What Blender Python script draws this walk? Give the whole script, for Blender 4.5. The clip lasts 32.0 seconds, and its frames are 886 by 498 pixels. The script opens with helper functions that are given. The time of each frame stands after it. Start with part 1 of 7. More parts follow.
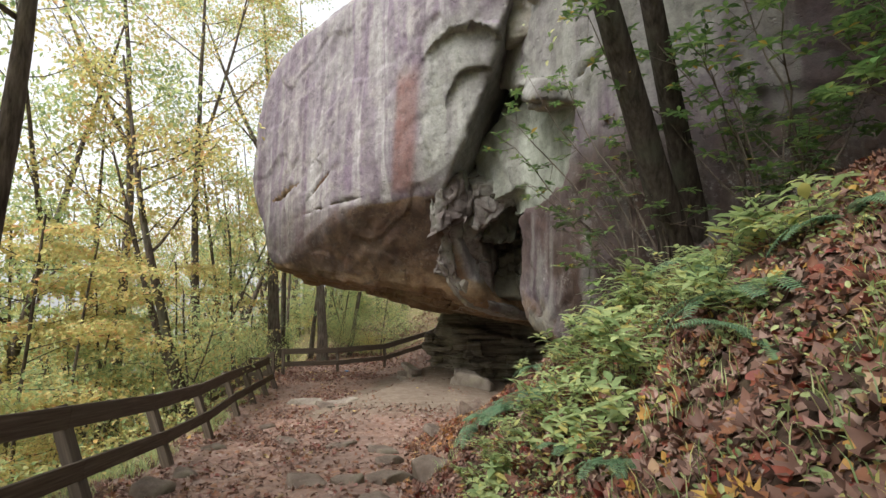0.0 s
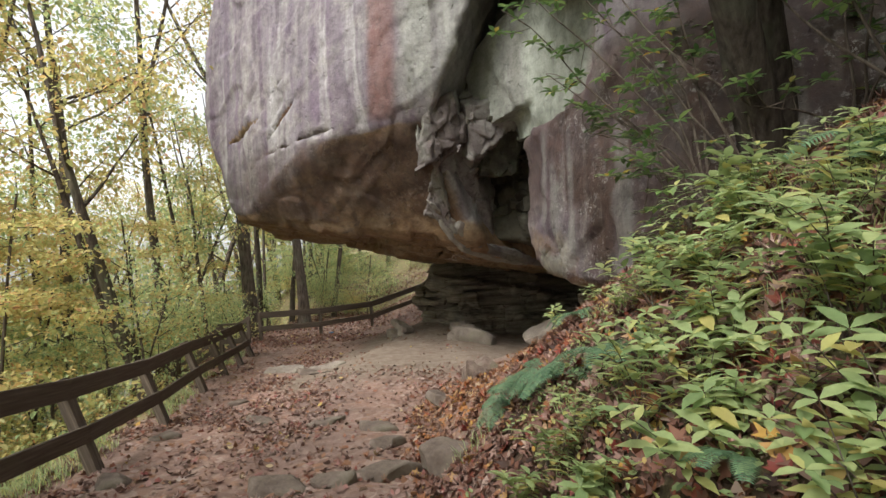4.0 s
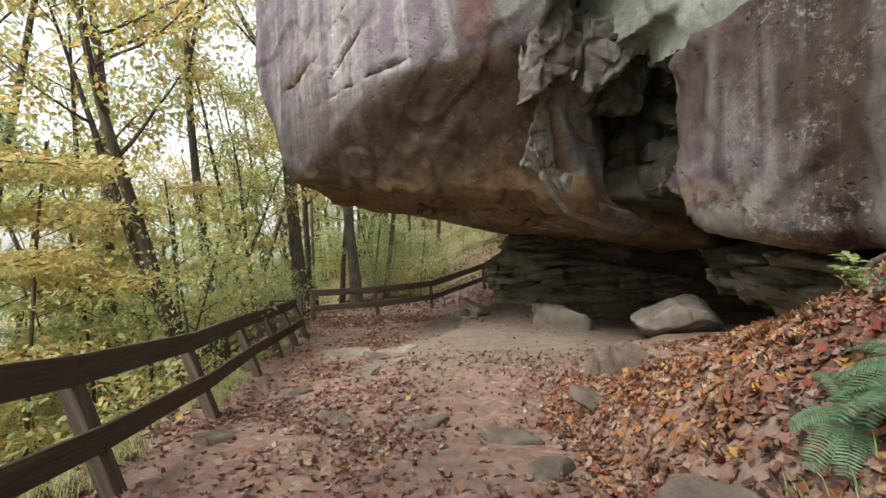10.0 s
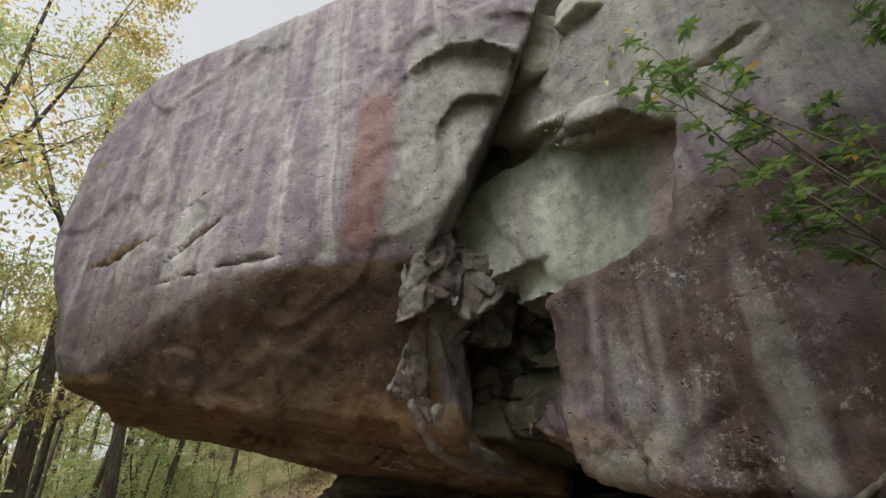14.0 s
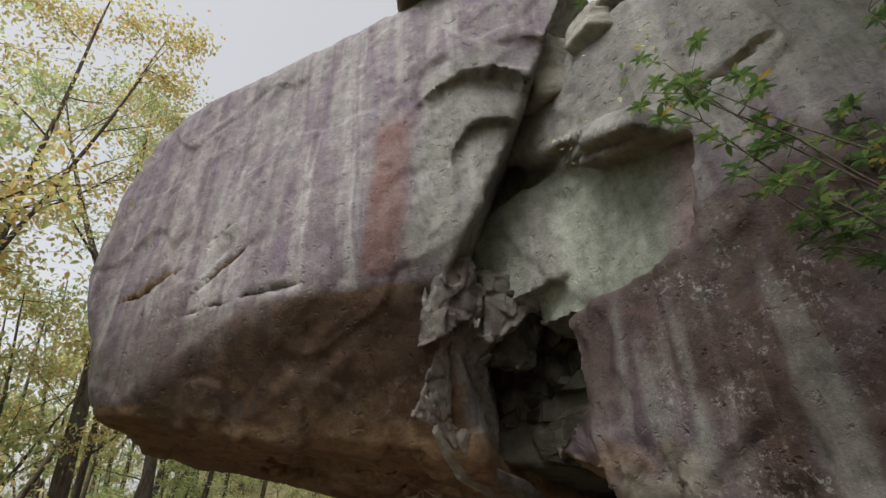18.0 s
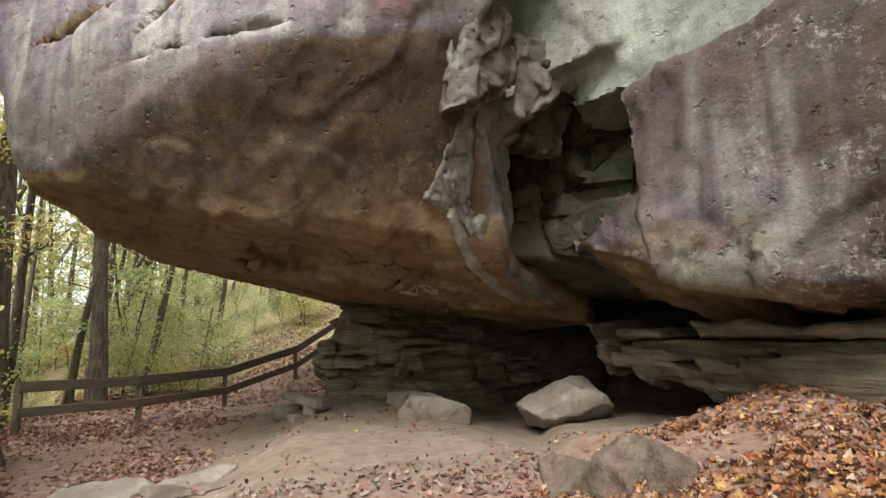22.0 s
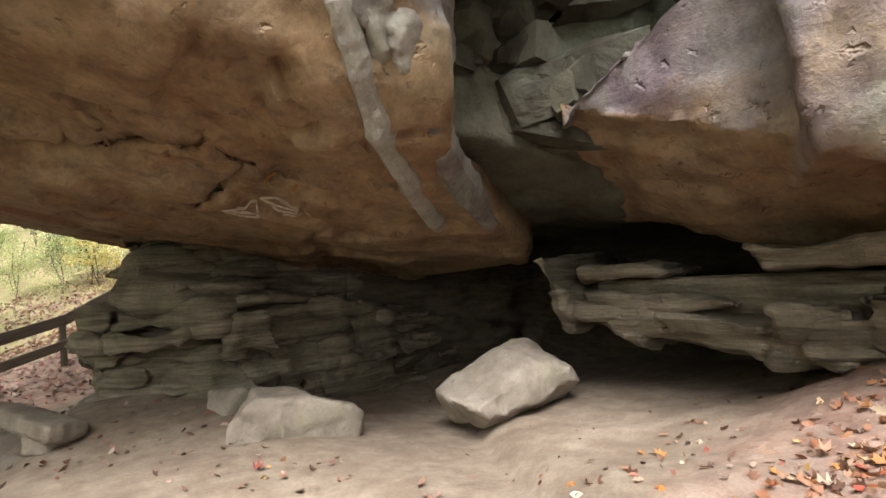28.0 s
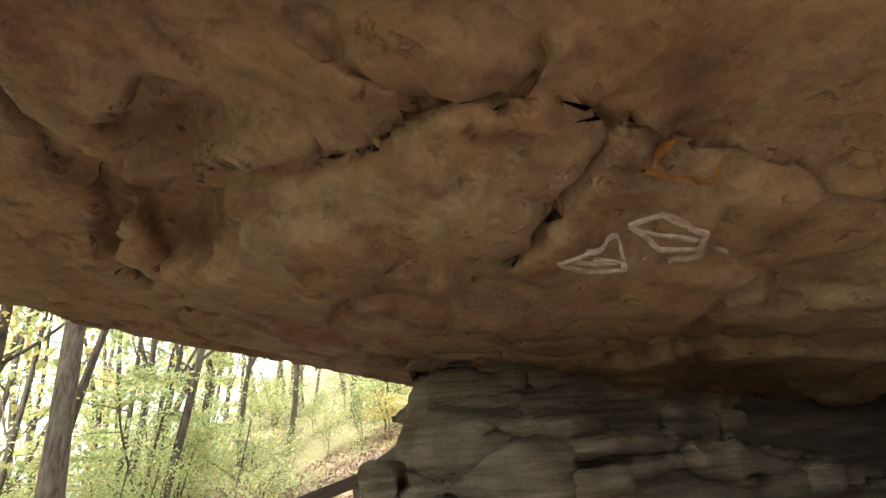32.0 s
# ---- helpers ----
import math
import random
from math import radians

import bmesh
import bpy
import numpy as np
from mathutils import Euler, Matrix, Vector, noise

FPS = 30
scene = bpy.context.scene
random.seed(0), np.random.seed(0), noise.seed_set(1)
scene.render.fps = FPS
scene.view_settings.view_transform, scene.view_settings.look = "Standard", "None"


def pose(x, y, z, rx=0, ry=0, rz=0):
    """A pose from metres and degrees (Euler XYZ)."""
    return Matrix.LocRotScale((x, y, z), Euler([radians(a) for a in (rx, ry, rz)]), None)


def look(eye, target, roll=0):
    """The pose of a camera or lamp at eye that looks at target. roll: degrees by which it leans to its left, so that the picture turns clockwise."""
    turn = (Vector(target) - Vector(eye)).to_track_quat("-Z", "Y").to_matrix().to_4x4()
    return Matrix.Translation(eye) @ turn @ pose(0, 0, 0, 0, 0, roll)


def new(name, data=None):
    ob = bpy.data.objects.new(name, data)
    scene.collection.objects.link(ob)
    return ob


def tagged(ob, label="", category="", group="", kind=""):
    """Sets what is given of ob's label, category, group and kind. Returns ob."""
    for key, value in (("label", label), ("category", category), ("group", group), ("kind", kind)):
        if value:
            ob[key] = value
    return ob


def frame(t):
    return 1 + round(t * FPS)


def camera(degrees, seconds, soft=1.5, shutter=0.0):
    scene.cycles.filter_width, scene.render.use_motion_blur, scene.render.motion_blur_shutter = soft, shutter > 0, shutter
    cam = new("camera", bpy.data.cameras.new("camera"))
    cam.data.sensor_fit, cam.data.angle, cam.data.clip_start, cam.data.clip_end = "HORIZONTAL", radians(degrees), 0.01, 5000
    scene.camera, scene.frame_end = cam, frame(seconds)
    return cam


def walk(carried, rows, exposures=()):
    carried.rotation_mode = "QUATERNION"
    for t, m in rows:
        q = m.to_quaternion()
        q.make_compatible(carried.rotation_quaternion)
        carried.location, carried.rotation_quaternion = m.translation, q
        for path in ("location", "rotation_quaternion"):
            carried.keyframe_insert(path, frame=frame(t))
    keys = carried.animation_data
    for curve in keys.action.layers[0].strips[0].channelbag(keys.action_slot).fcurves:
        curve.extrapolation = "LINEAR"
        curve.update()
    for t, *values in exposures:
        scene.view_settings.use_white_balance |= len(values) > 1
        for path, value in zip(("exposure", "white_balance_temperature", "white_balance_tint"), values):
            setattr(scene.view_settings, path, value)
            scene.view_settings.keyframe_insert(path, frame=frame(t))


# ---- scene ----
cam = camera(85.8, 32.0)
METRES, EYE, TILT, LEAN, TURN = 16.0, 1.5, 6.0, 0.0, 0.0
ROWS = [
    (0.0, 0.0, 0.0, 0.0, 0.0, 0.0, -0.0),
    (0.5, -0.0031, 0.0179, -0.008, 4.32, -1.49, 0.01),
    (1.0, -0.0073, 0.0347, -0.0122, 7.25, -4.22, 0.56),
    (1.5, -0.0143, 0.0452, -0.0144, 1.64, -4.71, 1.88),
    (2.0, -0.0151, 0.055, -0.0181, -2.82, -3.71, 2.65),
    (2.5, -0.0124, 0.0712, -0.0212, -2.89, -4.14, 3.52),
    (4.5, -0.0205, 0.1193, -0.029, -2.41, -5.29, 2.38),
    (5.0, -0.032, 0.1255, -0.0284, -2.87, -4.48, 1.73),
    (5.5, -0.0359, 0.1353, -0.0368, -3.1, -2.85, 0.58),
    (6.0, -0.037, 0.1488, -0.0456, -9.23, -6.16, -0.59),
    (6.5, -0.0394, 0.1633, -0.0489, -17.56, -4.98, -1.85),
    (7.0, -0.0403, 0.1759, -0.0529, -17.64, -5.87, 0.6),
    (7.5, -0.0372, 0.1973, -0.0565, -18.05, -5.36, 2.89),
    (8.0, -0.0462, 0.2158, -0.0573, -10.04, -4.64, 4.08),
    (8.5, -0.0546, 0.2311, -0.0604, -8.43, -3.48, 4.37),
    (9.0, -0.0631, 0.2431, -0.0645, -0.57, -4.71, 4.14),
    (9.5, -0.0756, 0.2414, -0.0702, 2.8, -6.37, 3.5),
    (10.0, -0.0881, 0.2381, -0.0709, 1.98, -6.33, 2.69),
    (10.5, -0.1001, 0.2464, -0.0804, -2.85, -3.57, 6.93),
    (11.0, -0.1136, 0.255, -0.0795, -10.02, -1.48, 6.38),
    (11.5, -0.1266, 0.2644, -0.0789, -14.18, -0.15, 4.99),
    (12.0, -0.1329, 0.2802, -0.0833, -11.66, 2.99, 4.41),
    (12.5, -0.1403, 0.2945, -0.0817, -14.16, 9.63, 1.92),
    (13.0, -0.1437, 0.309, -0.075, -19.96, 12.4, 1.55),
    (13.5, -0.1401, 0.3134, -0.0723, -21.24, 15.86, 0.43),
    (14.0, -0.139, 0.3141, -0.0699, -20.47, 20.07, -0.92),
    (14.5, -0.1389, 0.3128, -0.0673, -20.39, 23.84, -1.08),
    (15.0, -0.1397, 0.3113, -0.0649, -22.77, 28.58, -1.38),
    (15.5, -0.1404, 0.3101, -0.0635, -23.63, 32.3, -1.45),
    (17.5, -0.1377, 0.3124, -0.0686, -21.35, 26.2, -0.14),
    (18.0, -0.1358, 0.3136, -0.0719, -17.21, 23.01, -0.02),
    (18.5, -0.1369, 0.3165, -0.0776, -13.62, 17.75, -0.01),
    (19.0, -0.1471, 0.3242, -0.0857, -13.02, 10.33, -2.14),
    (19.5, -0.1533, 0.3325, -0.0928, -11.95, 4.8, -1.19),
    (20.0, -0.1549, 0.3466, -0.0969, -12.83, 6.91, -1.42),
    (20.5, -0.159, 0.3607, -0.1008, -15.48, 6.67, -2.0),
    (21.0, -0.1658, 0.378, -0.1039, -22.47, 5.97, -2.34),
    (21.5, -0.1657, 0.3993, -0.1111, -24.59, 4.99, -2.05),
    (22.0, -0.1697, 0.421, -0.1174, -24.22, 4.57, -1.56),
    (22.5, -0.173, 0.442, -0.1221, -24.98, 2.4, -1.83),
    (23.0, -0.1746, 0.4655, -0.1274, -25.02, 1.67, 0.57),
    (23.5, -0.1794, 0.4864, -0.1332, -29.9, 1.36, 0.38),
    (24.0, -0.174, 0.5022, -0.1372, -33.31, 0.43, -0.96),
    (24.5, -0.161, 0.5214, -0.1393, -34.21, 2.77, -0.34),
    (25.0, -0.1526, 0.5412, -0.1418, -38.17, 1.06, -0.82),
    (25.5, -0.1378, 0.5552, -0.1445, -46.71, 0.62, -0.86),
    (27.5, -0.0884, 0.6237, -0.1412, -42.76, -2.87, -1.13),
    (28.0, -0.0794, 0.6436, -0.1432, -41.69, -0.84, -0.69),
    (28.5, -0.0636, 0.6636, -0.1466, -36.83, -0.09, -1.3),
    (29.0, -0.0586, 0.6845, -0.1504, -27.18, -1.9, -0.27),
    (29.5, -0.0593, 0.707, -0.1531, -23.56, -2.92, 1.92),
    (30.0, -0.0573, 0.7317, -0.1575, -21.73, -2.77, 2.94),
    (30.5, -0.0623, 0.7533, -0.1621, -16.25, 0.27, 2.36),
    (31.0, -0.0633, 0.7759, -0.1641, -13.84, 5.09, 4.22),
    (31.5, -0.0585, 0.8, -0.1652, -10.07, 10.64, 5.77),
    (32.0, -0.0555, 0.821, -0.1659, -11.72, 17.21, 3.78),
]
walk(cam, [(t, pose(0, 0, EYE, TILT, LEAN, TURN) @ pose(METRES * x, METRES * y, METRES * z, 90 + pitch, roll, yaw)) for t, x, y, z, yaw, pitch, roll in ROWS],
     [(0, 0.48, 6500, 10), (8, 0.5, 6500, 10), (10, 0.48, 6500, 10), (13, 0.1, 6500, 10), (15, -0.08, 6500, 10), (18, -0.2, 6500, 10), (20, 0.28, 6500, 10), (25, 1.25, 6500, 10), (29, 1.75, 6500, 10), (32, 1.98, 6500, 10)])

# ---------------------------------------------------------------- world and light
world = bpy.data.worlds.new("overcast_sky")
scene.world = world
world.use_nodes = True
wn, wl = world.node_tree.nodes, world.node_tree.links
sky = wn.new("ShaderNodeTexSky")
sky.sky_type = "NISHITA"
sky.sun_disc = False
sky.sun_elevation, sky.sun_rotation = radians(53), radians(224)
sky.dust_density, sky.air_density, sky.ozone_density = 4.0, 1.0, 1.0
pale = wn.new("ShaderNodeHueSaturation")
pale.inputs["Saturation"].default_value = 0.2
pale.inputs["Value"].default_value = 1.6
wl.new(sky.outputs[0], pale.inputs["Color"])
cloud = wn.new("ShaderNodeMixRGB")
cloud.inputs["Fac"].default_value, cloud.inputs["Color2"].default_value = 0.4, (6.6, 6.7, 6.9, 1)
wl.new(pale.outputs[0], cloud.inputs["Color1"])
wl.new(cloud.outputs[0], wn["Background"].inputs["Color"])
wn["Background"].inputs["Strength"].default_value = 0.15
sun = new("sun", bpy.data.lights.new("sun", "SUN"))
sun.data.energy, sun.data.angle, sun.data.color = 3.0, radians(30), (1.0, 0.97, 0.93)
sun.matrix_world = look((-22, -23, 42), (0, 0, 0))

# ---------------------------------------------------------------- materials


class Mat:
    """A node material with short-hand for its nodes."""

    def __init__(s, name, rough=0.9, spec=0.3):
        s.m = bpy.data.materials.new(name)
        s.m.use_nodes = True
        s.t = s.m.node_tree
        s.b = s.t.nodes["Principled BSDF"]
        s.b.inputs["Roughness"].default_value = rough
        s.b.inputs["Specular IOR Level"].default_value = spec

    def put(s, value, socket):
        if isinstance(value, bpy.types.NodeSocket):
            s.t.links.new(value, socket)
        else:
            socket.default_value = value

    def node(s, kind, out=0, ins=(), **props):
        n = s.t.nodes.new("ShaderNode" + kind)
        for k, v in props.items():
            if k == "op":
                n.operation = v
            elif k == "blend":
                n.data_type, n.blend_type = "RGBA", v
            elif k == "attr":
                n.attribute_name = v
        for k, v in dict(ins).items():
            s.put(v, n.inputs[k])
        return n.outputs[out]

    def pos(s, scale=(1, 1, 1), rot=(0, 0, 0)):
        c = s.node("TexCoord", 3)
        return s.node("Mapping", 0, {0: c, 2: [radians(a) for a in rot], 3: scale})

    def noise(s, scale, detail=4, rough=0.55, vec=None, out=0, dist=0.0):
        return s.node("TexNoise", out, {"Vector": vec or s.pos(), "Scale": scale, "Detail": detail, "Roughness": rough, "Distortion": dist})

    def ramp(s, fac, stops):
        n = s.t.nodes.new("ShaderNodeValToRGB")
        while len(n.color_ramp.elements) < len(stops):
            n.color_ramp.elements.new(0.5)
        for e, (at, c) in zip(n.color_ramp.elements, stops):
            e.position, e.color = at, (*c, 1) if isinstance(c, tuple) else (c, c, c, 1)
        s.put(fac, n.inputs[0])
        return n.outputs[0]

    def mix(s, fac, a, b, blend="MIX"):
        n = s.t.nodes.new("ShaderNodeMix")
        n.data_type, n.blend_type = "RGBA", blend
        for v, i in ((fac, 0), (a, 6), (b, 7)):
            s.put((*v, 1) if isinstance(v, tuple) else v, n.inputs[i])
        return n.outputs[2]

    def math(s, op, a, b=0.0, c=0.0):
        return s.node("Math", 0, {0: a, 1: b, 2: c}, op=op)

    def done(s, color, bump=None, strength=0.5, dist=0.03, rough=None):
        s.put(color, s.b.inputs["Base Color"])
        if bump is not None:
            s.put(s.node("Bump", 0, {"Strength": strength, "Distance": dist, "Height": bump}), s.b.inputs["Normal"])
        if rough is not None:
            s.put(rough, s.b.inputs["Roughness"])
        return s.m


def rock_material():
    s = Mat("weathered_sandstone", 0.85, 0.3)
    mask = s.node("Attribute", 0, attr="mask")
    sep = s.node("SeparateColor", 0, {0: mask}).node
    brown, fresh, red = sep.outputs[0], sep.outputs[1], sep.outputs[2]
    lichen = s.node("Attribute", 3, attr="mask")
    big = s.noise(0.45, 5, 0.6)
    mid = s.noise(2.4, 6, 0.65)
    fine = s.noise(22, 5, 0.7)
    streak = s.noise(1.0, 5, 0.6, s.pos((1.5, 1.5, 0.09), (0, 4, 0)))
    band = s.noise(1.0, 3, 0.5, s.pos((0.75, 0.75, 0.1), (0, 6, 0)))
    face = s.ramp(band, [(0.34, (0.15, 0.12, 0.15)), (0.44, (0.25, 0.235, 0.23)), (0.5, (0.165, 0.125, 0.165)), (0.57, (0.3, 0.285, 0.272)), (0.66, (0.18, 0.145, 0.172))])
    face = s.mix(s.ramp(big, [(0.46, 0.0), (0.6, 0.6)]), face, (0.14, 0.1, 0.142))
    face = s.mix(s.ramp(streak, [(0.52, 0.0), (0.6, 0.45), (0.66, 0.85)]), face, (0.38, 0.37, 0.36))
    face = s.mix(s.ramp(s.noise(1.0, 4, 0.55, s.pos((2.2, 2.2, 0.12), (0, -3, 0))), [(0.54, 0.0), (0.64, 0.7)]), face, (0.1, 0.07, 0.095))
    face = s.mix(s.ramp(s.noise(1.7, 6, 0.75), [(0.52, 0.0), (0.62, 0.5)]), face, (0.32, 0.3, 0.275))
    face = s.mix(s.ramp(mid, [(0.35, 0.45), (0.52, 0.0)]), face, (0.1, 0.08, 0.09))
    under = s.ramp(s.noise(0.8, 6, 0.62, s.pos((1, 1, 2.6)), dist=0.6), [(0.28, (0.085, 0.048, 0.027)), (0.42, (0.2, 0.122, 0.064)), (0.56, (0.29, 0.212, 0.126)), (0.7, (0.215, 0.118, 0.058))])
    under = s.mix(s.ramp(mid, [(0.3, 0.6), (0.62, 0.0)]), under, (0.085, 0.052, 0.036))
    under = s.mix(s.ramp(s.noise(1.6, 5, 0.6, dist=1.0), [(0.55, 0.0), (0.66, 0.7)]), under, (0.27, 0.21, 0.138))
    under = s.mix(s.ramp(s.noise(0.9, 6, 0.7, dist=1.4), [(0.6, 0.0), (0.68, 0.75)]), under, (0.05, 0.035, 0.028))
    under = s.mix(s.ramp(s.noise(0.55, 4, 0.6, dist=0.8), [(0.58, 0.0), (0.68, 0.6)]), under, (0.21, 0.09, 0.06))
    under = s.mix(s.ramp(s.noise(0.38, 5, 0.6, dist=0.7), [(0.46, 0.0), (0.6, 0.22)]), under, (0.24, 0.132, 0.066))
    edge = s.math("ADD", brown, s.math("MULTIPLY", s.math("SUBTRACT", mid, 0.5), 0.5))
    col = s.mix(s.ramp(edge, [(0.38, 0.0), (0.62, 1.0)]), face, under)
    green = s.ramp(s.noise(1.3, 5, 0.6, s.pos((1.6, 1.6, 0.35))), [(0.3, (0.15, 0.155, 0.125)), (0.48, (0.23, 0.245, 0.205)), (0.7, (0.32, 0.34, 0.29))])
    col = s.mix(fresh, col, green)
    col = s.mix(s.math("MULTIPLY", red, s.ramp(mid, [(0.2, 0.65), (0.6, 1.0)])), col, (0.18, 0.1, 0.092))
    # Dark rock stain; its mask also carries painted shade.
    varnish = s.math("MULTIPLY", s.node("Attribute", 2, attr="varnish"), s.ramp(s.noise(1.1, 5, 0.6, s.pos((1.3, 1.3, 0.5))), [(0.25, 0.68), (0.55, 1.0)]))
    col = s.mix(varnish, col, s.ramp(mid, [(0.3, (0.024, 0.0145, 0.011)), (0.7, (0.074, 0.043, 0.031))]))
    wash = s.math("MULTIPLY", lichen, s.ramp(s.noise(1.0, 5, 0.65, s.pos((2.6, 2.6, 0.22))), [(0.52, 0.0), (0.64, 0.4)]))
    col = s.mix(wash, col, (0.33, 0.305, 0.285))
    spots = s.math("MULTIPLY", s.math("MULTIPLY", lichen, s.ramp(s.noise(1.4, 4, 0.6), [(0.45, 0.0), (0.6, 1.0)])), s.ramp(s.noise(12, 6, 0.8), [(0.53, 0.0), (0.6, 0.9)]))
    col = s.mix(spots, col, (0.52, 0.52, 0.49))
    col = s.mix(s.ramp(s.noise(8, 6, 0.75), [(0.36, 0.4), (0.47, 0.0)]), col, s.mix(0.65, col, (0.03, 0.024, 0.024)))
    col = s.mix(0.7, col, s.ramp(s.noise(4.2, 9, 0.78), [(0.36, 0.6), (0.5, 1.0), (0.64, 1.25)]), "MULTIPLY")
    col = s.mix(0.4, col, s.ramp(fine, [(0.32, 0.6), (0.64, 1.1)]), "MULTIPLY")
    pits = s.ramp(s.noise(7, 3, 0.6), [(0.28, 0.0), (0.38, 1.0)])
    bump = s.math("ADD", s.math("ADD", s.math("MULTIPLY", mid, 0.6), s.math("MULTIPLY", fine, 0.32)), s.math("MULTIPLY", pits, 0.6))
    return s.done(col, bump, 0.75, 0.055, s.ramp(mid, [(0.3, 0.5), (0.7, 0.85)]))


def layered_material():
    s = Mat("layered_sandstone", 0.9, 0.25)
    bed = s.noise(1.0, 6, 0.65, s.pos((0.5, 0.5, 7)))
    mid, fine = s.noise(3, 6, 0.65), s.noise(30, 4, 0.7)
    col = s.ramp(bed, [(0.3, (0.062, 0.046, 0.031)), (0.45, (0.175, 0.147, 0.106)), (0.6, (0.31, 0.27, 0.21)), (0.75, (0.21, 0.16, 0.105))])
    col = s.mix(s.ramp(s.noise(0.9, 4, 0.6), [(0.52, 0.0), (0.68, 0.5)]), col, (0.17, 0.175, 0.12))
    col = s.mix(s.ramp(mid, [(0.35, 0.4), (0.55, 0.0)]), col, (0.075, 0.06, 0.045))
    col = s.mix(0.5, col, s.ramp(fine, [(0.3, 0.6), (0.7, 1.0)]), "MULTIPLY")
    sheets = s.noise(1.0, 5, 0.7, s.pos((1.3, 1.3, 17)))
    col = s.mix(s.ramp(sheets, [(0.34, 0.35), (0.42, 0.0)]), col, (0.06, 0.048, 0.036))
    return s.done(col, s.math("ADD", s.math("ADD", mid, s.math("MULTIPLY", sheets, 1.2)), s.math("MULTIPLY", fine, 0.4)), 0.95, 0.06)


def plate_material():
    """Freshly split faces: mauve-grey, paler and greener on the edges, with few stains."""
    s = Mat("split_grey_sandstone", 0.86, 0.25)
    rnd = s.node("ObjectInfo", 5)
    mid, fine = s.noise(2.2, 6, 0.65), s.noise(28, 5, 0.7)
    col = s.ramp(s.math("ADD", s.math("MULTIPLY", mid, 0.85), s.math("MULTIPLY", rnd, 0.16)), [(0.32, (0.085, 0.068, 0.062)), (0.46, (0.15, 0.128, 0.122)), (0.58, (0.21, 0.19, 0.178)), (0.74, (0.25, 0.245, 0.225))])
    col = s.mix(s.ramp(s.noise(1.3, 4), [(0.5, 0.0), (0.66, 0.55)]), col, (0.16, 0.175, 0.14))
    col = s.mix(s.ramp(s.noise(6, 5, 0.7), [(0.36, 0.55), (0.5, 0.0)]), col, (0.06, 0.045, 0.042))
    col = s.mix(0.5, col, s.ramp(fine, [(0.3, 0.6), (0.7, 1.05)]), "MULTIPLY")
    return s.done(col, s.math("ADD", mid, s.math("MULTIPLY", fine, 0.5)), 0.6, 0.045)


# Sandstone coloured dark to paint in the shade deep inside the cave.
def cave_shade_material():
    s = Mat("shade_darkened_cave_sandstone", 0.8, 0.3)
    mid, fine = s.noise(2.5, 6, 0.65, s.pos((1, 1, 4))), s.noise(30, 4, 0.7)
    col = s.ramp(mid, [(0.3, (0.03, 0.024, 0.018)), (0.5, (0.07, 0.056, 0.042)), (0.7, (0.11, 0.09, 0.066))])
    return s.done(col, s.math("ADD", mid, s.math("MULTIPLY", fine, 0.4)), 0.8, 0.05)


def boulder_material():
    s = Mat("dusty_sandstone", 0.92, 0.2)
    mid, fine = s.noise(2.6, 6, 0.6), s.noise(35, 5, 0.7)
    col = s.ramp(mid, [(0.3, (0.2, 0.165, 0.135)), (0.5, (0.285, 0.245, 0.205)), (0.7, (0.35, 0.31, 0.265))])
    col = s.mix(s.ramp(s.noise(1.7, 3), [(0.56, 0.0), (0.7, 0.4)]), col, (0.27, 0.26, 0.15))
    col = s.mix(s.ramp(s.noise(9, 5, 0.7), [(0.58, 0.0), (0.68, 0.6)]), col, (0.17, 0.13, 0.1))
    col = s.mix(0.45, col, s.ramp(fine, [(0.3, 0.6), (0.7, 1.0)]), "MULTIPLY")
    return s.done(col, s.math("ADD", mid, s.math("MULTIPLY", fine, 0.6)), 0.8, 0.05)


def splinter_material(name, stops):
    s = Mat(name, 0.88, 0.25)
    rnd = s.node("ObjectInfo", 5)
    mid, fine = s.noise(3.2, 6, 0.65), s.noise(30, 5, 0.7)
    col = s.ramp(s.math("ADD", s.math("MULTIPLY", mid, 0.8), s.math("MULTIPLY", rnd, 0.25)), stops)
    col = s.mix(s.ramp(s.noise(1.2, 4), [(0.52, 0.0), (0.68, 0.5)]), col, (0.19, 0.21, 0.16))
    col = s.mix(0.5, col, s.ramp(fine, [(0.3, 0.55), (0.7, 1.0)]), "MULTIPLY")
    return s.done(col, s.math("ADD", mid, s.math("MULTIPLY", fine, 0.5)), 0.7, 0.05)


def stone_material():
    s = Mat("earthy_trail_stone", 0.9, 0.25)
    mid, fine = s.noise(3.5, 6, 0.65), s.noise(40, 5, 0.7)
    col = s.ramp(mid, [(0.3, (0.1, 0.075, 0.06)), (0.5, (0.18, 0.142, 0.115)), (0.7, (0.25, 0.208, 0.172))])
    col = s.mix(s.ramp(s.noise(1.3, 4), [(0.5, 0.0), (0.66, 0.5)]), col, (0.13, 0.125, 0.08))
    col = s.mix(0.5, col, s.ramp(fine, [(0.3, 0.55), (0.7, 1.0)]), "MULTIPLY")
    return s.done(col, s.math("ADD", mid, s.math("MULTIPLY", fine, 0.5)), 0.6, 0.04)


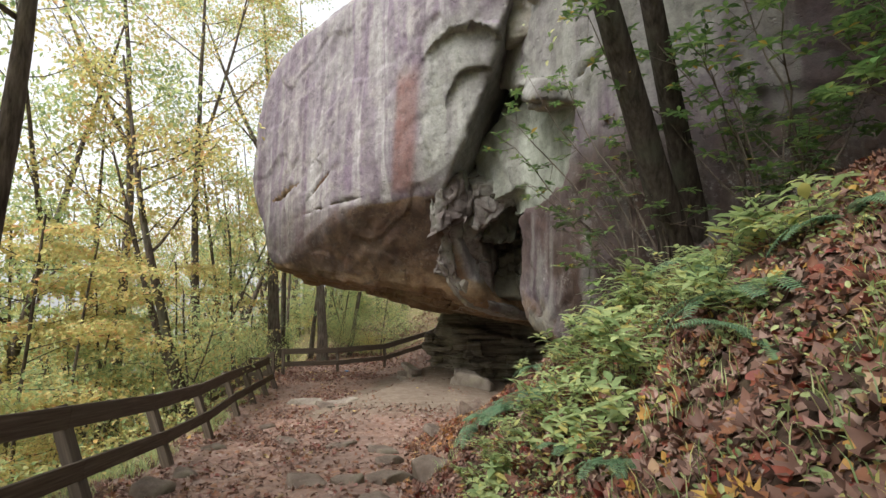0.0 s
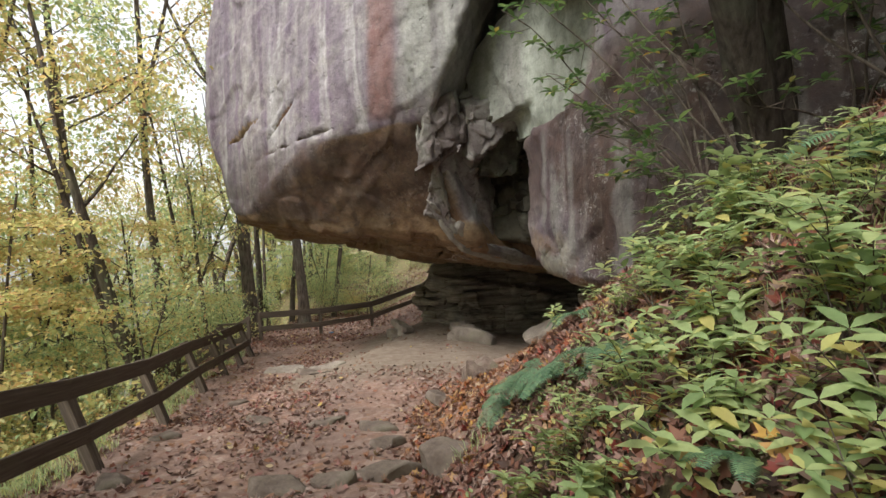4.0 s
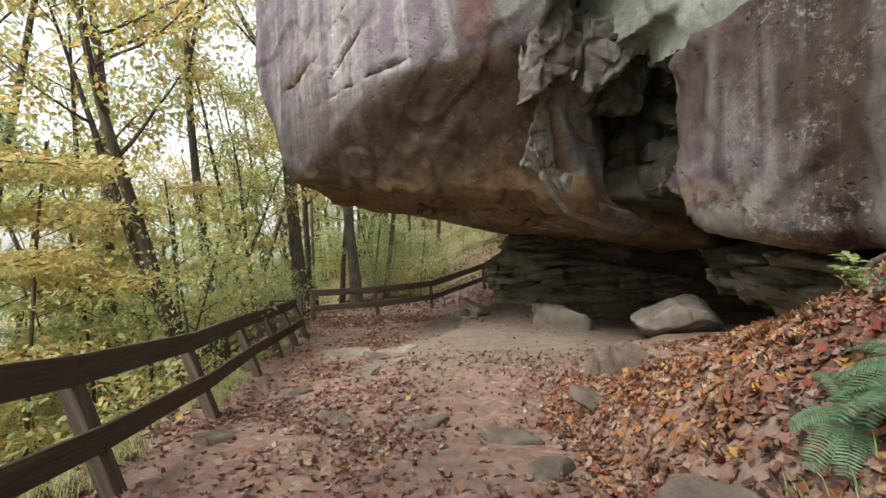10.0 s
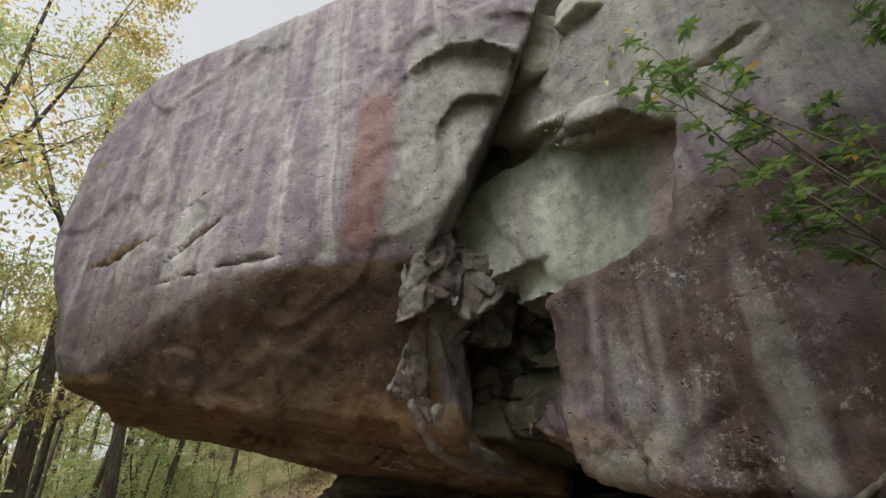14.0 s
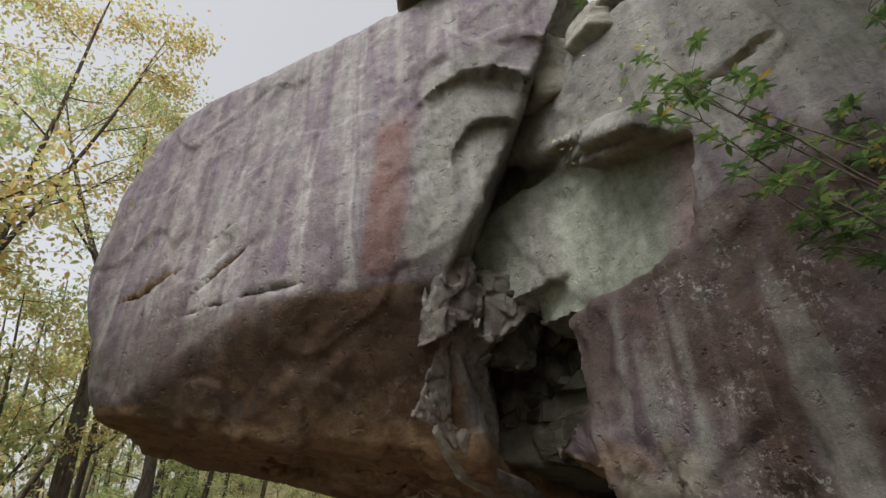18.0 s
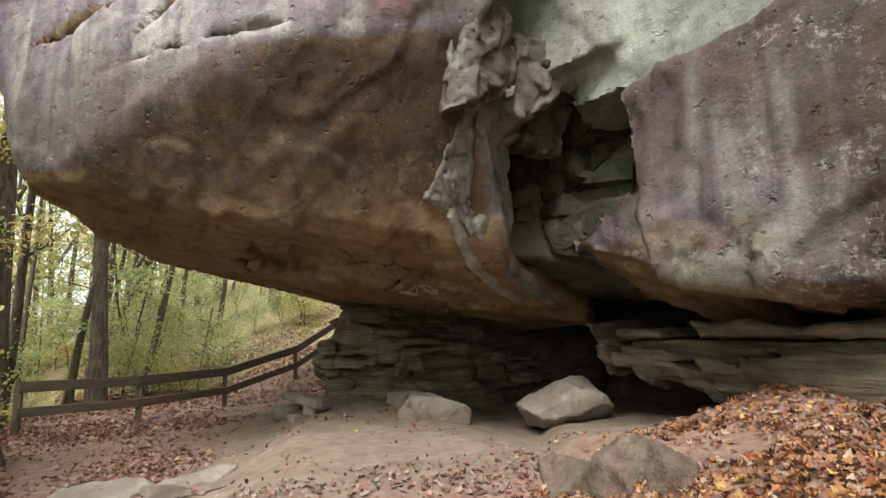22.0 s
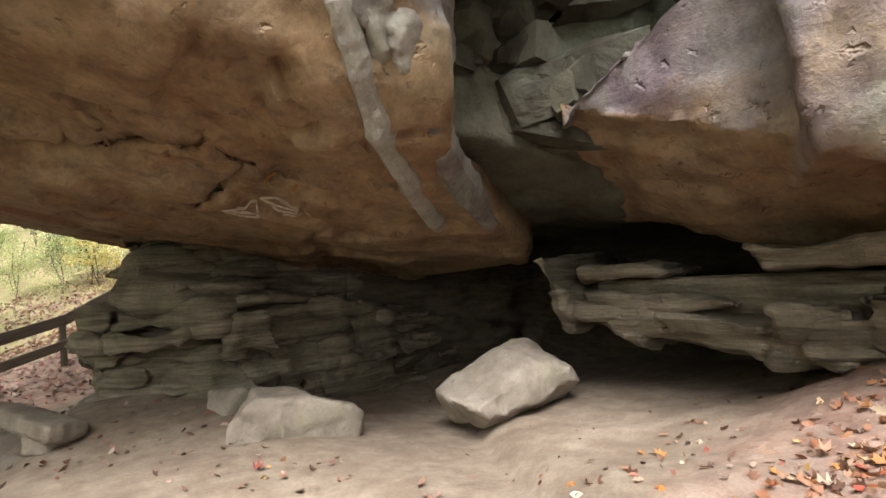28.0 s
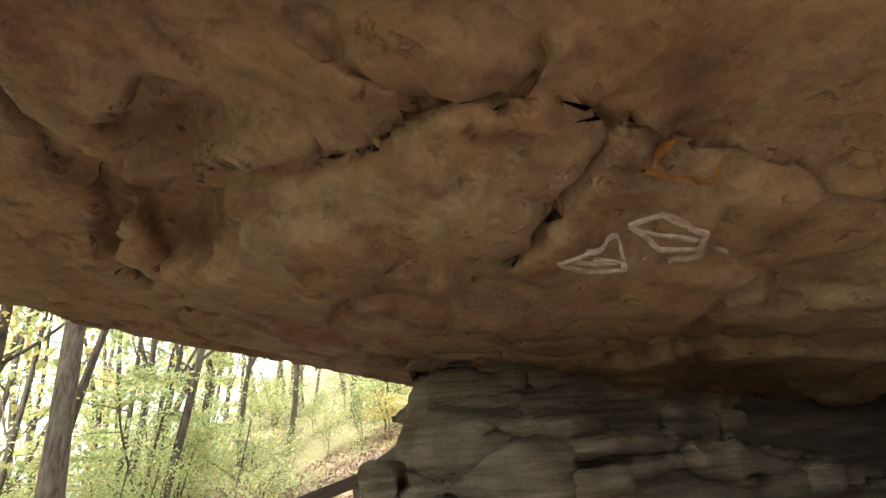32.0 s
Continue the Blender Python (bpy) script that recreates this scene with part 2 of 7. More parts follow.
def mossy_material():
    s = Mat("mossy_brown_sandstone", 0.9, 0.25)
    mid, fine, blot = s.noise(4.5, 6, 0.7), s.noise(45, 5, 0.7), s.noise(2.2, 5, 0.65)
    col = s.ramp(mid, [(0.3, (0.1, 0.07, 0.055)), (0.48, (0.2, 0.148, 0.118)), (0.62, (0.28, 0.225, 0.185)), (0.75, (0.2, 0.13, 0.1))])
    col = s.mix(s.ramp(blot, [(0.5, 0.0), (0.62, 0.7)]), col, (0.09, 0.098, 0.042))
    col = s.mix(s.ramp(s.noise(11, 5, 0.7), [(0.6, 0.0), (0.7, 0.6)]), col, (0.29, 0.27, 0.24))
    col = s.mix(0.55, col, s.ramp(fine, [(0.3, 0.5), (0.7, 1.0)]), "MULTIPLY")
    return s.done(col, s.math("ADD", s.math("MULTIPLY", mid, 1.4), s.math("MULTIPLY", fine, 0.6)), 0.9, 0.05)


def ground_material():
    s = Mat("trail_earth_and_leaf_litter", 0.95, 0.15)
    mask = s.node("Attribute", 0, attr="mask")
    sep = s.node("SeparateColor", 0, {0: mask}).node
    sandy, mossy, far = sep.outputs
    big, mid, fine = s.noise(0.7, 5, 0.6), s.noise(5, 6, 0.65), s.noise(45, 4, 0.7)
    cells = s.node("TexVoronoi", 1, {"Vector": s.pos(), "Scale": 13.0})
    hue = s.node("SeparateColor", 0, {0: cells})
    earth = s.ramp(mid, [(0.3, (0.135, 0.09, 0.074)), (0.5, (0.225, 0.158, 0.132)), (0.7, (0.305, 0.228, 0.192))])
    litter = s.ramp(hue, [(0.0, (0.24, 0.138, 0.102)), (0.35, (0.38, 0.25, 0.2)), (0.6, (0.3, 0.17, 0.12)), (0.85, (0.46, 0.35, 0.29)), (1.0, (0.37, 0.19, 0.1))])
    trail = s.mix(s.ramp(big, [(0.38, 0.75), (0.62, 0.15)]), earth, litter)
    sand = s.ramp(mid, [(0.28, (0.17, 0.13, 0.098)), (0.5, (0.24, 0.192, 0.15)), (0.72, (0.3, 0.246, 0.198))])
    sandfac = s.ramp(s.math("ADD", sandy, s.math("MULTIPLY", s.math("SUBTRACT", big, 0.5), 0.8)), [(0.3, 0.0), (0.72, 1.0)])
    sand = s.mix(s.ramp(s.noise(1.9, 6, 0.7), [(0.4, 0.6), (0.56, 0.0)]), sand, (0.16, 0.118, 0.088))
    col = s.mix(sandfac, trail, sand)
    moss = s.mix(s.ramp(s.noise(1.1, 4, 0.6), [(0.46, 0.0), (0.6, 0.8)]), s.ramp(mid, [(0.3, (0.02, 0.014, 0.01)), (0.55, (0.055, 0.036, 0.024)), (0.75, (0.1, 0.066, 0.044))]), s.ramp(fine, [(0.3, (0.03, 0.036, 0.012)), (0.55, (0.085, 0.095, 0.026)), (0.75, (0.14, 0.13, 0.05))]))
    mossfac = s.ramp(s.math("ADD", mossy, s.math("MULTIPLY", s.math("SUBTRACT", mid, 0.5), 0.9)), [(0.45, 0.0), (0.65, 0.85)])
    col = s.mix(mossfac, col, moss)
    woods = s.ramp(s.noise(2.2, 6, 0.7), [(0.3, (0.14, 0.12, 0.06)), (0.42, (0.3, 0.22, 0.14)), (0.5, (0.24, 0.25, 0.1)), (0.6, (0.38, 0.28, 0.2)), (0.72, (0.33, 0.3, 0.13))])
    col = s.mix(s.ramp(far, [(0.3, 0.0), (0.7, 0.9)]), col, woods)
    col = s.mix(0.55, col, s.ramp(fine, [(0.3, 0.5), (0.7, 1.0)]), "MULTIPLY")
    calm = s.ramp(sandfac, [(0.0, 1.0), (1.0, 0.25)])
    return s.done(col, s.math("MULTIPLY", calm, s.math("ADD", s.math("MULTIPLY", mid, 1.0), s.math("MULTIPLY", fine, 0.5))), 0.6, 0.04)


def wood_material():
    s = Mat("weathered_fence_wood", 0.8, 0.25)
    rnd = s.node("ObjectInfo", 5)
    grain = s.noise(1.0, 6, 0.6, s.pos((40, 40, 1.5)))
    blot = s.noise(2.2, 4, 0.6)
    col = s.ramp(grain, [(0.3, (0.06, 0.045, 0.034)), (0.55, (0.12, 0.094, 0.072)), (0.75, (0.19, 0.156, 0.122))])
    col = s.mix(s.ramp(blot, [(0.5, 0.0), (0.7, 0.5)]), col, (0.13, 0.12, 0.08))
    col = s.mix(s.math("MULTIPLY", rnd, 0.4), col, (0.085, 0.068, 0.056))
    return s.done(col, grain, 0.4, 0.01)


def bark_material(name="rough_bark", shade=1.0):
    s = Mat(name, 0.95, 0.15)
    v = s.pos((9, 9, 1.6))
    ridge = s.noise(1.6, 5, 0.65, v)
    col = s.ramp(ridge, [(at, tuple(shade * a for a in c)) for at, c in ((0.35, (0.045, 0.035, 0.028)), (0.55, (0.115, 0.093, 0.075)), (0.75, (0.2, 0.17, 0.14)))])
    col = s.mix(s.ramp(s.noise(1.2, 4), [(0.52, 0.0), (0.68, 0.6)]), col, (0.14 * shade, 0.15 * shade, 0.105 * shade))
    return s.done(col, ridge, 0.8, 0.03)


def leaf_material(name, stops, through_light=0.45, rough=0.5, spec=0.4):
    s = Mat(name, rough, spec)
    rnd = s.node("NewGeometry", 8)
    col = s.ramp(rnd, stops)
    col = s.mix(0.35, col, s.ramp(s.noise(30, 3), [(0.3, 0.55), (0.7, 1.0)]), "MULTIPLY")
    s.done(col)
    tr = s.t.nodes.new("ShaderNodeBsdfTranslucent")
    s.put(col, tr.inputs[0])
    mx = s.t.nodes.new("ShaderNodeMixShader")
    mx.inputs[0].default_value = through_light
    s.t.links.new(s.b.outputs[0], mx.inputs[1])
    s.t.links.new(tr.outputs[0], mx.inputs[2])
    s.t.links.new(mx.outputs[0], s.t.nodes["Material Output"].inputs[0])
    return s.m


def plain_material(name, colour, rough):
    s = Mat(name, rough, 0.3)
    grain = s.noise(24, 4, 0.7)
    return s.done(s.mix(s.ramp(grain, [(0.35, 0.7), (0.6, 0.0)]), colour, tuple(0.45 * c for c in colour)), grain, 0.4, 0.01)


WHITE_PAINT, ORANGE_PAINT, BLUE_PLASTIC = plain_material("worn_white_paint", (0.42, 0.36, 0.3), 0.9), plain_material("worn_orange_paint", (0.34, 0.17, 0.05), 0.9), plain_material("blue_plastic", (0.06, 0.22, 0.5), 0.35)
STONE, MOSSY = stone_material(), mossy_material()
SPLINTER = splinter_material("freshly_broken_sandstone", [(0.3, (0.14, 0.115, 0.098)), (0.48, (0.25, 0.225, 0.195)), (0.62, (0.36, 0.345, 0.31)), (0.8, (0.29, 0.245, 0.21))])
# Brown broken rock, darkened so the colour carries the deep cleft's shade.
RUBBLE = splinter_material("shade_darkened_brown_sandstone", [(0.3, (0.022, 0.019, 0.014)), (0.5, (0.055, 0.05, 0.037)), (0.66, (0.095, 0.09, 0.066)), (0.85, (0.075, 0.058, 0.04))])
ROCK, LAYERED, DUSTY, EARTH, WOOD, BARK = rock_material(), layered_material(), boulder_material(), ground_material(), wood_material(), bark_material()
PLATE, CAVE_SHADE = plate_material(), cave_shade_material()
DARK_BARK = bark_material("dark_mossy_bark", 0.45)
YELLOW = leaf_material("yellow_autumn_leaves", [(0.0, (0.6, 0.5, 0.18)), (0.3, (0.72, 0.62, 0.27)), (0.55, (0.46, 0.52, 0.2)), (0.93, (0.7, 0.47, 0.19)), (1.0, (0.68, 0.38, 0.2))], 0.6)
GREEN = leaf_material("yellow_green_leaves", [(0.0, (0.28, 0.4, 0.19)), (0.4, (0.45, 0.55, 0.26)), (0.72, (0.6, 0.63, 0.3)), (1.0, (0.75, 0.63, 0.28))], 0.6)
HERB = leaf_material("green_herb_leaves", [(0.0, (0.23, 0.33, 0.14)), (0.4, (0.38, 0.48, 0.22)), (0.75, (0.5, 0.57, 0.26)), (0.92, (0.58, 0.56, 0.2)), (1.0, (0.5, 0.34, 0.13))], 0.45)
FERN = leaf_material("fern_fronds", [(0.0, (0.1, 0.19, 0.11)), (1.0, (0.2, 0.32, 0.17))], 0.3)
GLOSSY = leaf_material("glossy_evergreen_leaves", [(0.0, (0.07, 0.14, 0.045)), (0.5, (0.14, 0.25, 0.075)), (0.95, (0.27, 0.38, 0.12)), (1.0, (0.55, 0.33, 0.05))], 0.35, 0.3, 0.5)
TRODDEN = leaf_material("trodden_leaves", [(0.0, (0.08, 0.048, 0.038)), (0.16, (0.15, 0.085, 0.065)), (0.3, (0.27, 0.175, 0.14)), (0.44, (0.18, 0.08, 0.055)), (0.54, (0.36, 0.275, 0.235)), (0.68, (0.21, 0.115, 0.085)), (0.8, (0.27, 0.135, 0.07)), (0.88, (0.22, 0.06, 0.05)), (0.97, (0.43, 0.35, 0.3)), (1.0, (0.5, 0.36, 0.1))], 0.12, 0.6, 0.3)
BRIGHT_FALLEN = leaf_material("bright_fallen_leaves", [(0.0, (0.07, 0.04, 0.03)), (0.14, (0.17, 0.085, 0.055)), (0.3, (0.3, 0.18, 0.12)), (0.42, (0.26, 0.1, 0.05)), (0.54, (0.4, 0.29, 0.22)), (0.66, (0.33, 0.15, 0.065)), (0.78, (0.42, 0.19, 0.05)), (0.86, (0.3, 0.055, 0.035)), (0.93, (0.48, 0.38, 0.29)), (1.0, (0.55, 0.32, 0.07))], 0.12, 0.6, 0.35)
FALLEN = leaf_material("fallen_leaves", [(0.0, (0.05, 0.028, 0.021)), (0.16, (0.12, 0.058, 0.04)), (0.3, (0.232, 0.133, 0.104)), (0.44, (0.161, 0.061, 0.037)), (0.54, (0.333, 0.23, 0.189)), (0.66, (0.192, 0.087, 0.059)), (0.78, (0.272, 0.11, 0.045)), (0.86, (0.221, 0.037, 0.029)), (0.93, (0.403, 0.305, 0.253)), (0.975, (0.423, 0.23, 0.054)), (1.0, (0.504, 0.332, 0.081))], 0.12, 0.6, 0.35)

# ---------------------------------------------------------------- shaping tools


def mesh(name, verts, faces, material, smooth=True, mask=None):
    me = bpy.data.meshes.new(name)
    verts = np.asarray(verts, np.float32)
    if isinstance(faces, np.ndarray):
        k = faces.shape[1]
        me.vertices.add(len(verts))
        me.vertices.foreach_set("co", verts.ravel())
        me.loops.add(faces.size)
        me.loops.foreach_set("vertex_index", faces.astype(np.int32).ravel())
        me.polygons.add(len(faces))
        me.polygons.foreach_set("loop_start", np.arange(0, faces.size, k, dtype=np.int32))
        me.update(calc_edges=True)
        me.validate()
    else:
        me.from_pydata(verts.tolist(), [], faces)
    if smooth:
        me.polygons.foreach_set("use_smooth", np.ones(len(me.polygons), bool))
    if mask is not None:
        at = me.attributes.new("mask", "FLOAT_COLOR", "POINT")
        at.data.foreach_set("color", np.ascontiguousarray(mask[:, :4], np.float32).ravel())
        if mask.shape[1] > 4:
            me.attributes.new("varnish", "FLOAT", "POINT").data.foreach_set("value", np.ascontiguousarray(mask[:, 4], np.float32))
    me.materials.append(material)
    return me


def part_mesh(name, me, parent, label=""):
    ob = new(name, me)
    ob.parent = parent
    return tagged(ob, label)


def part(name, bm, material, parent, label=""):
    me = bpy.data.meshes.new(name)
    bm.to_mesh(me)
    bm.free()
    me.materials.append(material)
    return part_mesh(name, me, parent, label)


def hashed(ix, iy, iz, seed):
    h = (ix.astype(np.int64) * 374761393 + iy.astype(np.int64) * 668265263 + iz.astype(np.int64) * 1274126177 + seed * 974634541) & 0xFFFFFFFF
    h = ((h ^ (h >> 13)) * 1103515245) & 0xFFFFFFFF
    h = ((h ^ (h >> 16)) * 668265263) & 0xFFFFFFFF
    return ((h ^ (h >> 15)) & 0xFFFF) / 65535.0


def vnoise(p, seed=0):
    """Smooth noise from -1 to 1 at points p (n, 3)."""
    i = np.floor(p).astype(np.int64)
    f = p - i
    u = f * f * (3 - 2 * f)
    out = 0
    for dx in (0, 1):
        for dy in (0, 1):
            for dz in (0, 1):
                w = (u[:, 0] if dx else 1 - u[:, 0]) * (u[:, 1] if dy else 1 - u[:, 1]) * (u[:, 2] if dz else 1 - u[:, 2])
                out = out + w * hashed(i[:, 0] + dx, i[:, 1] + dy, i[:, 2] + dz, seed)
    return out * 2 - 1


def fbm(p, octaves=4, seed=0, gain=0.5):
    out, a = 0, 1.0
    for o in range(octaves):
        out = out + a * vnoise(p * 2.03 ** o + 17.3 * o, seed + o)
        a *= gain
    return out


def cells(p, seed=0):
    """Distance to the nearest and second nearest of scattered points, and the nearest one's number from 0 to 1."""
    i = np.floor(p).astype(np.int64)
    d1, d2, who = np.full(len(p), 9.0), np.full(len(p), 9.0), np.zeros(len(p))
    for dx in (-1, 0, 1):
        for dy in (-1, 0, 1):
            for dz in (-1, 0, 1):
                c = i + (dx, dy, dz)
                q = np.stack([c[:, k] + hashed(c[:, 0], c[:, 1], c[:, 2], seed + 5 * k) for k in range(3)], 1)
                d = np.linalg.norm(p - q, axis=1)
                nearer = d < d1
                d2 = np.where(nearer, d1, np.minimum(d2, d))
                who = np.where(nearer, hashed(c[:, 0], c[:, 1], c[:, 2], seed + 31), who)
                d1 = np.where(nearer, d, d1)
    return d1, d2, who


def smax(a, b, k):
    h = np.clip(0.5 + 0.5 * (a - b) / k, 0, 1)
    return b + (a - b) * h + k * h * (1 - h)


def smin(a, b, k):
    return -smax(-a, -b, k)


class Field:
    """A solid on a grid of points: negative inside."""

    def __init__(s, lo, hi, step):
        s.lo, s.step = np.array(lo, np.float32), step
        ax = [np.arange(a, b + step, step, dtype=np.float32) for a, b in zip(lo, hi)]
        s.x, s.y, s.z = np.meshgrid(*ax, indexing="ij", sparse=True)

    def half(s, n, p):
        n = np.array(n, np.float32)
        n /= np.linalg.norm(n)
        return n[0] * (s.x - p[0]) + n[1] * (s.y - p[1]) + n[2] * (s.z - p[2])

    def solid(s, planes, k):
        f = None
        for n, p in planes:
            h = s.half(n, p)
            f = h if f is None else smax(f, h, k)
        return f

    def capsule(s, a, b, r, squash=1.0, even=False):
        a, b = np.array(a, np.float32), np.array(b, np.float32)
        d = b - a
        t = np.clip(((s.x - a[0]) * d[0] + (s.y - a[1]) * d[1] + (s.z - a[2]) * d[2]) / d.dot(d), 0, 1)
        return np.sqrt((s.x - a[0] - t * d[0]) ** 2 + (s.y - a[1] - t * d[1]) ** 2 + ((s.z - a[2] - t * d[2]) * squash) ** 2) - (r if even else r * (0.25 + 0.75 * np.sin(np.pi * np.clip(t, 0.04, 0.96))))

    def nets(s, f):
        """Vertices, quads and outward directions of the surface f = 0."""
        f = np.broadcast_to(f, (s.x.shape[0], s.y.shape[1], s.z.shape[2])).astype(np.float32)
        for a in range(3):
            e = [slice(None)] * 3
            for w in (0, -1):
                e[a] = w
                f = f.copy() if not f.flags.writeable else f
                f[tuple(e)] = np.maximum(f[tuple(e)], 0.5 * s.step)
        inside = f < 0
        n = np.array(f.shape) - 1
        count = sum(inside[i:i + n[0], j:j + n[1], k:k + n[2]].astype(np.int8) for i in (0, 1) for j in (0, 1) for k in (0, 1))
        cell = np.argwhere((count > 0) & (count < 8))
        number = np.full(n, -1, np.int32)
        number[tuple(cell.T)] = np.arange(len(cell))
        corner = {(i, j, k): f[cell[:, 0] + i, cell[:, 1] + j, cell[:, 2] + k] for i in (0, 1) for j in (0, 1) for k in (0, 1)}
        total, hits, grad = np.zeros((len(cell), 3)), np.zeros(len(cell)), np.zeros((len(cell), 3))
        for a in range(3):
            for c0, v0 in corner.items():
                if c0[a]:
                    continue
                c1 = tuple(1 if m == a else c0[m] for m in range(3))
                v1 = corner[c1]
                grad[:, a] += v1 - v0
                cut = (v0 < 0) != (v1 < 0)
                t = np.where(cut, v0 / np.where(cut, v0 - v1, 1), 0)
                at = np.array(c0, float)[None] + t[:, None] * np.eye(3)[a][None]
                total += np.where(cut[:, None], at, 0)
                hits += cut
        v = s.lo + s.step * (cell + total / hits[:, None])
        grad /= np.linalg.norm(grad, axis=1, keepdims=True) + 1e-9
        quads = []
        for a in range(3):
            b, c = (a + 1) % 3, (a + 2) % 3
            lo = [slice(None)] * 3
            hi = [slice(None)] * 3
            lo[a], hi[a] = slice(0, -1), slice(1, None)
            for m in (b, c):
                lo[m] = hi[m] = slice(1, -1)
            change = np.argwhere(inside[tuple(lo)] != inside[tuple(hi)])
            base = change.copy()
            base[:, b] += 1
            base[:, c] += 1
            flip = inside[tuple(base.T)]
            ring = []
            for ob, oc in ((-1, -1), (0, -1), (0, 0), (-1, 0)):
                q = base.copy()
                q[:, b] += ob
                q[:, c] += oc
                ring.append(number[tuple(q.T)])
            ring = np.stack(ring, 1)
            ring[~flip] = ring[~flip][:, ::-1]
            quads.append(ring)
        return v, np.concatenate(quads), grad


def largest(v, q, n):
    """The one largest connected piece of a surface."""
    label = np.arange(len(v))
    for _ in range(400):
        low = label[q].min(1)
        nxt = label.copy()
        np.minimum.at(nxt, q.ravel(), np.repeat(low, 4))
        nxt = nxt[nxt]
        if (nxt == label).all():
            break
        label = nxt
    keep = label == np.bincount(label).argmax()
    number = np.cumsum(keep) - 1
    return v[keep], number[q[keep[q[:, 0]]]], n[keep]


def smooth_step(x, a, b):
    t = np.clip((x - a) / (b - a), 0, 1)
    return t * t * (3 - 2 * t)


def flakes(p, scale, seed, sharp=0.06):
    """Terraces with curved, sharp edges, as where sheets have fallen off."""
    n = fbm(p * scale, 3, seed) * 1.6
    return np.floor(n) + smooth_step(n - np.floor(n), 0.5 - sharp, 0.5 + sharp)

# ---------------------------------------------------------------- the ground


def ease(y, ys, zs):
    """A smooth run through the given levels."""
    y = np.asarray(y, float)
    k = np.clip(np.searchsorted(ys, y) - 1, 0, len(ys) - 2)
    ys, zs = np.array(ys, float), np.array(zs, float)
    slope = np.gradient(zs, ys)
    h = ys[k + 1] - ys[k]
    t = np.clip((y - ys[k]) / h, 0, 1)
    return (2 * t ** 3 - 3 * t ** 2 + 1) * zs[k] + (t ** 3 - 2 * t ** 2 + t) * h * slope[k] + (3 * t ** 2 - 2 * t ** 3) * zs[k + 1] + (t ** 3 - t ** 2) * h * slope[k + 1]


def soft_ramp(x, r):
    """0 for x < 0 and x for x > 0, rounded over r."""
    return 0.5 * (x + np.sqrt(x * x + r * r)) - 0.5 * r * np.exp(-np.abs(x) / r)


FOOT_Y, FOOT_X = [-20, 0, 3, 6, 8, 9.5, 11.5, 13, 15, 40], [0.1, 0.1, 0.05, -0.2, -0.3, -0.2, 0.6, 1.6, 3, 6]


def fence_x(y):
    return -3.85 - 0.187 * (np.minimum(y, 20) - 5)


def ground_z(x, y):
    """Height of the ground: a trail that runs down to the shelter, a bank on its right, a drop beyond the fence."""
    x, y = np.asarray(x, float), np.asarray(y, float)
    z = ease(y, [-60, -8, 0, 3, 5, 7.5, 9.3, 13.6, 19, 24, 40, 90], [8, 0.9, 0, -0.38, -0.66, -0.98, -1.2, -1.46, -1.6, -1.65, -1.9, -3])
    foot = ease(y, FOOT_Y, FOOT_X)
    out = soft_ramp(x - foot, 0.35)
    bank = 0.98 * np.minimum(out, 3.0) + 0.7 * np.maximum(out - 3.0, 0)
    cap = ease(y, [-40, 6.5, 7.6, 8.4, 9.2, 10.2, 11.4, 12.6, 14, 60], [9, 8, 2.6, 1.25, 0.8, 0.72, 0.5, 0.3, 0.22, 0.2])
    cap = np.maximum(cap, 0.15)
    z = z + cap * (1 - np.exp(-np.maximum(bank, 0) / cap))
    z = z + 0.3 * smooth_step(x, 2.0, 3.3) * smooth_step(y, 9.2, 10.3) * (1 - smooth_step(y, 10.5, 11.9))
    left = soft_ramp(fence_x(y) - 0.5 - x, 0.6)
    z = z - 0.42 * left + 0.004 * np.clip(left - 8, 0, 30) ** 2 * np.where(left < 38, 1, 1) + 0.12 * np.maximum(left - 38, 0)
    z = z + 0.3 * soft_ramp(y - 29, 2.0) * smooth_step(x, -26, -8) * (y < 120)
    behind = smooth_step(y, 20.6, 26)
    z = z + behind * (0.39 * soft_ramp(x + 3.2, 1.0) - 0.1 * soft_ramp(-6 - x, 1.0))
    nose = x + 2.7 - 0.27 * (y - 12.5)
    z = z + 0.2 * smooth_step(nose, -0.35, 0.6) * smooth_step(y, 10.6, 12.2) * (1 - smooth_step(y, 18, 20)) * (1 - smooth_step(x, 0.5, 2.5))
    z = z + 0.4 * np.exp(-((x - 0.2) / 1.9) ** 2 - ((y - 18.2) / 2.6) ** 2)
    z = z + 0.12 * np.exp(-((x + 1.6) / 1.2) ** 2 - ((y - 14.6) / 1.5) ** 2)
    return z


def relief(x, y):
    p = np.stack([x, y, 0 * x], 1)
    rough = 1 - 0.75 * smooth_step(y, 11.5, 14)
    return (0.05 * fbm(p * 0.9, 4, 3) + 0.022 * fbm(p * 4, 3, 8)) * rough + 0.012 * fbm(p * 2, 3, 5)


def ground_at(x, y):
    x, y = np.atleast_1d(np.asarray(x, float)), np.atleast_1d(np.asarray(y, float))
    return ground_z(x, y) + relief(x, y)


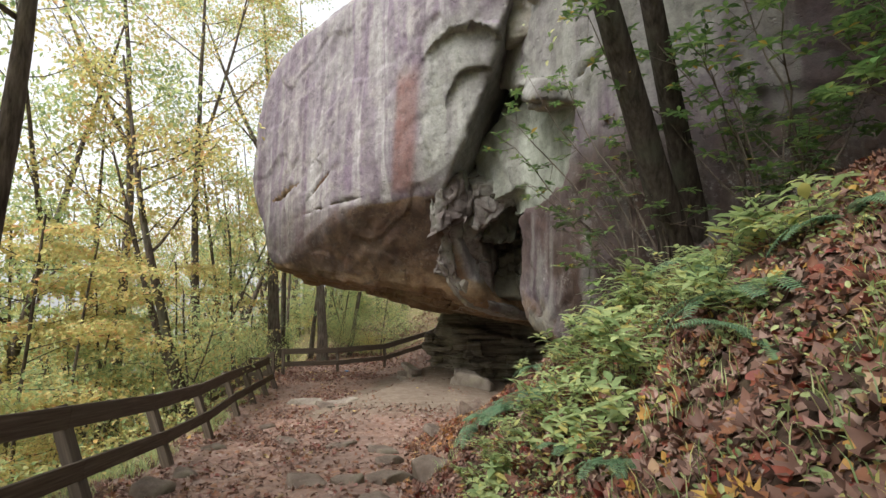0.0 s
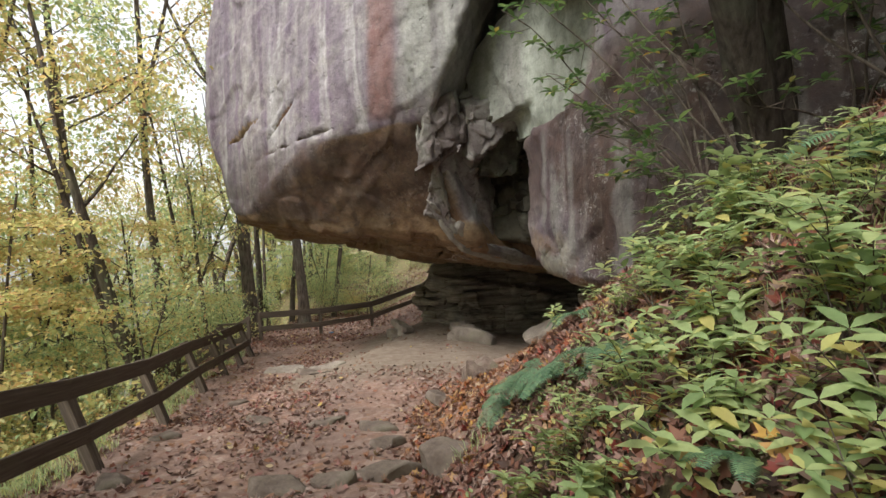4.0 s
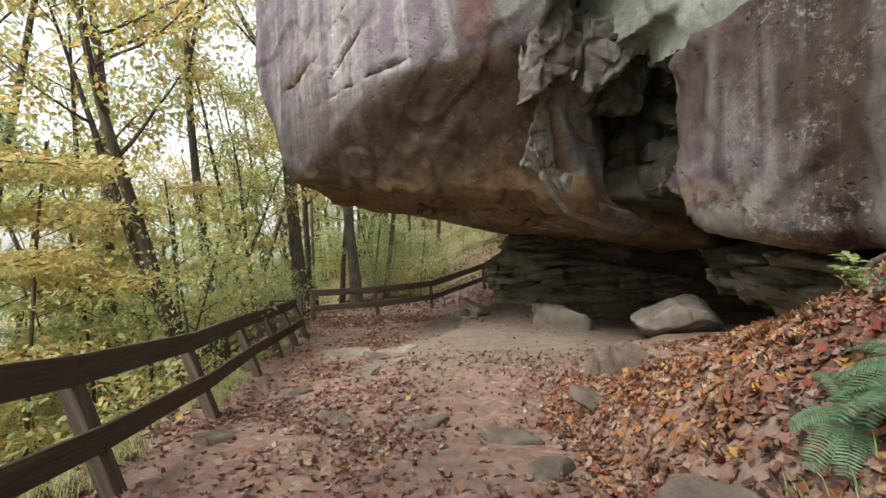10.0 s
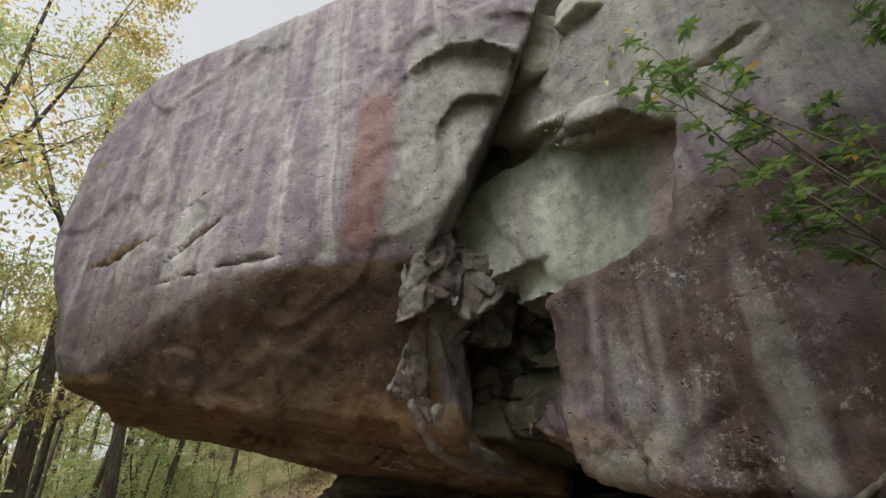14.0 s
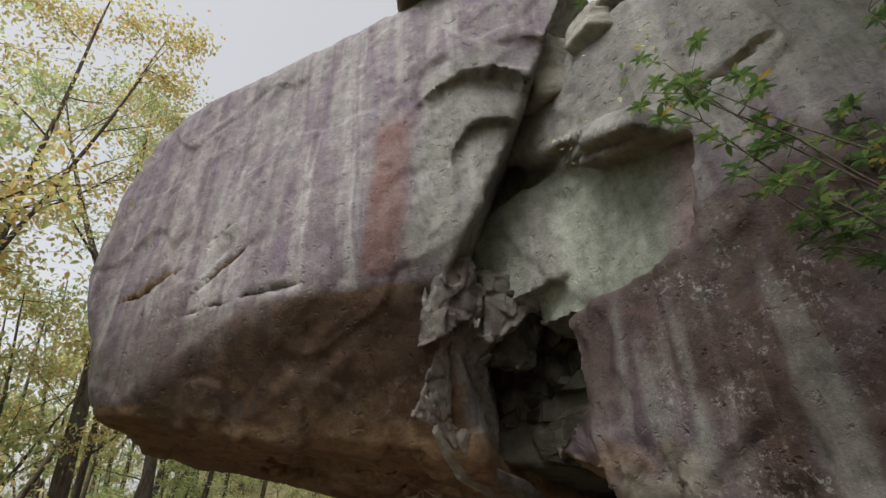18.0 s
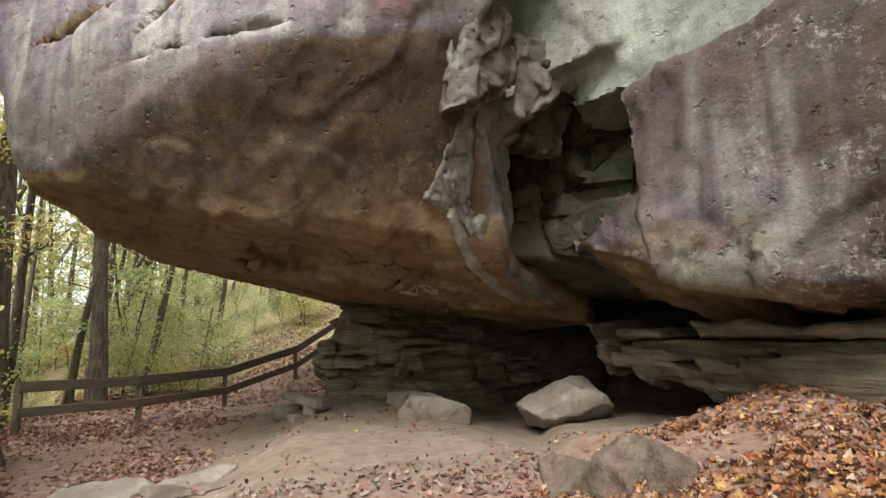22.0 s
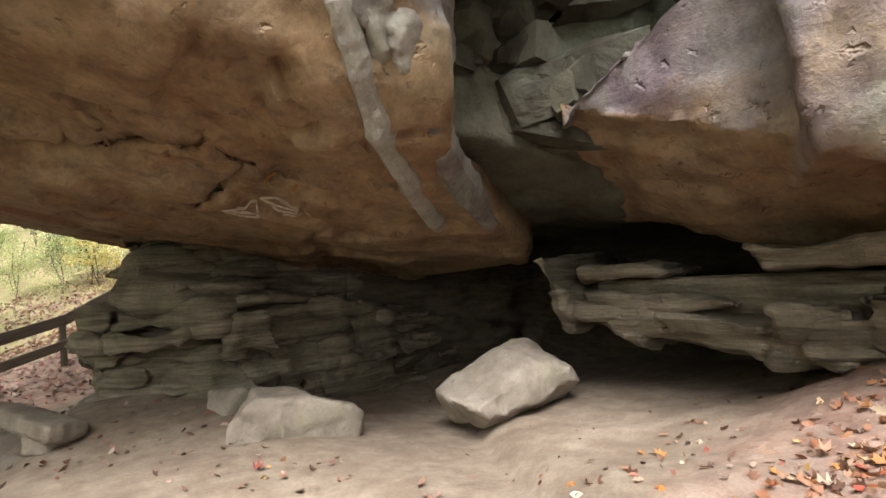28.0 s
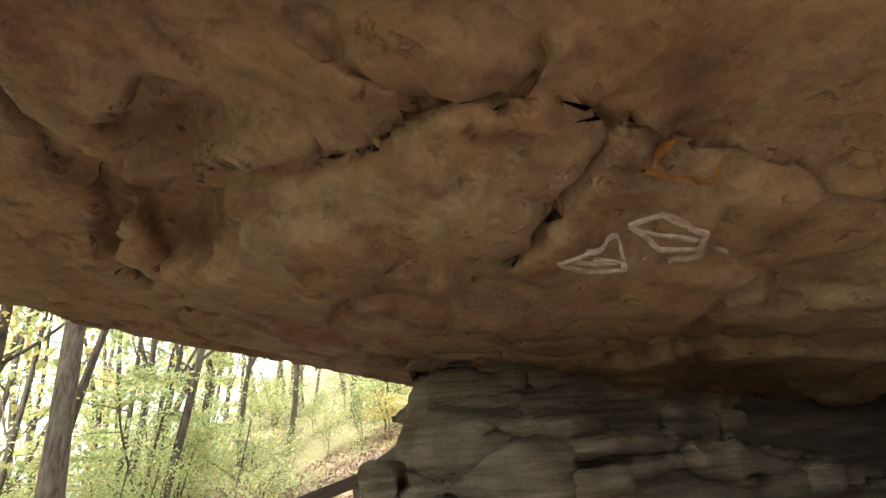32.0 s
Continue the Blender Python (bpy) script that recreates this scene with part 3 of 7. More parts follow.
def build_ground():
    def axis(a, b, step, lo, hi):
        out = 1.25 ** np.arange(0, 40) * step
        left = a - np.cumsum(out)
        right = b + np.cumsum(out)
        return np.concatenate([left[left > lo][::-1], np.arange(a, b + 1e-6, step), right[right < hi]])

    xs, ys = axis(-9, 5.5, 0.09, -600, 600), axis(-1.5, 25, 0.09, -500, 700)
    gx, gy = [g.ravel() for g in np.meshgrid(xs, ys, indexing="ij")]
    far = np.maximum(np.abs(gx), np.abs(gy - 12)) > 130
    z = ground_z(gx, gy) + relief(gx, gy)
    z = np.where(far, np.minimum(z, 14), z)
    i = np.arange(len(xs) * len(ys)).reshape(len(xs), len(ys))
    quads = np.stack([i[:-1, :-1], i[1:, :-1], i[1:, 1:], i[:-1, 1:]], -1).reshape(-1, 4)
    foot = ease(gy, FOOT_Y, FOOT_X)
    sandy = smooth_step(gx + 3.5 - 0.27 * (gy - 12.5), -1.1, 0.8) * smooth_step(gy, 10.2, 13.0) * (1 - smooth_step(gy, 20.5, 22)) * (1 - smooth_step(gx + 0.25 * (11 - gy), 0.3, 1.4) * (1 - smooth_step(gy, 9.5, 10.6)))
    bank = smooth_step(gx - foot, 0.0, 0.7) * (1 - smooth_step(gy, 5.4, 6.8))
    woods = np.maximum(smooth_step(fence_x(gy) - gx, 0.0, 0.8), smooth_step(gy, 23, 26))
    mask = np.stack([sandy, bank * 0.85, woods, np.zeros_like(gx)], 1)
    tagged(new("ground", mesh("ground", np.stack([gx, gy, z], 1), quads, EARTH, True, mask)), "leaf-strewn dirt trail with bare sand under the overhang", "ground", kind="structure")


build_ground()

# ---------------------------------------------------------------- the great overhanging rock


def rock_object(name, field, f, material, bulge, label, category="rock", masks=None, kind=""):
    v, q, n = field.nets(f)
    v = v + n * bulge(v, n)[:, None]
    m = masks(v, n) if masks else np.zeros((len(v), 4))
    return tagged(new(name, mesh(name, v, q, material, True, m)), label, category, kind=kind)


FACE_LEFT = ((-0.637, -0.77, 0.02), (-5.23, 15.0, 4.8))
FACE_RIGHT = ((-0.32, -0.915, -0.245), (-1.53, 12.2, 4.0))
UNDER = ((-0.2, -0.066, -1.0), (0.5, 13.0, 1.5))
SCOOP = ((-0.318, -0.795, -0.517), (-0.48, 11.85, 4.1))


def side(p, plane):
    n = np.array(plane[0], float)
    return (p - np.array(plane[1], float)) @ (n / np.linalg.norm(n))


def layered(v, seed, h=0.14, depth=0.2):
    """Sideways steps of uneven beds."""
    warp = v[:, 2] + 0.09 * fbm(v * (0.7, 0.7, 0.5), 3, seed)
    k = np.floor(warp / h)
    t = warp / h - k
    bed = hashed((k * 3).astype(np.int64), (0 * k).astype(np.int64), (0 * k).astype(np.int64), seed)
    block = vnoise(np.stack([v[:, 0] * 1.7, v[:, 1] * 1.7, k * 5.3], 1), seed + 3)
    joint = np.exp(-(np.minimum(t, 1 - t) / 0.13) ** 2)
    return depth * (bed - 0.5) + depth * 0.8 * block - 0.09 * joint * (0.5 + bed)


SHEET_A = [(-2.39, 15.2), (-2.27, 15.59), (-2.35, 15.87), (-2.08, 15.83), (-2.21, 16.26), (-2.45, 16.74), (-2.32, 17.15)]
SHEET_B = [(-1.62, 15.76), (-1.33, 15.63), (-0.74, 15.28), (-0.6, 15.07), (-0.44, 14.9), (-0.14, 14.78)]
SHEET_C = [(-0.83, 14.87), (-1.01, 14.69), (-0.67, 14.46), (-0.39, 14.47), (-0.12, 14.58), (-0.14, 14.74), (-0.46, 14.86), (-0.83, 14.87)]
SHEET_D = [(0.1, 14.73), (0.52, 14.79), (0.86, 14.78), (1.59, 14.82)]
SHEET_E = [(0.1, 14.73), (0.28, 14.88), (0.26, 15.21), (0.14, 15.76)]
HOLLOW_A = [(-2.12, 15.51), (-1.69, 15.13), (-1.37, 15.27), (-1.62, 15.7), (-2.05, 15.76)]
HOLLOW_B = [(-2.1, 15.94), (-1.62, 15.8), (-1.51, 15.9), (-1.74, 16.55), (-2.15, 16.9)]


def plank(name, line, wide, thick, material, seed, root, label):
    """A splintered blade of rock along a line, with flat facets."""
    rng = np.random.default_rng(seed)
    pts = []
    for a, b in zip(line, line[1:]):
        for k in range(8):
            pts.append(np.array(a) + (np.array(b) - np.array(a)) * k / 8)
    pts.append(np.array(line[-1]))
    pts = np.array(pts)
    tan = np.gradient(pts, axis=0)
    tan /= np.linalg.norm(tan, axis=1, keepdims=True)
    out = np.array([-0.3, -0.85, -0.25]) - tan * (tan @ np.array([-0.3, -0.85, -0.25]))[:, None]
    out /= np.linalg.norm(out, axis=1, keepdims=True)
    across = np.cross(tan, out)
    n = len(pts)
    u = np.linspace(0, 1, n)
    w = np.interp(u, np.linspace(0, 1, len(wide)), wide) * rng.uniform(0.95, 1.05, n)
    rings = []
    for a, b in ((-1, -1.2), (-1, 0.35), (-0.25, 1), (0.55, 0.75), (1, -0.1), (1, -1.2)):
        rings.append(pts + across * (a * w * rng.uniform(0.9, 1.1, n))[:, None] + out * (b * thick * rng.uniform(0.8, 1.2, n))[:, None])
    v = np.stack(rings, 1).reshape(-1, 3)
    i = np.arange(n * 6).reshape(n, 6)
    j = np.roll(i, -1, 1)
    q = np.stack([i[:-1], j[:-1], j[1:], i[1:]], -1).reshape(-1, 4).tolist() + [i[0].tolist(), i[-1][::-1].tolist()]
    part_mesh(name, mesh(name, v, q, material, False), root, label)


def broken(v, freq, seed, deep):
    """Steps between angular blocks, with dark joints, for a freshly broken face."""
    near, second, who = cells(v * freq + 0.3 * fbm(v * freq * 0.5, 2, seed)[:, None], seed)
    tilt = fbm(v * freq * 0.6 + 7 * who[:, None], 1, seed + 3)
    return deep * ((who - 0.5) + 0.6 * tilt) - 0.3 * deep * smooth_step(second - near, 0.07, 0.0)


def cut_open(bm, n, p, keep_inside=True):
    """Cuts a closed solid by a plane and closes the cut again."""
    got = bmesh.ops.bisect_plane(bm, geom=bm.verts[:] + bm.edges[:] + bm.faces[:], plane_co=p, plane_no=n, clear_outer=keep_inside, clear_inner=not keep_inside)
    rim = [e for e in got["geom_cut"] if isinstance(e, bmesh.types.BMEdge)]
    if rim:
        bmesh.ops.edgenet_fill(bm, edges=rim)


def polyhedron(planes, reach=4.0):
    """The solid inside all the given planes."""
    mid = Vector(np.mean([p for n, p in planes], axis=0))
    bm = bmesh.new()
    bmesh.ops.create_cube(bm, size=2 * reach)
    bmesh.ops.translate(bm, verts=bm.verts[:], vec=mid)
    for n, p in planes:
        cut_open(bm, n, p)
    return bm


def extent(bm):
    c = np.array([v.co for v in bm.verts]) if len(bm.verts) > 3 else np.zeros((4, 3))
    return np.ptp(c, axis=0), c.mean(axis=0)


def cleave(planes, count, seed, squash=(1, 1, 1)):
    """Splits a solid along joints into the given number of angular pieces."""
    rng = np.random.default_rng(seed)
    pieces = [polyhedron(planes)]
    for _ in range(count - 1):
        k = int(np.argmax([np.prod(extent(b)[0] / squash) for b in pieces]))
        big = pieces.pop(k)
        size, mid = extent(big)
        size = size / squash
        n = rng.normal(0, 0.38, 3)
        n[int(np.argmax(size))] += 1.0
        at = mid + rng.uniform(-0.12, 0.12, 3) * size
        other = big.copy()
        cut_open(big, n, at, True)
        cut_open(other, n, at, False)
        pieces += [b for b in (big, other) if len(b.verts) > 3]
    return pieces


def chunks(name, pieces, material, root, seed, out, slip, label="", worn=0.012):
    """One mesh a piece, each slipped a little along the given way, its faces roughened and its edges worn."""
    rng = np.random.default_rng(seed)
    for bm in pieces:
        size, mid = extent(bm)
        if min(size) < 0.03:
            bm.free()
            continue
        move = Vector(out) * rng.uniform(-slip, slip)
        loose = slip * min(1.0, 0.3 / max(size))
        turn = Matrix.Rotation(rng.normal(0, 1) * loose, 3, "Z") @ Matrix.Rotation(rng.normal(0, 1) * loose, 3, "X") @ Matrix.Rotation(rng.normal(0, 1) * loose, 3, "Y")
        for v in bm.verts:
            v.co = Vector(mid) + turn @ (v.co - Vector(mid)) * 0.985 + move
        bmesh.ops.triangulate(bm, faces=bm.faces[:])
        for _ in range(4):
            long = [e for e in bm.edges if e.calc_length() > 0.085]
            if long:
                bmesh.ops.subdivide_edges(bm, edges=long, cuts=1)
                bmesh.ops.triangulate(bm, faces=[f for f in bm.faces if len(f.verts) > 3])
        co = np.array([v.co for v in bm.verts])
        d = worn * 1.2 * fbm(co * 3.1, 3, seed + 1) + worn * 0.7 * flakes(co, 2.6, seed + 2, 0.1) + worn * 0.4 * fbm(co * 10, 2, seed + 3)
        for v, k in zip(bm.verts, d):
            v.co += (v.co - Vector(mid)).normalized() * float(k)
        bmesh.ops.recalc_face_normals(bm, faces=bm.faces[:])
        part(name, bm, material, root, label)


def nearest_cell(p, seed):
    """Where the nearest scattered point lies, how clear the point is of its joints, and two numbers of its own."""
    i = np.floor(p).astype(np.int64)
    d1, d2 = np.full(len(p), 9.0), np.full(len(p), 9.0)
    mid, who = np.zeros((len(p), 3)), np.zeros((len(p), 4))
    for dx, dy, dz in [(a, b, c) for a in (-1, 0, 1) for b in (-1, 0, 1) for c in (-1, 0, 1)]:
        c = i + (dx, dy, dz)
        q = np.stack([c[:, k] + hashed(c[:, 0], c[:, 1], c[:, 2], seed + 5 * k) for k in range(3)], 1)
        d = np.linalg.norm(p - q, axis=1)
        nearer = d < d1
        d2 = np.where(nearer, d1, np.minimum(d2, d))
        mid[nearer] = q[nearer]
        who[nearer] = np.stack([hashed(c[nearer, 0], c[nearer, 1], c[nearer, 2], seed + 31 + k) for k in range(4)], 1)
        d1 = np.where(nearer, d, d1)
    return mid, d2 - d1, who


def shattered(name, planes, material, root, seed, label, grains, step=0.026, edge=0.02):
    """A mass of jointed rock: each joint block stands out, lies back or is tilted, with dark open joints."""
    whole = polyhedron(planes)
    size, mid = extent(whole)
    whole.free()
    f = Field(mid - size * 0.62 - 0.2, mid + size * 0.62 + 0.2, step)
    g = np.array(f.solid(planes, edge))
    near = np.abs(g) < 0.3
    at = np.argwhere(near)
    p = f.lo + step * at
    d = 0
    for freq, deep, tilt, gap, squash in grains:
        warped = p * freq * np.array(squash) + 0.1 * np.stack([fbm(p * freq * 0.8, 2, seed + k) for k in range(3)], 1)
        centre, clear, who = nearest_cell(warped, seed)
        lean = ((warped - centre) * (who[:, 1:] - 0.5)).sum(1)
        d = d + deep * (who[:, 0] - 0.5) + tilt * deep * lean + gap * smooth_step(clear, 0.09, 0.0)
        seed += 3
    g[near] += d + 0.008 * fbm(p * 5, 3, seed)
    v, q, n = largest(*f.nets(g))
    part_mesh(name, mesh(name, v + n * (0.006 * fbm(v * 14, 2, seed))[:, None], q, material), root, label)


def fins(root):
    """The broken pillar at the edge of the cleft: split plates, a crown of blocks and pale ribs that run down the underside."""
    plank("fin", [(0.08, 12.72, 2.55), (0.16, 12.88, 1.98), (0.4, 13.03, 1.64), (0.68, 13.25, 1.38), (1.35, 13.75, 1.15), (2.2, 14.45, 0.98), (3.0, 15.1, 0.83)], (0.07, 0.08, 0.085, 0.1, 0.11, 0.12, 0.05), 0.045, SPLINTER, 1, root, "pale grey splintered edge")
    plank("fin", [(1.0, 13.02, 1.5), (1.3, 13.25, 1.32), (1.96, 13.67, 1.14), (2.75, 14.12, 0.9)], (0.1, 0.13, 0.16, 0.1), 0.06, PLATE, 2, root, "grey-brown splintered blade")
    plate = [((0.38, -0.86, -0.343), (0.27, 12.58, 2.38)), ((0.87, -0.465, 0.043), (0.94, 12.57, 3.14)), ((-0.52, 0.25, -0.5), (0.27, 12.58, 2.38)), ((-1, 0.1, -0.1), (0.1, 12.3, 3)), ((-0.2, -0.2, 1), (0.3, 11.9, 4.3)), ((0.4, 0.85, -0.1), (1.4, 13.75, 2.0))]
    crown = [((0.1, -1, -0.12), (0.1, 11.72, 4.0)), ((-1, 0.05, 0.12), (-0.22, 12, 3.9)), ((0.93, -0.3, 0.2), (0.68, 11.9, 4.0)), ((-0.5, -0.3, 1), (0.2, 11.8, 4.55)), ((0.45, 0.1, -1), (0.0, 12.0, 3.3)), ((0, 1, 0), (0, 12.6, 0)), ((-0.5, -0.8, 0.4), (-0.05, 11.72, 4.3)), ((0.5, -0.8, -0.2), (0.55, 11.78, 4.0))]
    split = [((-0.318, -0.795, -0.517), (0.0, 12.31, 2.95)), ((1, -0.1, 0.1), (0.26, 12.3, 2.8)), ((-1, 0, 0.25), (-0.08, 12.3, 2.9)), ((-0.4, 0.2, -0.8), (0.1, 12.6, 1.95)), ((0, 0, 1), (0, 12.4, 3.7)), ((0, 1, 0), (0, 13.0, 2.8))]
    blade = [((0.1, -0.9, -0.4), (0.35, 12.8, 1.85)), ((-0.8, 0.2, -0.58), (0.1, 12.6, 2.1)), ((0.5, -0.15, 0.6), (0.6, 12.9, 2.0)), ((0, 1, 0), (0.4, 13.6, 1.8)), ((0.3, -0.1, -0.9), (0.62, 13.15, 1.42))]
    hang = [((0.12, -1, -0.12), (1.1, 11.98, 4.2)), ((-0.15, -0.55, 0.8), (1.1, 11.98, 4.5)), ((-1, -0.2, 0), (0.74, 12.0, 4)), ((0.55, -0.2, -0.75), (1.2, 12.05, 3.5)), ((-0.3, -0.1, -0.9), (0.95, 12.1, 3.2)), ((1, 0.1, 0.2), (1.8, 12.0, 4.2)), ((0, 1, 0), (1.2, 13.2, 4))]
    hang_low = [((0.3, -0.9, -0.3), (1.5, 12.3, 3.6)), ((-0.8, -0.3, 0.1), (1.15, 12.3, 3.6)), ((0.1, 0.3, -1), (1.5, 12.4, 3.0)), ((0.9, -0.1, -0.3), (1.95, 12.4, 3.4)), ((0, 0, 1), (1.5, 12.5, 4.1)), ((0, 1, 0), (1.5, 13.2, 3.6))]
    floor = (UNDER[0], (0.5, 13.0, 1.72))
    for planes in (plate, blade, hang, hang_low):
        planes.append(floor)
    rough = [(2.3, 0.16, 0.9, 0.012, (1, 1, 0.75)), (5.2, 0.045, 0.9, 0.006, (1, 1, 0.75))]
    sheeted = [(1.7, 0.09, 1.2, 0.04, (1.2, 1.2, 0.5)), (5.0, 0.025, 1.2, 0.006, (1, 1, 0.7))]
    shattered("pillar_crown", crown, PLATE, root, 11, "angular broken grey-brown blocks", rough)
    shattered("pillar_face", plate, PLATE, root, 12, "mauve-grey split face", sheeted)
    shattered("rock_splinter", split, PLATE, root, 14, "thin pale splintered plates", [(2.6, 0.07, 0.9, 0.03, (1.6, 1.6, 0.3)), (6.0, 0.02, 0.9, 0.004, (1, 1, 0.6))])
    shattered("rock_blade", blade, SPLINTER, root, 26, "pale pointed plate at the foot of the pillar", sheeted)
    shattered("hanging_rock", hang, PLATE, root, 17, "angular grey blocks wedged beneath the slab", rough)
    shattered("hanging_rock", hang_low, RUBBLE, root, 19, "angular blocks wedged in the cleft, coloured dark for its shade", rough)


def paint_marks(surface):
    """Faded, unreadable scrawls on the underside: thin strips that follow the rock."""
    for line, wide, material, label in [
            ([(0.3, 15.62), (0.42, 15.48), (0.58, 15.44), (0.66, 15.56), (0.5, 15.66), (0.3, 15.62)], 0.03, WHITE_PAINT, "faded white unreadable paint scrawl on the rock underside"),
            ([(0.36, 15.58), (0.5, 15.56), (0.6, 15.5), (0.46, 15.52)], 0.025, WHITE_PAINT, "faded white paint stroke on the rock underside"),
            ([(0.6, 15.34), (0.7, 15.2), (0.92, 15.2), (0.98, 15.34), (0.8, 15.42), (0.6, 15.34)], 0.035, WHITE_PAINT, "faded white unreadable paint scrawl on the rock underside"),
            ([(0.68, 15.36), (0.8, 15.28), (0.92, 15.27)], 0.03, WHITE_PAINT, "faded white paint stroke on the rock underside"),
            ([(0.9, 15.5), (1.02, 15.42), (1.14, 15.33)], 0.04, WHITE_PAINT, "faded white paint stroke on the rock underside"),
            ([(0.46, 14.94), (0.54, 14.83), (0.64, 14.77), (0.75, 14.8), (0.77, 14.9), (0.66, 14.98), (0.46, 14.94)], 0.04, ORANGE_PAINT, "faded orange painted ring on the rock underside")]:
        pts = []
        for a, b in zip(line, line[1:]):
            for k in range(6):
                pts.append([a[i] + (b[i] - a[i]) * k / 6 for i in (0, 1)])
        pts = np.array(pts + [list(line[-1])])
        z = []
        for p in pts:
            d = np.sum((surface[:, :2] - p) ** 2, 1)
            near = np.argpartition(d, 5)[:5]
            z.append(np.average(surface[near, 2], weights=1 / (d[near] + 1e-4)))
        tan = np.gradient(pts, axis=0)
        tan /= np.linalg.norm(tan, axis=1, keepdims=True) + 1e-9
        off = np.stack([-tan[:, 1], tan[:, 0]], 1) * wide / 2
        low = np.array(z) - 0.014
        v = np.concatenate([np.column_stack([pts + off, low]), np.column_stack([pts - off, low]), np.column_stack([pts + off, low + 0.03]), np.column_stack([pts - off, low + 0.03])])
        m = len(pts)
        faces = []
        for i in range(m - 1):
            faces += [[i, i + 1, m + i + 1, m + i], [i, 2 * m + i, 2 * m + i + 1, i + 1], [m + i, m + i + 1, 3 * m + i + 1, 3 * m + i]]
        tagged(new("paint_mark", mesh("paint_mark", v, faces, material, False)), label, "graffiti", "paint marks")


def build_prow():
    f = Field((-7.6, 9.0, 0.3), (4.5, 22.5, 12.2), 0.066)
    hull = [FACE_LEFT, FACE_RIGHT, ((-0.95, 0.3, 0.05), (-6.65, 16.3, 6)), ((-0.7, -0.35, 0.45), (-6.1, 15.7, 9.2)),
            ((-0.3, 0.95, 0), (-3.0, 20.3, 2)), ((0, 1, 0), (0, 22.0, 2)), ((-0.3, -0.12, 1), (-4.0, 14.0, 10.05)),
            ((-0.8, 0.25, -0.45), (-5.5, 15.2, 2.45)), ((-0.25, 0.75, -0.5), (-3.0, 20.1, 1.9))]
    body = f.solid(hull, 0.5)
    body = smax(body, f.half(*SCOOP), 0.12)
    body = smax(body, f.half(*UNDER), 0.25)
    upper = smax(body, f.half((0.87, -0.26, -0.41), (0.3, 11.6, 4.7)), 0.1)
    upper = smax(upper, f.half((1, 0.1, 0.33), (2.03, 9.67, 8.81)), 0.08)
    t = np.clip((6.35 - f.z) / 2.0, 0, 1)
    scar = np.sqrt((f.x - 0.4 - 0.75 * t) ** 2 + (f.z - 6.35 + 2.0 * t) ** 2) - 1.5 + 0.1 * np.sin(2.7 * f.x + 1.3 * f.z)
    bite = smax(scar, f.half((0.32, 0.915, 0.115), (0.1, 11.3, 5.45)), 0.08)
    upper = smax(upper, -bite, 0.05)
    hollow = smax(np.sqrt((f.x - 1.0) ** 2 + (f.z - 6.1) ** 2) - 0.9 - 0.08 * np.sin(4 * f.x), f.half((0.32, 0.915, 0.0), (0.7, 11.1, 5.6)), 0.15)
    upper = smax(upper, -hollow, 0.08)
    chip = f.solid([((0.1, -0.5, 1), (1.3, 10.0, 8.35)), ((-0.2, 0.2, -1), (1.2, 10.1, 7.75)), ((-1, -0.2, 0.3), (0.75, 10.3, 8)), ((0.3, 0.9, 0.2), (1.3, 10.25, 8))], 0.08)
    upper = smax(upper, -chip, 0.05)
    lower = smax(smax(body, f.half((0.85, -0.5, 0.12), (0.6, 12.6, 3)), 0.1), f.half((0.1, -0.1, 1), (0, 11.7, 4.45)), 0.12)
    g = smin(upper, lower, 0.06)
    toe = f.solid([UNDER, ((0.46, -0.89, 0.08), (1.15, 13.28, 1.3)), ((0.45, -0.35, 1), (1.4, 13.5, 2.0)), ((0, 1, 0), (0, 19.0, 0)), ((-0.8, -0.6, 0), (0.75, 13.4, 1)), ((1, 0, 0), (4.35, 0, 0))], 0.1)
    toe = smax(toe, f.half(*SCOOP), 0.1)
    g = smin(g, toe, 0.15)
    cuts = [((-3.1, 13.25, 4.12), (-1.9, 12.2, 4.22), 0.12), ((-1.95, 12.25, 4.14), (-0.3, 11.65, 4.2), 0.12), ((-5.5, 15.25, 4.62), (-4.3, 14.2, 5.02), 0.22),
            ((-4.6, 14.4, 3.9), (-2.9, 13.05, 4.15), 0.045), ((-4.0, 13.95, 4.4), (-3.0, 13.1, 5.3), 0.13), ((-3.1, 13.2, 5.2), (-2.2, 12.5, 5.75), 0.05),
            ((-5.3, 15.0, 7.0), (-4.2, 14.05, 7.6), 0.09), ((-4.4, 14.3, 5.2), (-2.6, 12.75, 6.2), 0.08), ((-3.4, 13.45, 7.4), (-1.6, 11.95, 8.1), 0.08), ((-2.6, 12.75, 9.2), (0.9, 9.9, 9.75), 0.13), ((-4.9, 14.8, 8.6), (-3.4, 13.5, 9.3), 0.06), ((-3.9, 13.9, 6.1), (-2.9, 13.0, 6.9), 0.05)]
    for a, b, r in cuts:
        g = smax(g, -f.capsule(a, b, r, 2.0), 0.025)
    for line, r in ((SHEET_A, 0.075), (SHEET_B, 0.07), (SHEET_C, 0.07), (SHEET_D, 0.05), (SHEET_E, 0.05)):
        for a, b in zip(line, line[1:]):
            za, zb = [1.5 - 0.2 * (c[0] - 0.5) - 0.066 * (c[1] - 13.0) for c in (a, b)]
            g = smax(g, -f.capsule((*a, za + 0.02), (*b, zb + 0.02), r, 0.9, True), 0.02)
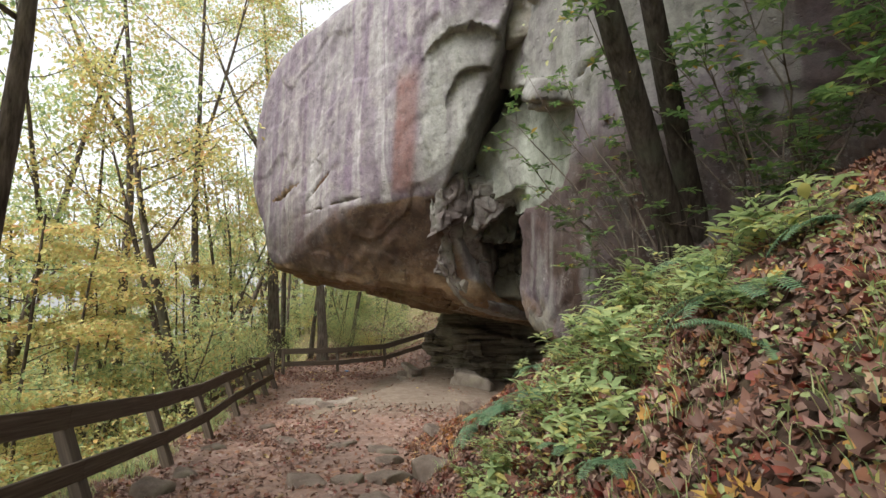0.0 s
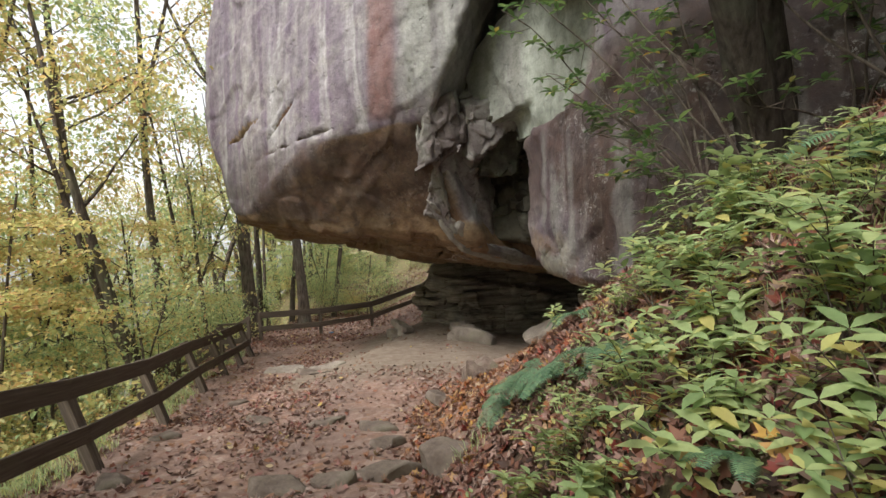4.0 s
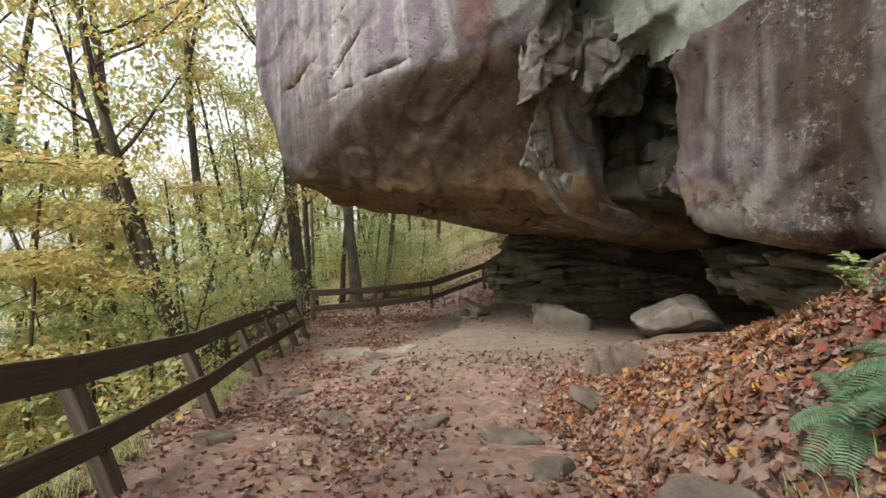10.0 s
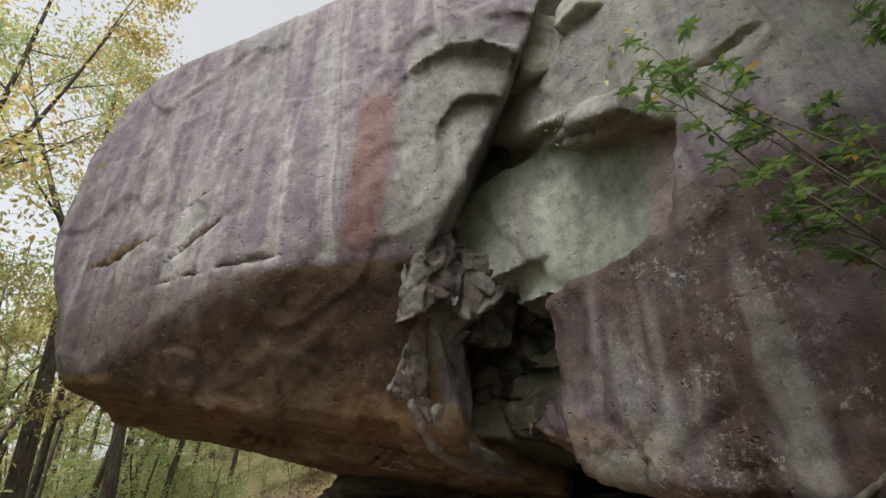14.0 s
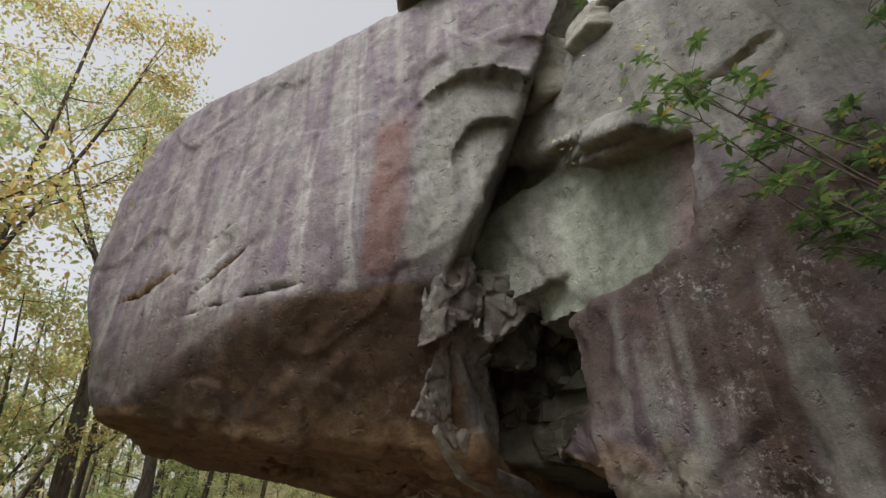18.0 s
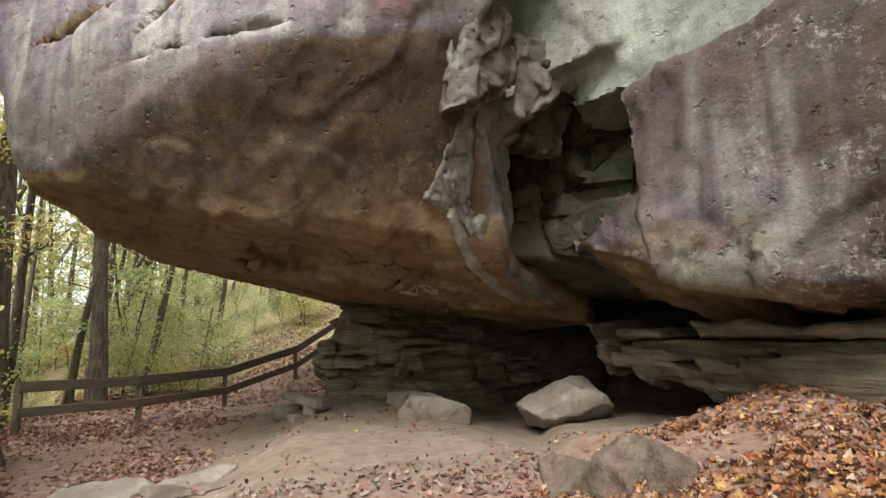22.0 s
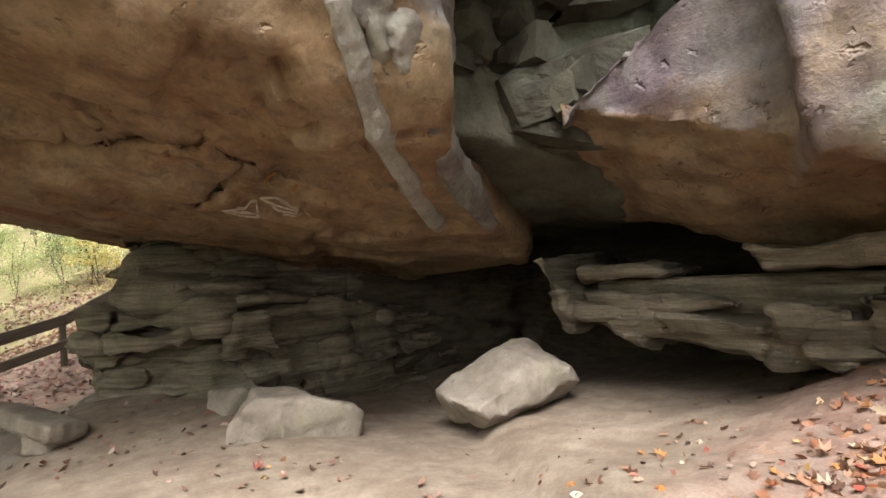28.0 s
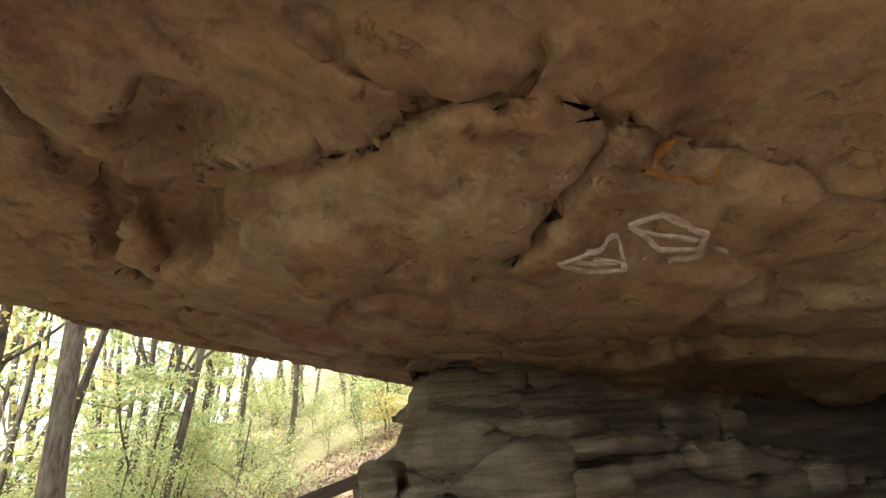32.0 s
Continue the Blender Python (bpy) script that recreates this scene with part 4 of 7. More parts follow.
    for ring, deep in ((HOLLOW_A, 0.3), (HOLLOW_B, 0.2)):
        mid = np.mean(ring, axis=0)
        walls = []
        for a, b in zip(ring, ring[1:] + ring[:1]):
            out = np.array([b[1] - a[1], a[0] - b[0], 0.25])
            out[:2] *= np.sign(np.dot(out[:2], np.array(a) - mid))
            walls.append((tuple(out), (*a, 1.8)))
        walls.append(((0.2, 0.066, 1.0), (0.5, 13.0, 1.5 + deep)))
        g = smax(g, -f.solid(walls, 0.06), 0.04)

    def bulge(v, n):
        below = smooth_step(-n[:, 2], 0.62, 0.85)
        along, z = 0.77 * v[:, 0] - 0.637 * v[:, 1], v[:, 2]
        ripple = np.stack([0.35 * (along + z), 2.2 * (z - 0.75 * along), 0.2 * v[:, 1]], 1)
        d = 0.09 * fbm(v * 0.45, 2, 11) + 0.018 * fbm(v * (1.6, 1.6, 1.1), 3, 21) + 0.005 * fbm(v * 6, 3, 31)
        d += below * (0.12 * flakes(v * (1, 1, 1.6), 0.36, 41, 0.02) + 0.05 * flakes(v, 0.8, 43, 0.03) - 0.1 * smooth_step(np.abs(fbm(v * 0.5, 3, 45)), 0.035, 0.0))
        d += (1 - below) * (0.05 * flakes(v * (1, 1, 0.7) + 0.4 * v[:, [2, 0, 1]], 0.3, 47, 0.02) + 0.014 * flakes(ripple, 1.0, 50, 0.03) + 0.012 * fbm(ripple, 3, 49))
        pit = fbm(v * 3.1, 2, 33)
        return d - 0.03 * smooth_step(pit, 0.75, 1.0)

    def masks(v, n):
        wob = fbm(v * 0.8, 3, 51)
        rubble = smooth_step(v[:, 0] + 0.35 * (v[:, 2] - 3) - 0.5 * (v[:, 1] - 12.2), -0.1, 0.25) * (1 - smooth_step(v[:, 2], 4.3, 4.7)) * (1 - smooth_step(v[:, 1], 14.4, 15.0)) * smooth_step(v[:, 0], -0.35, 0.1)
        pale_fin = 0.4 * rubble * smooth_step(v[:, 2], 1.6, 2.1)
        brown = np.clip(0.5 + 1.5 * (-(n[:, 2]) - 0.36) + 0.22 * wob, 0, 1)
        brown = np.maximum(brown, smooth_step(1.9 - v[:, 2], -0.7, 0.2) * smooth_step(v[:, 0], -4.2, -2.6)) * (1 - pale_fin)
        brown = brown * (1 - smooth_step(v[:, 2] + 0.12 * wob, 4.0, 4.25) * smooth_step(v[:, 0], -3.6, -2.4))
        s = v[:, 0] - 0.05 * v[:, 2]
        red = 1.0 * (smooth_step(s, -1.62, -1.45) * (1 - smooth_step(s, -1.1, -0.85))) * smooth_step(v[:, 2], 4.1, 4.4) * (1 - smooth_step(v[:, 2], 6.9, 7.6)) * (1 - smooth_step(brown, 0.45, 0.7))
        pale = 0.5 * (n[:, 2] < 0.3) * smooth_step(s, -0.95, -0.6) * smooth_step(v[:, 2], 4.3, 4.8) * (1 - smooth_step(v[:, 2], 7.6, 8.6))
        pale = np.maximum(pale, 0.55 * pale_fin)
        # Brown stain of the scoop, deepened by facing to paint its shade.
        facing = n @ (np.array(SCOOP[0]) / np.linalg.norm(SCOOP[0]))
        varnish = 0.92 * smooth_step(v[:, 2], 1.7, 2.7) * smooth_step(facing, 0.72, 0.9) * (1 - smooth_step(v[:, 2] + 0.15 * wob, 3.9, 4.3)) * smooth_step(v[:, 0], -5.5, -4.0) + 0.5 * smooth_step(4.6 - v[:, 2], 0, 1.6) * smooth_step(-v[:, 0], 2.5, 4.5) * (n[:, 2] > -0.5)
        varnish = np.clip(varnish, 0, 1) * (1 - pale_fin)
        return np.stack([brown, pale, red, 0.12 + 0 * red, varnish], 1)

    v, q, n = f.nets(g)
    v = v + n * bulge(v, n)[:, None]
    root = tagged(new("overhanging_boulder"), "huge purple-grey streaked sandstone boulder overhanging the trail, brown beneath", "boulder")
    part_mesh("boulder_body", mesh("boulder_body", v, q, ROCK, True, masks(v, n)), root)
    fins(root)
    paint_marks(v[n[:, 2] < -0.5])


CLIFF = ((-0.95, -0.3, 0.0), (2.04, 10.18, 3.0))


def build_cliff():
    f = Field((0.8, 5.2, -0.2), (12.5, 14.6, 11.4), 0.08)
    g = f.solid([CLIFF, ((-0.5, -0.86, 0.06), (3.1, 7.2, 3.0)), ((-0.25, -0.1, 1.0), (3.0, 9.0, 8.6)), ((-0.55, 0.8, -0.1), (1.55, 12.0, 3.0)),
                 ((-0.06, 0.06, -1), (1.9, 10.5, 0.8)), ((0, 1, 0), (0, 13.4, 3)), ((1, 0, 0), (12.2, 0, 0))], 0.22)
    low = smax(g, f.half((-0.3, 1, -0.1), (1.83, 11.12, 2)), 0.1)
    inner = f.solid([((-0.97, -0.15, -0.16), (2.2, 11.6, 2.2)), ((0, 1, 0), (0, 14.3, 0)), ((0, -1, 0), (0, 10.8, 0)), ((0, 0.52, 1), (2.2, 11.67, 2.28)), ((-0.35, 0.3, -1), (1.95, 11.5, 1.3)), ((1, 0, 0), (4.5, 0, 0))], 0.08)
    low = smin(low, inner, 0.08)
    g = smin(low, smax(g, f.half((0, 0, -1), (0, 0, 3.55)), 0.08), 0.05)
    slab = f.solid([((0.0, -0.46, 1), (2.0, 10.3, 5.95)), ((0.0, -0.12, -1), (1.8, 10.4, 3.52)), ((0, -1, -0.3), (0, 8.85, 4.6)), ((0.95, 0.3, 0), (2.36, 10.3, 4))], 0.07)
    g = smax(g, -slab, 0.04)
    lip = f.solid([((-0.95, -0.3, 0.5), (1.78, 10.1, 6.1)), ((0.0, 0.46, -1), (2.0, 10.3, 5.98)), ((0, -1, 0), (0, 8.95, 5.6)), ((0, 1, 0), (0, 10.9, 5.6)), ((0, -0.46, 1), (2.0, 10.3, 6.38)), ((1, 0, 0), (2.6, 0, 0))], 0.035)
    g = smin(g, lip, 0.06)
    lip2 = f.solid([((-0.95, -0.3, 0.3), (1.92, 10.1, 5.8)), ((0.0, 0.3, -1), (2.0, 9.9, 5.58)), ((0, -1, 0), (0, 9.05, 5.6)), ((0, 1, 0), (0, 10.3, 5.6)), ((0, -0.4, 1), (2.0, 10.0, 5.78)), ((1, 0, 0), (2.7, 0, 0))], 0.06)
    g = smin(g, lip2, 0.04)
    back = f.solid([((-0.72, -0.69, 0.06), (1.45, 11.8, 4.5)), ((0.15, -0.25, -1), (1.5, 11.7, 4.05)), ((0, 0, 1), (0, 0, 7.6)), ((0, 1, 0), (0, 13.4, 0)), ((1, 0, 0), (3.5, 0, 0))], 0.06)
    g = smin(g, back, 0.05)
    hole = f.solid([((1, 0.2, 0), (2.05, 11.7, 6.4)), ((-1, -0.2, 0), (1.2, 11.7, 6.4)), ((0, 1, 0), (1.7, 12.9, 6.4)), ((0.2, -0.5, 1), (1.7, 11.6, 6.85)), ((0.9, 0.2, -1), (1.5, 11.6, 5.95))], 0.15) + 0.07 * np.sin(5.3 * f.x + 3.1 * f.y) + 0.05 * np.sin(9.1 * f.x - 6.0 * f.z)
    g = smax(g, -hole, 0.08)
    notch = f.solid([((0.0, -0.25, 1), (1.9, 10.6, 1.75)), ((0, -1, -0.5), (0, 9.75, 1.3)), ((0.95, 0.3, 0.25), (2.02, 10.5, 1.3))], 0.05)
    g = smax(g, -notch, 0.04)
    for a, b, r in (((2.25, 9.15, 5.45), (3.1, 7.2, 6.0), 0.13), ((2.5, 8.6, 4.6), (3.0, 7.5, 4.5), 0.05), ((2.0, 10.2, 2.9), (2.35, 9.0, 2.5), 0.03)):
        g = smax(g, -f.capsule(a, b, r, 2.5), 0.03)

    def bulge(v, n):
        d = 0.09 * fbm(v * 0.5, 2, 61) + 0.02 * fbm(v * 1.7, 3, 71) + 0.004 * fbm(v * 6, 3, 81)
        inner = smooth_step(v[:, 1] + 0.3 * (v[:, 0] - 2), 10.75, 11.0) * (1 - smooth_step(v[:, 2], 3.5, 4.0))
        d += inner * (0.035 * flakes(v * (1, 1, 0.7), 0.9, 85, 0.04) + 0.015 * flakes(v, 2.0, 86, 0.06))
        foot = (1 - smooth_step(v[:, 2], 1.4, 2.2)) * (1 - inner)
        ripple = fbm(v * (1.2, 1.2, 6.0), 3, 87)
        return d + 0.055 * flakes(v + 0.3 * v[:, [2, 0, 1]], 0.4, 83, 0.025) + 0.018 * flakes(v, 1.1, 84, 0.03) + 0.08 * foot * flakes(v, 1.1, 88, 0.06) + 0.012 * ripple

    def masks(v, n):
        slab_zone = smooth_step(-side(v, CLIFF), 0.12, 0.24) * smooth_step(v[:, 2], 3.3, 3.55) * (1 - smooth_step(v[:, 2] - 0.46 * (v[:, 1] - 10.3), 5.95, 6.2)) * smooth_step(v[:, 1], 8.7, 9.0)
        redness = slab_zone * (1 - smooth_step(v[:, 1] + 0.25 * (v[:, 2] - 4), 9.3, 9.75)) * 0.7
        low_zone = 1 - smooth_step(v[:, 2], 2.6, 3.6)
        inner = smooth_step(v[:, 1] + 0.3 * (v[:, 0] - 2), 10.65, 11.0) * low_zone
        brown = np.clip(1.6 * (-n[:, 2] - 0.35) + 0.2 * fbm(v * 0.9, 3, 91), 0, 1) * (1 - slab_zone)
        streaks = low_zone * smooth_step(fbm(v * (3.4, 3.4, 0.16), 3, 93), 0.3, 0.55) * 0.5
        lich = smooth_step(10.6 - v[:, 1], 0, 1.2) * (1 - smooth_step(v[:, 2], 3.2, 4.2)) * np.clip(0.65 + 0.7 * fbm(v * 0.8, 2, 95), 0, 1)
        chips = (1 - smooth_step(v[:, 2], 1.25, 1.6)) * smooth_step(v[:, 1], 9.3, 9.7) * smooth_step(flakes(v, 1.1, 88, 0.06), 0.0, 0.15) * (1 - inner)
        runs = np.exp(-((v[:, 1] - 10.3 + 0.1 * (v[:, 2] - 3)) / 0.1) ** 2) * smooth_step(v[:, 2], 1.3, 2.0) * (1 - smooth_step(v[:, 2], 3.3, 3.6)) + np.exp(-((v[:, 1] - 9.8 + 0.08 * (v[:, 2] - 2)) / 0.13) ** 2) * smooth_step(v[:, 2], 0.9, 1.4) * (1 - smooth_step(v[:, 2], 2.4, 3.0))
        runs = 0.6 * runs * np.clip(0.7 + 0.8 * fbm(v * (5, 5, 0.8), 3, 99), 0, 1) * (1 - inner)
        streaks = np.maximum(np.maximum(streaks * (1 - inner), runs), np.maximum(0.6 * chips, 0.04 * low_zone * smooth_step(v[:, 1], 9.2, 10.0)))
        # Low cliff stain, plus shade painted over the whole right end.
        varnish = (1 - slab_zone) * (0.88 + 0.12 * smooth_step(10.3 - v[:, 1] + 0.5 * fbm(v * 0.8, 2, 97), 0.0, 1.4)) * (1 - 0.75 * streaks) * (1 - 0.9 * smooth_step(v[:, 2] + 0.35 * fbm(v * 0.7, 2, 96), 3.6, 4.6) * smooth_step(v[:, 1] + 0.4 * fbm(v * 0.6, 2, 94), 5.8, 7.0))
        tan = (1 - smooth_step(v[:, 2] + 0.3 * fbm(v * 0.9, 2, 92), 1.3, 2.3)) * smooth_step(v[:, 1], 8.8, 9.8)
        varnish, brown = varnish * (1 - 0.75 * tan), np.maximum(brown, 0.5 * tan)
        wall = smooth_step(v[:, 1], 10.9, 11.3) * smooth_step(v[:, 2], 3.7, 4.0) * (1 - smooth_step(v[:, 2], 7.0, 7.8))
        brown, varnish = brown * (1 - wall), varnish * (1 - wall)
        return np.stack([brown, np.maximum(np.maximum(slab_zone * (1 - redness), streaks), 0.8 * wall), redness * (1 - wall), lich, varnish], 1) + np.stack([0 * lich, 0.5 * smooth_step(v[:, 1], 6.0, 7.2) * smooth_step(v[:, 2] + 0.5 * fbm(v * (2, 2, 0.3), 3, 98), 4.4, 5.4) * (1 - slab_zone) * (1 - wall), 0 * lich, 0 * lich, 0 * lich], 1)

    rock_object("cliff_block", f, g, ROCK, bulge, "dark brown and purple cliff block with a pale green slab", "rock", masks)


def build_recess():
    f = Field((0.1, 12.0, 0.75), (9.5, 18.3, 9.8), 0.09)
    g = f.solid([((-0.25, -1, 0.1), (1.7, 13.5, 3.0)), ((0, 0.05, -1), (2, 14, 0.98)), ((0, 1, 0), (0, 18.0, 0)), ((1, 0, 0), (9.2, 0, 0)), ((0, 0, 1), (0, 0, 9.5)), ((-1, -0.3, 0), (0.7, 13.5, 2))], 0.15)
    under = f.half(*UNDER) + 0.3
    g = smax(g, under, 0.1)

    root = tagged(new("broken_recess"), "recess of broken angular grey-brown rock between two boulders", "rock")
    v, q, n = f.nets(g)
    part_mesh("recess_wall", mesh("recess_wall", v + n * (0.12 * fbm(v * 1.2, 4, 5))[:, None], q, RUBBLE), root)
    wall = [((-0.22, -1, -0.05), (1.4, 13.75, 2.6)), ((-1, 0, 0), (0.85, 13.8, 3)), ((1, 0, 0), (2.35, 13.8, 3)), ((0.1, 0.4, -1), (1.6, 13.9, 1.35)), ((0, 0, 1), (1.6, 13.8, 4.9)), ((0, 1, 0), (1.6, 14.25, 3))]
    flank = [((-0.75, -0.65, -0.05), (2.25, 13.1, 2.8)), ((1, 0, 0), (3.5, 13, 3)), ((0, 1, 0), (2.6, 14.4, 3)), ((0.1, 0.4, -1), (2.4, 13.2, 1.45)), ((0, 0, 1), (2.4, 13, 4.9)), ((0.3, -1, 0), (2.6, 11.7, 3))]
    roof = [((-0.2, -0.9, -0.4), (1.5, 12.95, 4.1)), ((-1, 0, 0), (0.6, 13, 4)), ((1, 0, 0), (3.2, 13, 4)), ((0, -0.4, -1), (1.5, 13.1, 3.55)), ((0, 0, 1), (1.5, 13, 5.2)), ((0, 1, 0), (1.5, 14.2, 4))]
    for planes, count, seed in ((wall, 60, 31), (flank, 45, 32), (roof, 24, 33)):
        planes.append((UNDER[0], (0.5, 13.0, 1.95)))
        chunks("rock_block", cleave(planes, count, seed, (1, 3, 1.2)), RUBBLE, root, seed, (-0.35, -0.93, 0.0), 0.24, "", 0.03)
    rng = np.random.default_rng(77)
    for k in range(70):
        x, z = rng.uniform(0.75, 2.75), rng.uniform(1.7, 4.4)
        y = 13.7 - 0.22 * (x - 1.4) - 0.9 * max(x - 2.0, 0) - 0.45 * max(z - 3.3, 0) + rng.uniform(-0.15, 0.12)
        size = rng.uniform(0.1, 0.27) * np.array([1.25, 0.9, 0.75])
        planes = [(tuple(w * np.eye(3)[a]), tuple(np.array([x, y, z]) + w * np.eye(3)[a] * size[a])) for a in range(3) for w in (1, -1)]
        for _ in range(9):
            n = rng.normal(0, 1, 3) * (1, 1, 1.3)
            n /= np.linalg.norm(n)
            planes.append((tuple(n), tuple(np.array([x, y, z]) + n * size * rng.uniform(0.75, 1.0))))
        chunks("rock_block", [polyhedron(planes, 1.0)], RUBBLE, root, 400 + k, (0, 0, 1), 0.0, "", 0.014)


def bedded(root, field, solid, beds, seed, width, depth, material, axis, worn=0.04, uneven=0.06):
    """Cuts a solid into beds, and each bed into blocks along the given axis, with recessed joints."""
    rng = np.random.default_rng(seed)
    v, q, n = largest(*field.nets(solid + 0.2))
    part_mesh("core", mesh("core", v, q, material), root)
    along = field.x * axis[0] + field.y * axis[1]
    lo, hi = float(along.min()), float(along.max())
    ph = rng.uniform(0, 6, 6)
    shared = 0.05 * np.sin(along * 1.1 + ph[0]) + 0.035 * np.sin(along * 2.6 + field.y * 1.3 + ph[1])
    for z0, z1 in zip(beds, beds[1:]):
        k0 = max(int((z0 - field.lo[2]) / field.step) - 5, 0)
        k1 = int((z1 - field.lo[2]) / field.step) + 6
        sub = Field((0, 0, 0), (1, 1, 1), 1.0)
        sub.step, sub.lo = field.step, field.lo + np.array([0, 0, k0 * field.step], np.float32)
        sub.x, sub.y, sub.z = field.x, field.y, field.z[:, :, k0:k1]
        ph = rng.uniform(0, 6, 4)
        part_of = solid[:, :, k0:k1] + depth * rng.uniform(-0.5, 0.5) + 0.05 * np.sin(along * 3.1 + ph[0]) + 0.04 * np.sin(along * 6.3 + ph[1])
        wave = shared + 0.015 * np.sin(along * 5.1 + ph[2])
        bed = smax(smax(part_of, sub.z - z1 - 0.004 + wave, worn), z0 - 0.004 + wave - sub.z, worn)
        at = lo + rng.uniform(0.1, width)
        start, slant = lo - 1, 0.0
        while start < hi:
            lean = rng.uniform(-0.5, 0.5)
            piece = smax(smax(bed + depth * 0.4 * rng.uniform(-1, 1), along + lean * (sub.z - z0) - at + 0.004, worn), start + 0.004 - along - slant * (sub.z - z0), worn)
            if (piece < 0).any():
                v, q, n = sub.nets(piece)
                if len(q) > 20:
                    v, q, n = largest(v, q, n)
                if len(q) > 170 and not (len(v) and (z0 > 0.5 and v[:, 0].max() < 0.1 or v[:, 0].max() < -0.3)):
                    flat = np.sqrt(np.maximum(1 - n[:, 2] ** 2, 0))
                    v = v + n * (uneven * fbm(v * 1.9, 4, seed) + flat * 0.05 * fbm(v * (1.5, 1.5, 9), 3, seed + 2))[:, None]
                    part_mesh("bed", mesh("bed", v, q, material), root)
            start, slant, at = at, lean, at + rng.uniform(0.35, 1.9) * width


def build_pedestal():
    f = Field((-1.4, 16.3, -1.75), (6.5, 20.9, 1.6), 0.055)
    g = f.solid([((-0.75, -0.66, 0), (-0.3, 17.95, 0)), ((0.12, -0.99, 0), (0.8, 17.3, 0)), ((-0.98, 0.2, 0), (-0.55, 18.7, 0)), ((-0.4, 0.9, 0), (0, 20.0, 0)), ((0, 1, 0), (0, 20.6, 0)), ((1, 0, 0), (6.2, 0, 0)), ((0, 0, 1), (0, 0, 1.4))], 0.4)
    g = g + 0.15 * smooth_step(f.z, 0.25, 0.7) + 0.95 * smooth_step(f.z + 0.2 * np.maximum(f.x, 0), 0.58, 0.74) * (1 - smooth_step(f.y - 0.1 * f.x, 17.9, 18.3)) - 0.14 * smooth_step(-f.z, 0.5, 1.0)
    root = tagged(new("rock_pedestal"), "pedestal of thin-bedded tan sandstone holding up the boulder", "rock")
    rng = np.random.default_rng(8)
    beds = [-1.7]
    while beds[-1] < 1.25:
        beds.append(beds[-1] + rng.choice([0.07, 0.12, 0.18, 0.3]))
    bedded(root, f, g, beds, 5, 0.85, 0.34, LAYERED, (0.98, -0.15), 0.06, 0.11)


def build_ledge():
    f = Field((3.0, 8.8, -1.1), (7.5, 14.7, 0.75), 0.055)
    g = f.solid([((-0.9, 0.15, -0.42), (3.8, 13.4, 0.25)), ((0.03, 0.0, 1), (4.0, 12.3, 0.38)), ((-0.1, 0.12, -1), (4.1, 13.5, -0.27)), ((-0.4, 0.9, -0.25), (4.0, 13.9, 0.2)), ((0, 1, 0), (0, 14.4, 0)), ((1, 0, 0), (7.2, 0, 0))], 0.12)
    root = tagged(new("rock_ledge"), "undercut ledge of layered tan sandstone over a low cave", "rock")
    bedded(root, f, g, [-1.05, -0.8, -0.66, -0.55, -0.46, -0.34, -0.27, -0.13, -0.05, 0.06, 0.12, 0.25, 0.33, 0.5], 25, 1.35, 0.5, LAYERED, (0.17, -0.985), 0.028, 0.07)
    f = Field((3.8, 8.0, 0.3), (7.0, 11.8, 1.15), 0.055)
    g = f.solid([((-0.9, 0.1, -0.3), (4.5, 10.8, 0.6)), ((0, 0, 1), (0, 0, 0.95)), ((0, 0.06, -1), (4.6, 10.8, 0.52)), ((-0.3, 0.95, -0.2), (4.6, 11.3, 0.6)), ((1, 0, 0), (6.8, 0, 0))], 0.1)
    root = tagged(new("rock_ledge"), "upper shelf of layered brown sandstone beneath the cliff block", "rock")
    bedded(root, f, g, [0.4, 0.5, 0.58, 0.66, 0.8], 27, 1.3, 0.4, LAYERED, (0.1, -0.99), 0.028, 0.07)


def build_cave_wall():
    f = Field((3.2, 6.0, -1.8), (13.0, 21.0, 4.0), 0.13)
    g = f.solid([((-0.3, -0.95, 0), (5.5, 17.6, 0)), ((0, 1, 0), (0, 20.6, 0)), ((1, 0, 0), (12.6, 0, 0)), ((0, 0, 1), (0, 0, 3.7))], 0.3)
    h = f.solid([((-1, 0.1, 0), (6.9, 14, 0)), ((1, 0, 0), (12.6, 0, 0)), ((0, 0, 1), (0, 0, 3.7))], 0.3)
    rock_object("cave_wall", f, smin(g, h, 0.3), CAVE_SHADE, lambda v, n: layered(v, 45, 0.25, 0.35) + 0.05 * fbm(v * 2, 3, 3), "layered rock at the back of the low cave, coloured dark for shade", "rock", kind="structure")


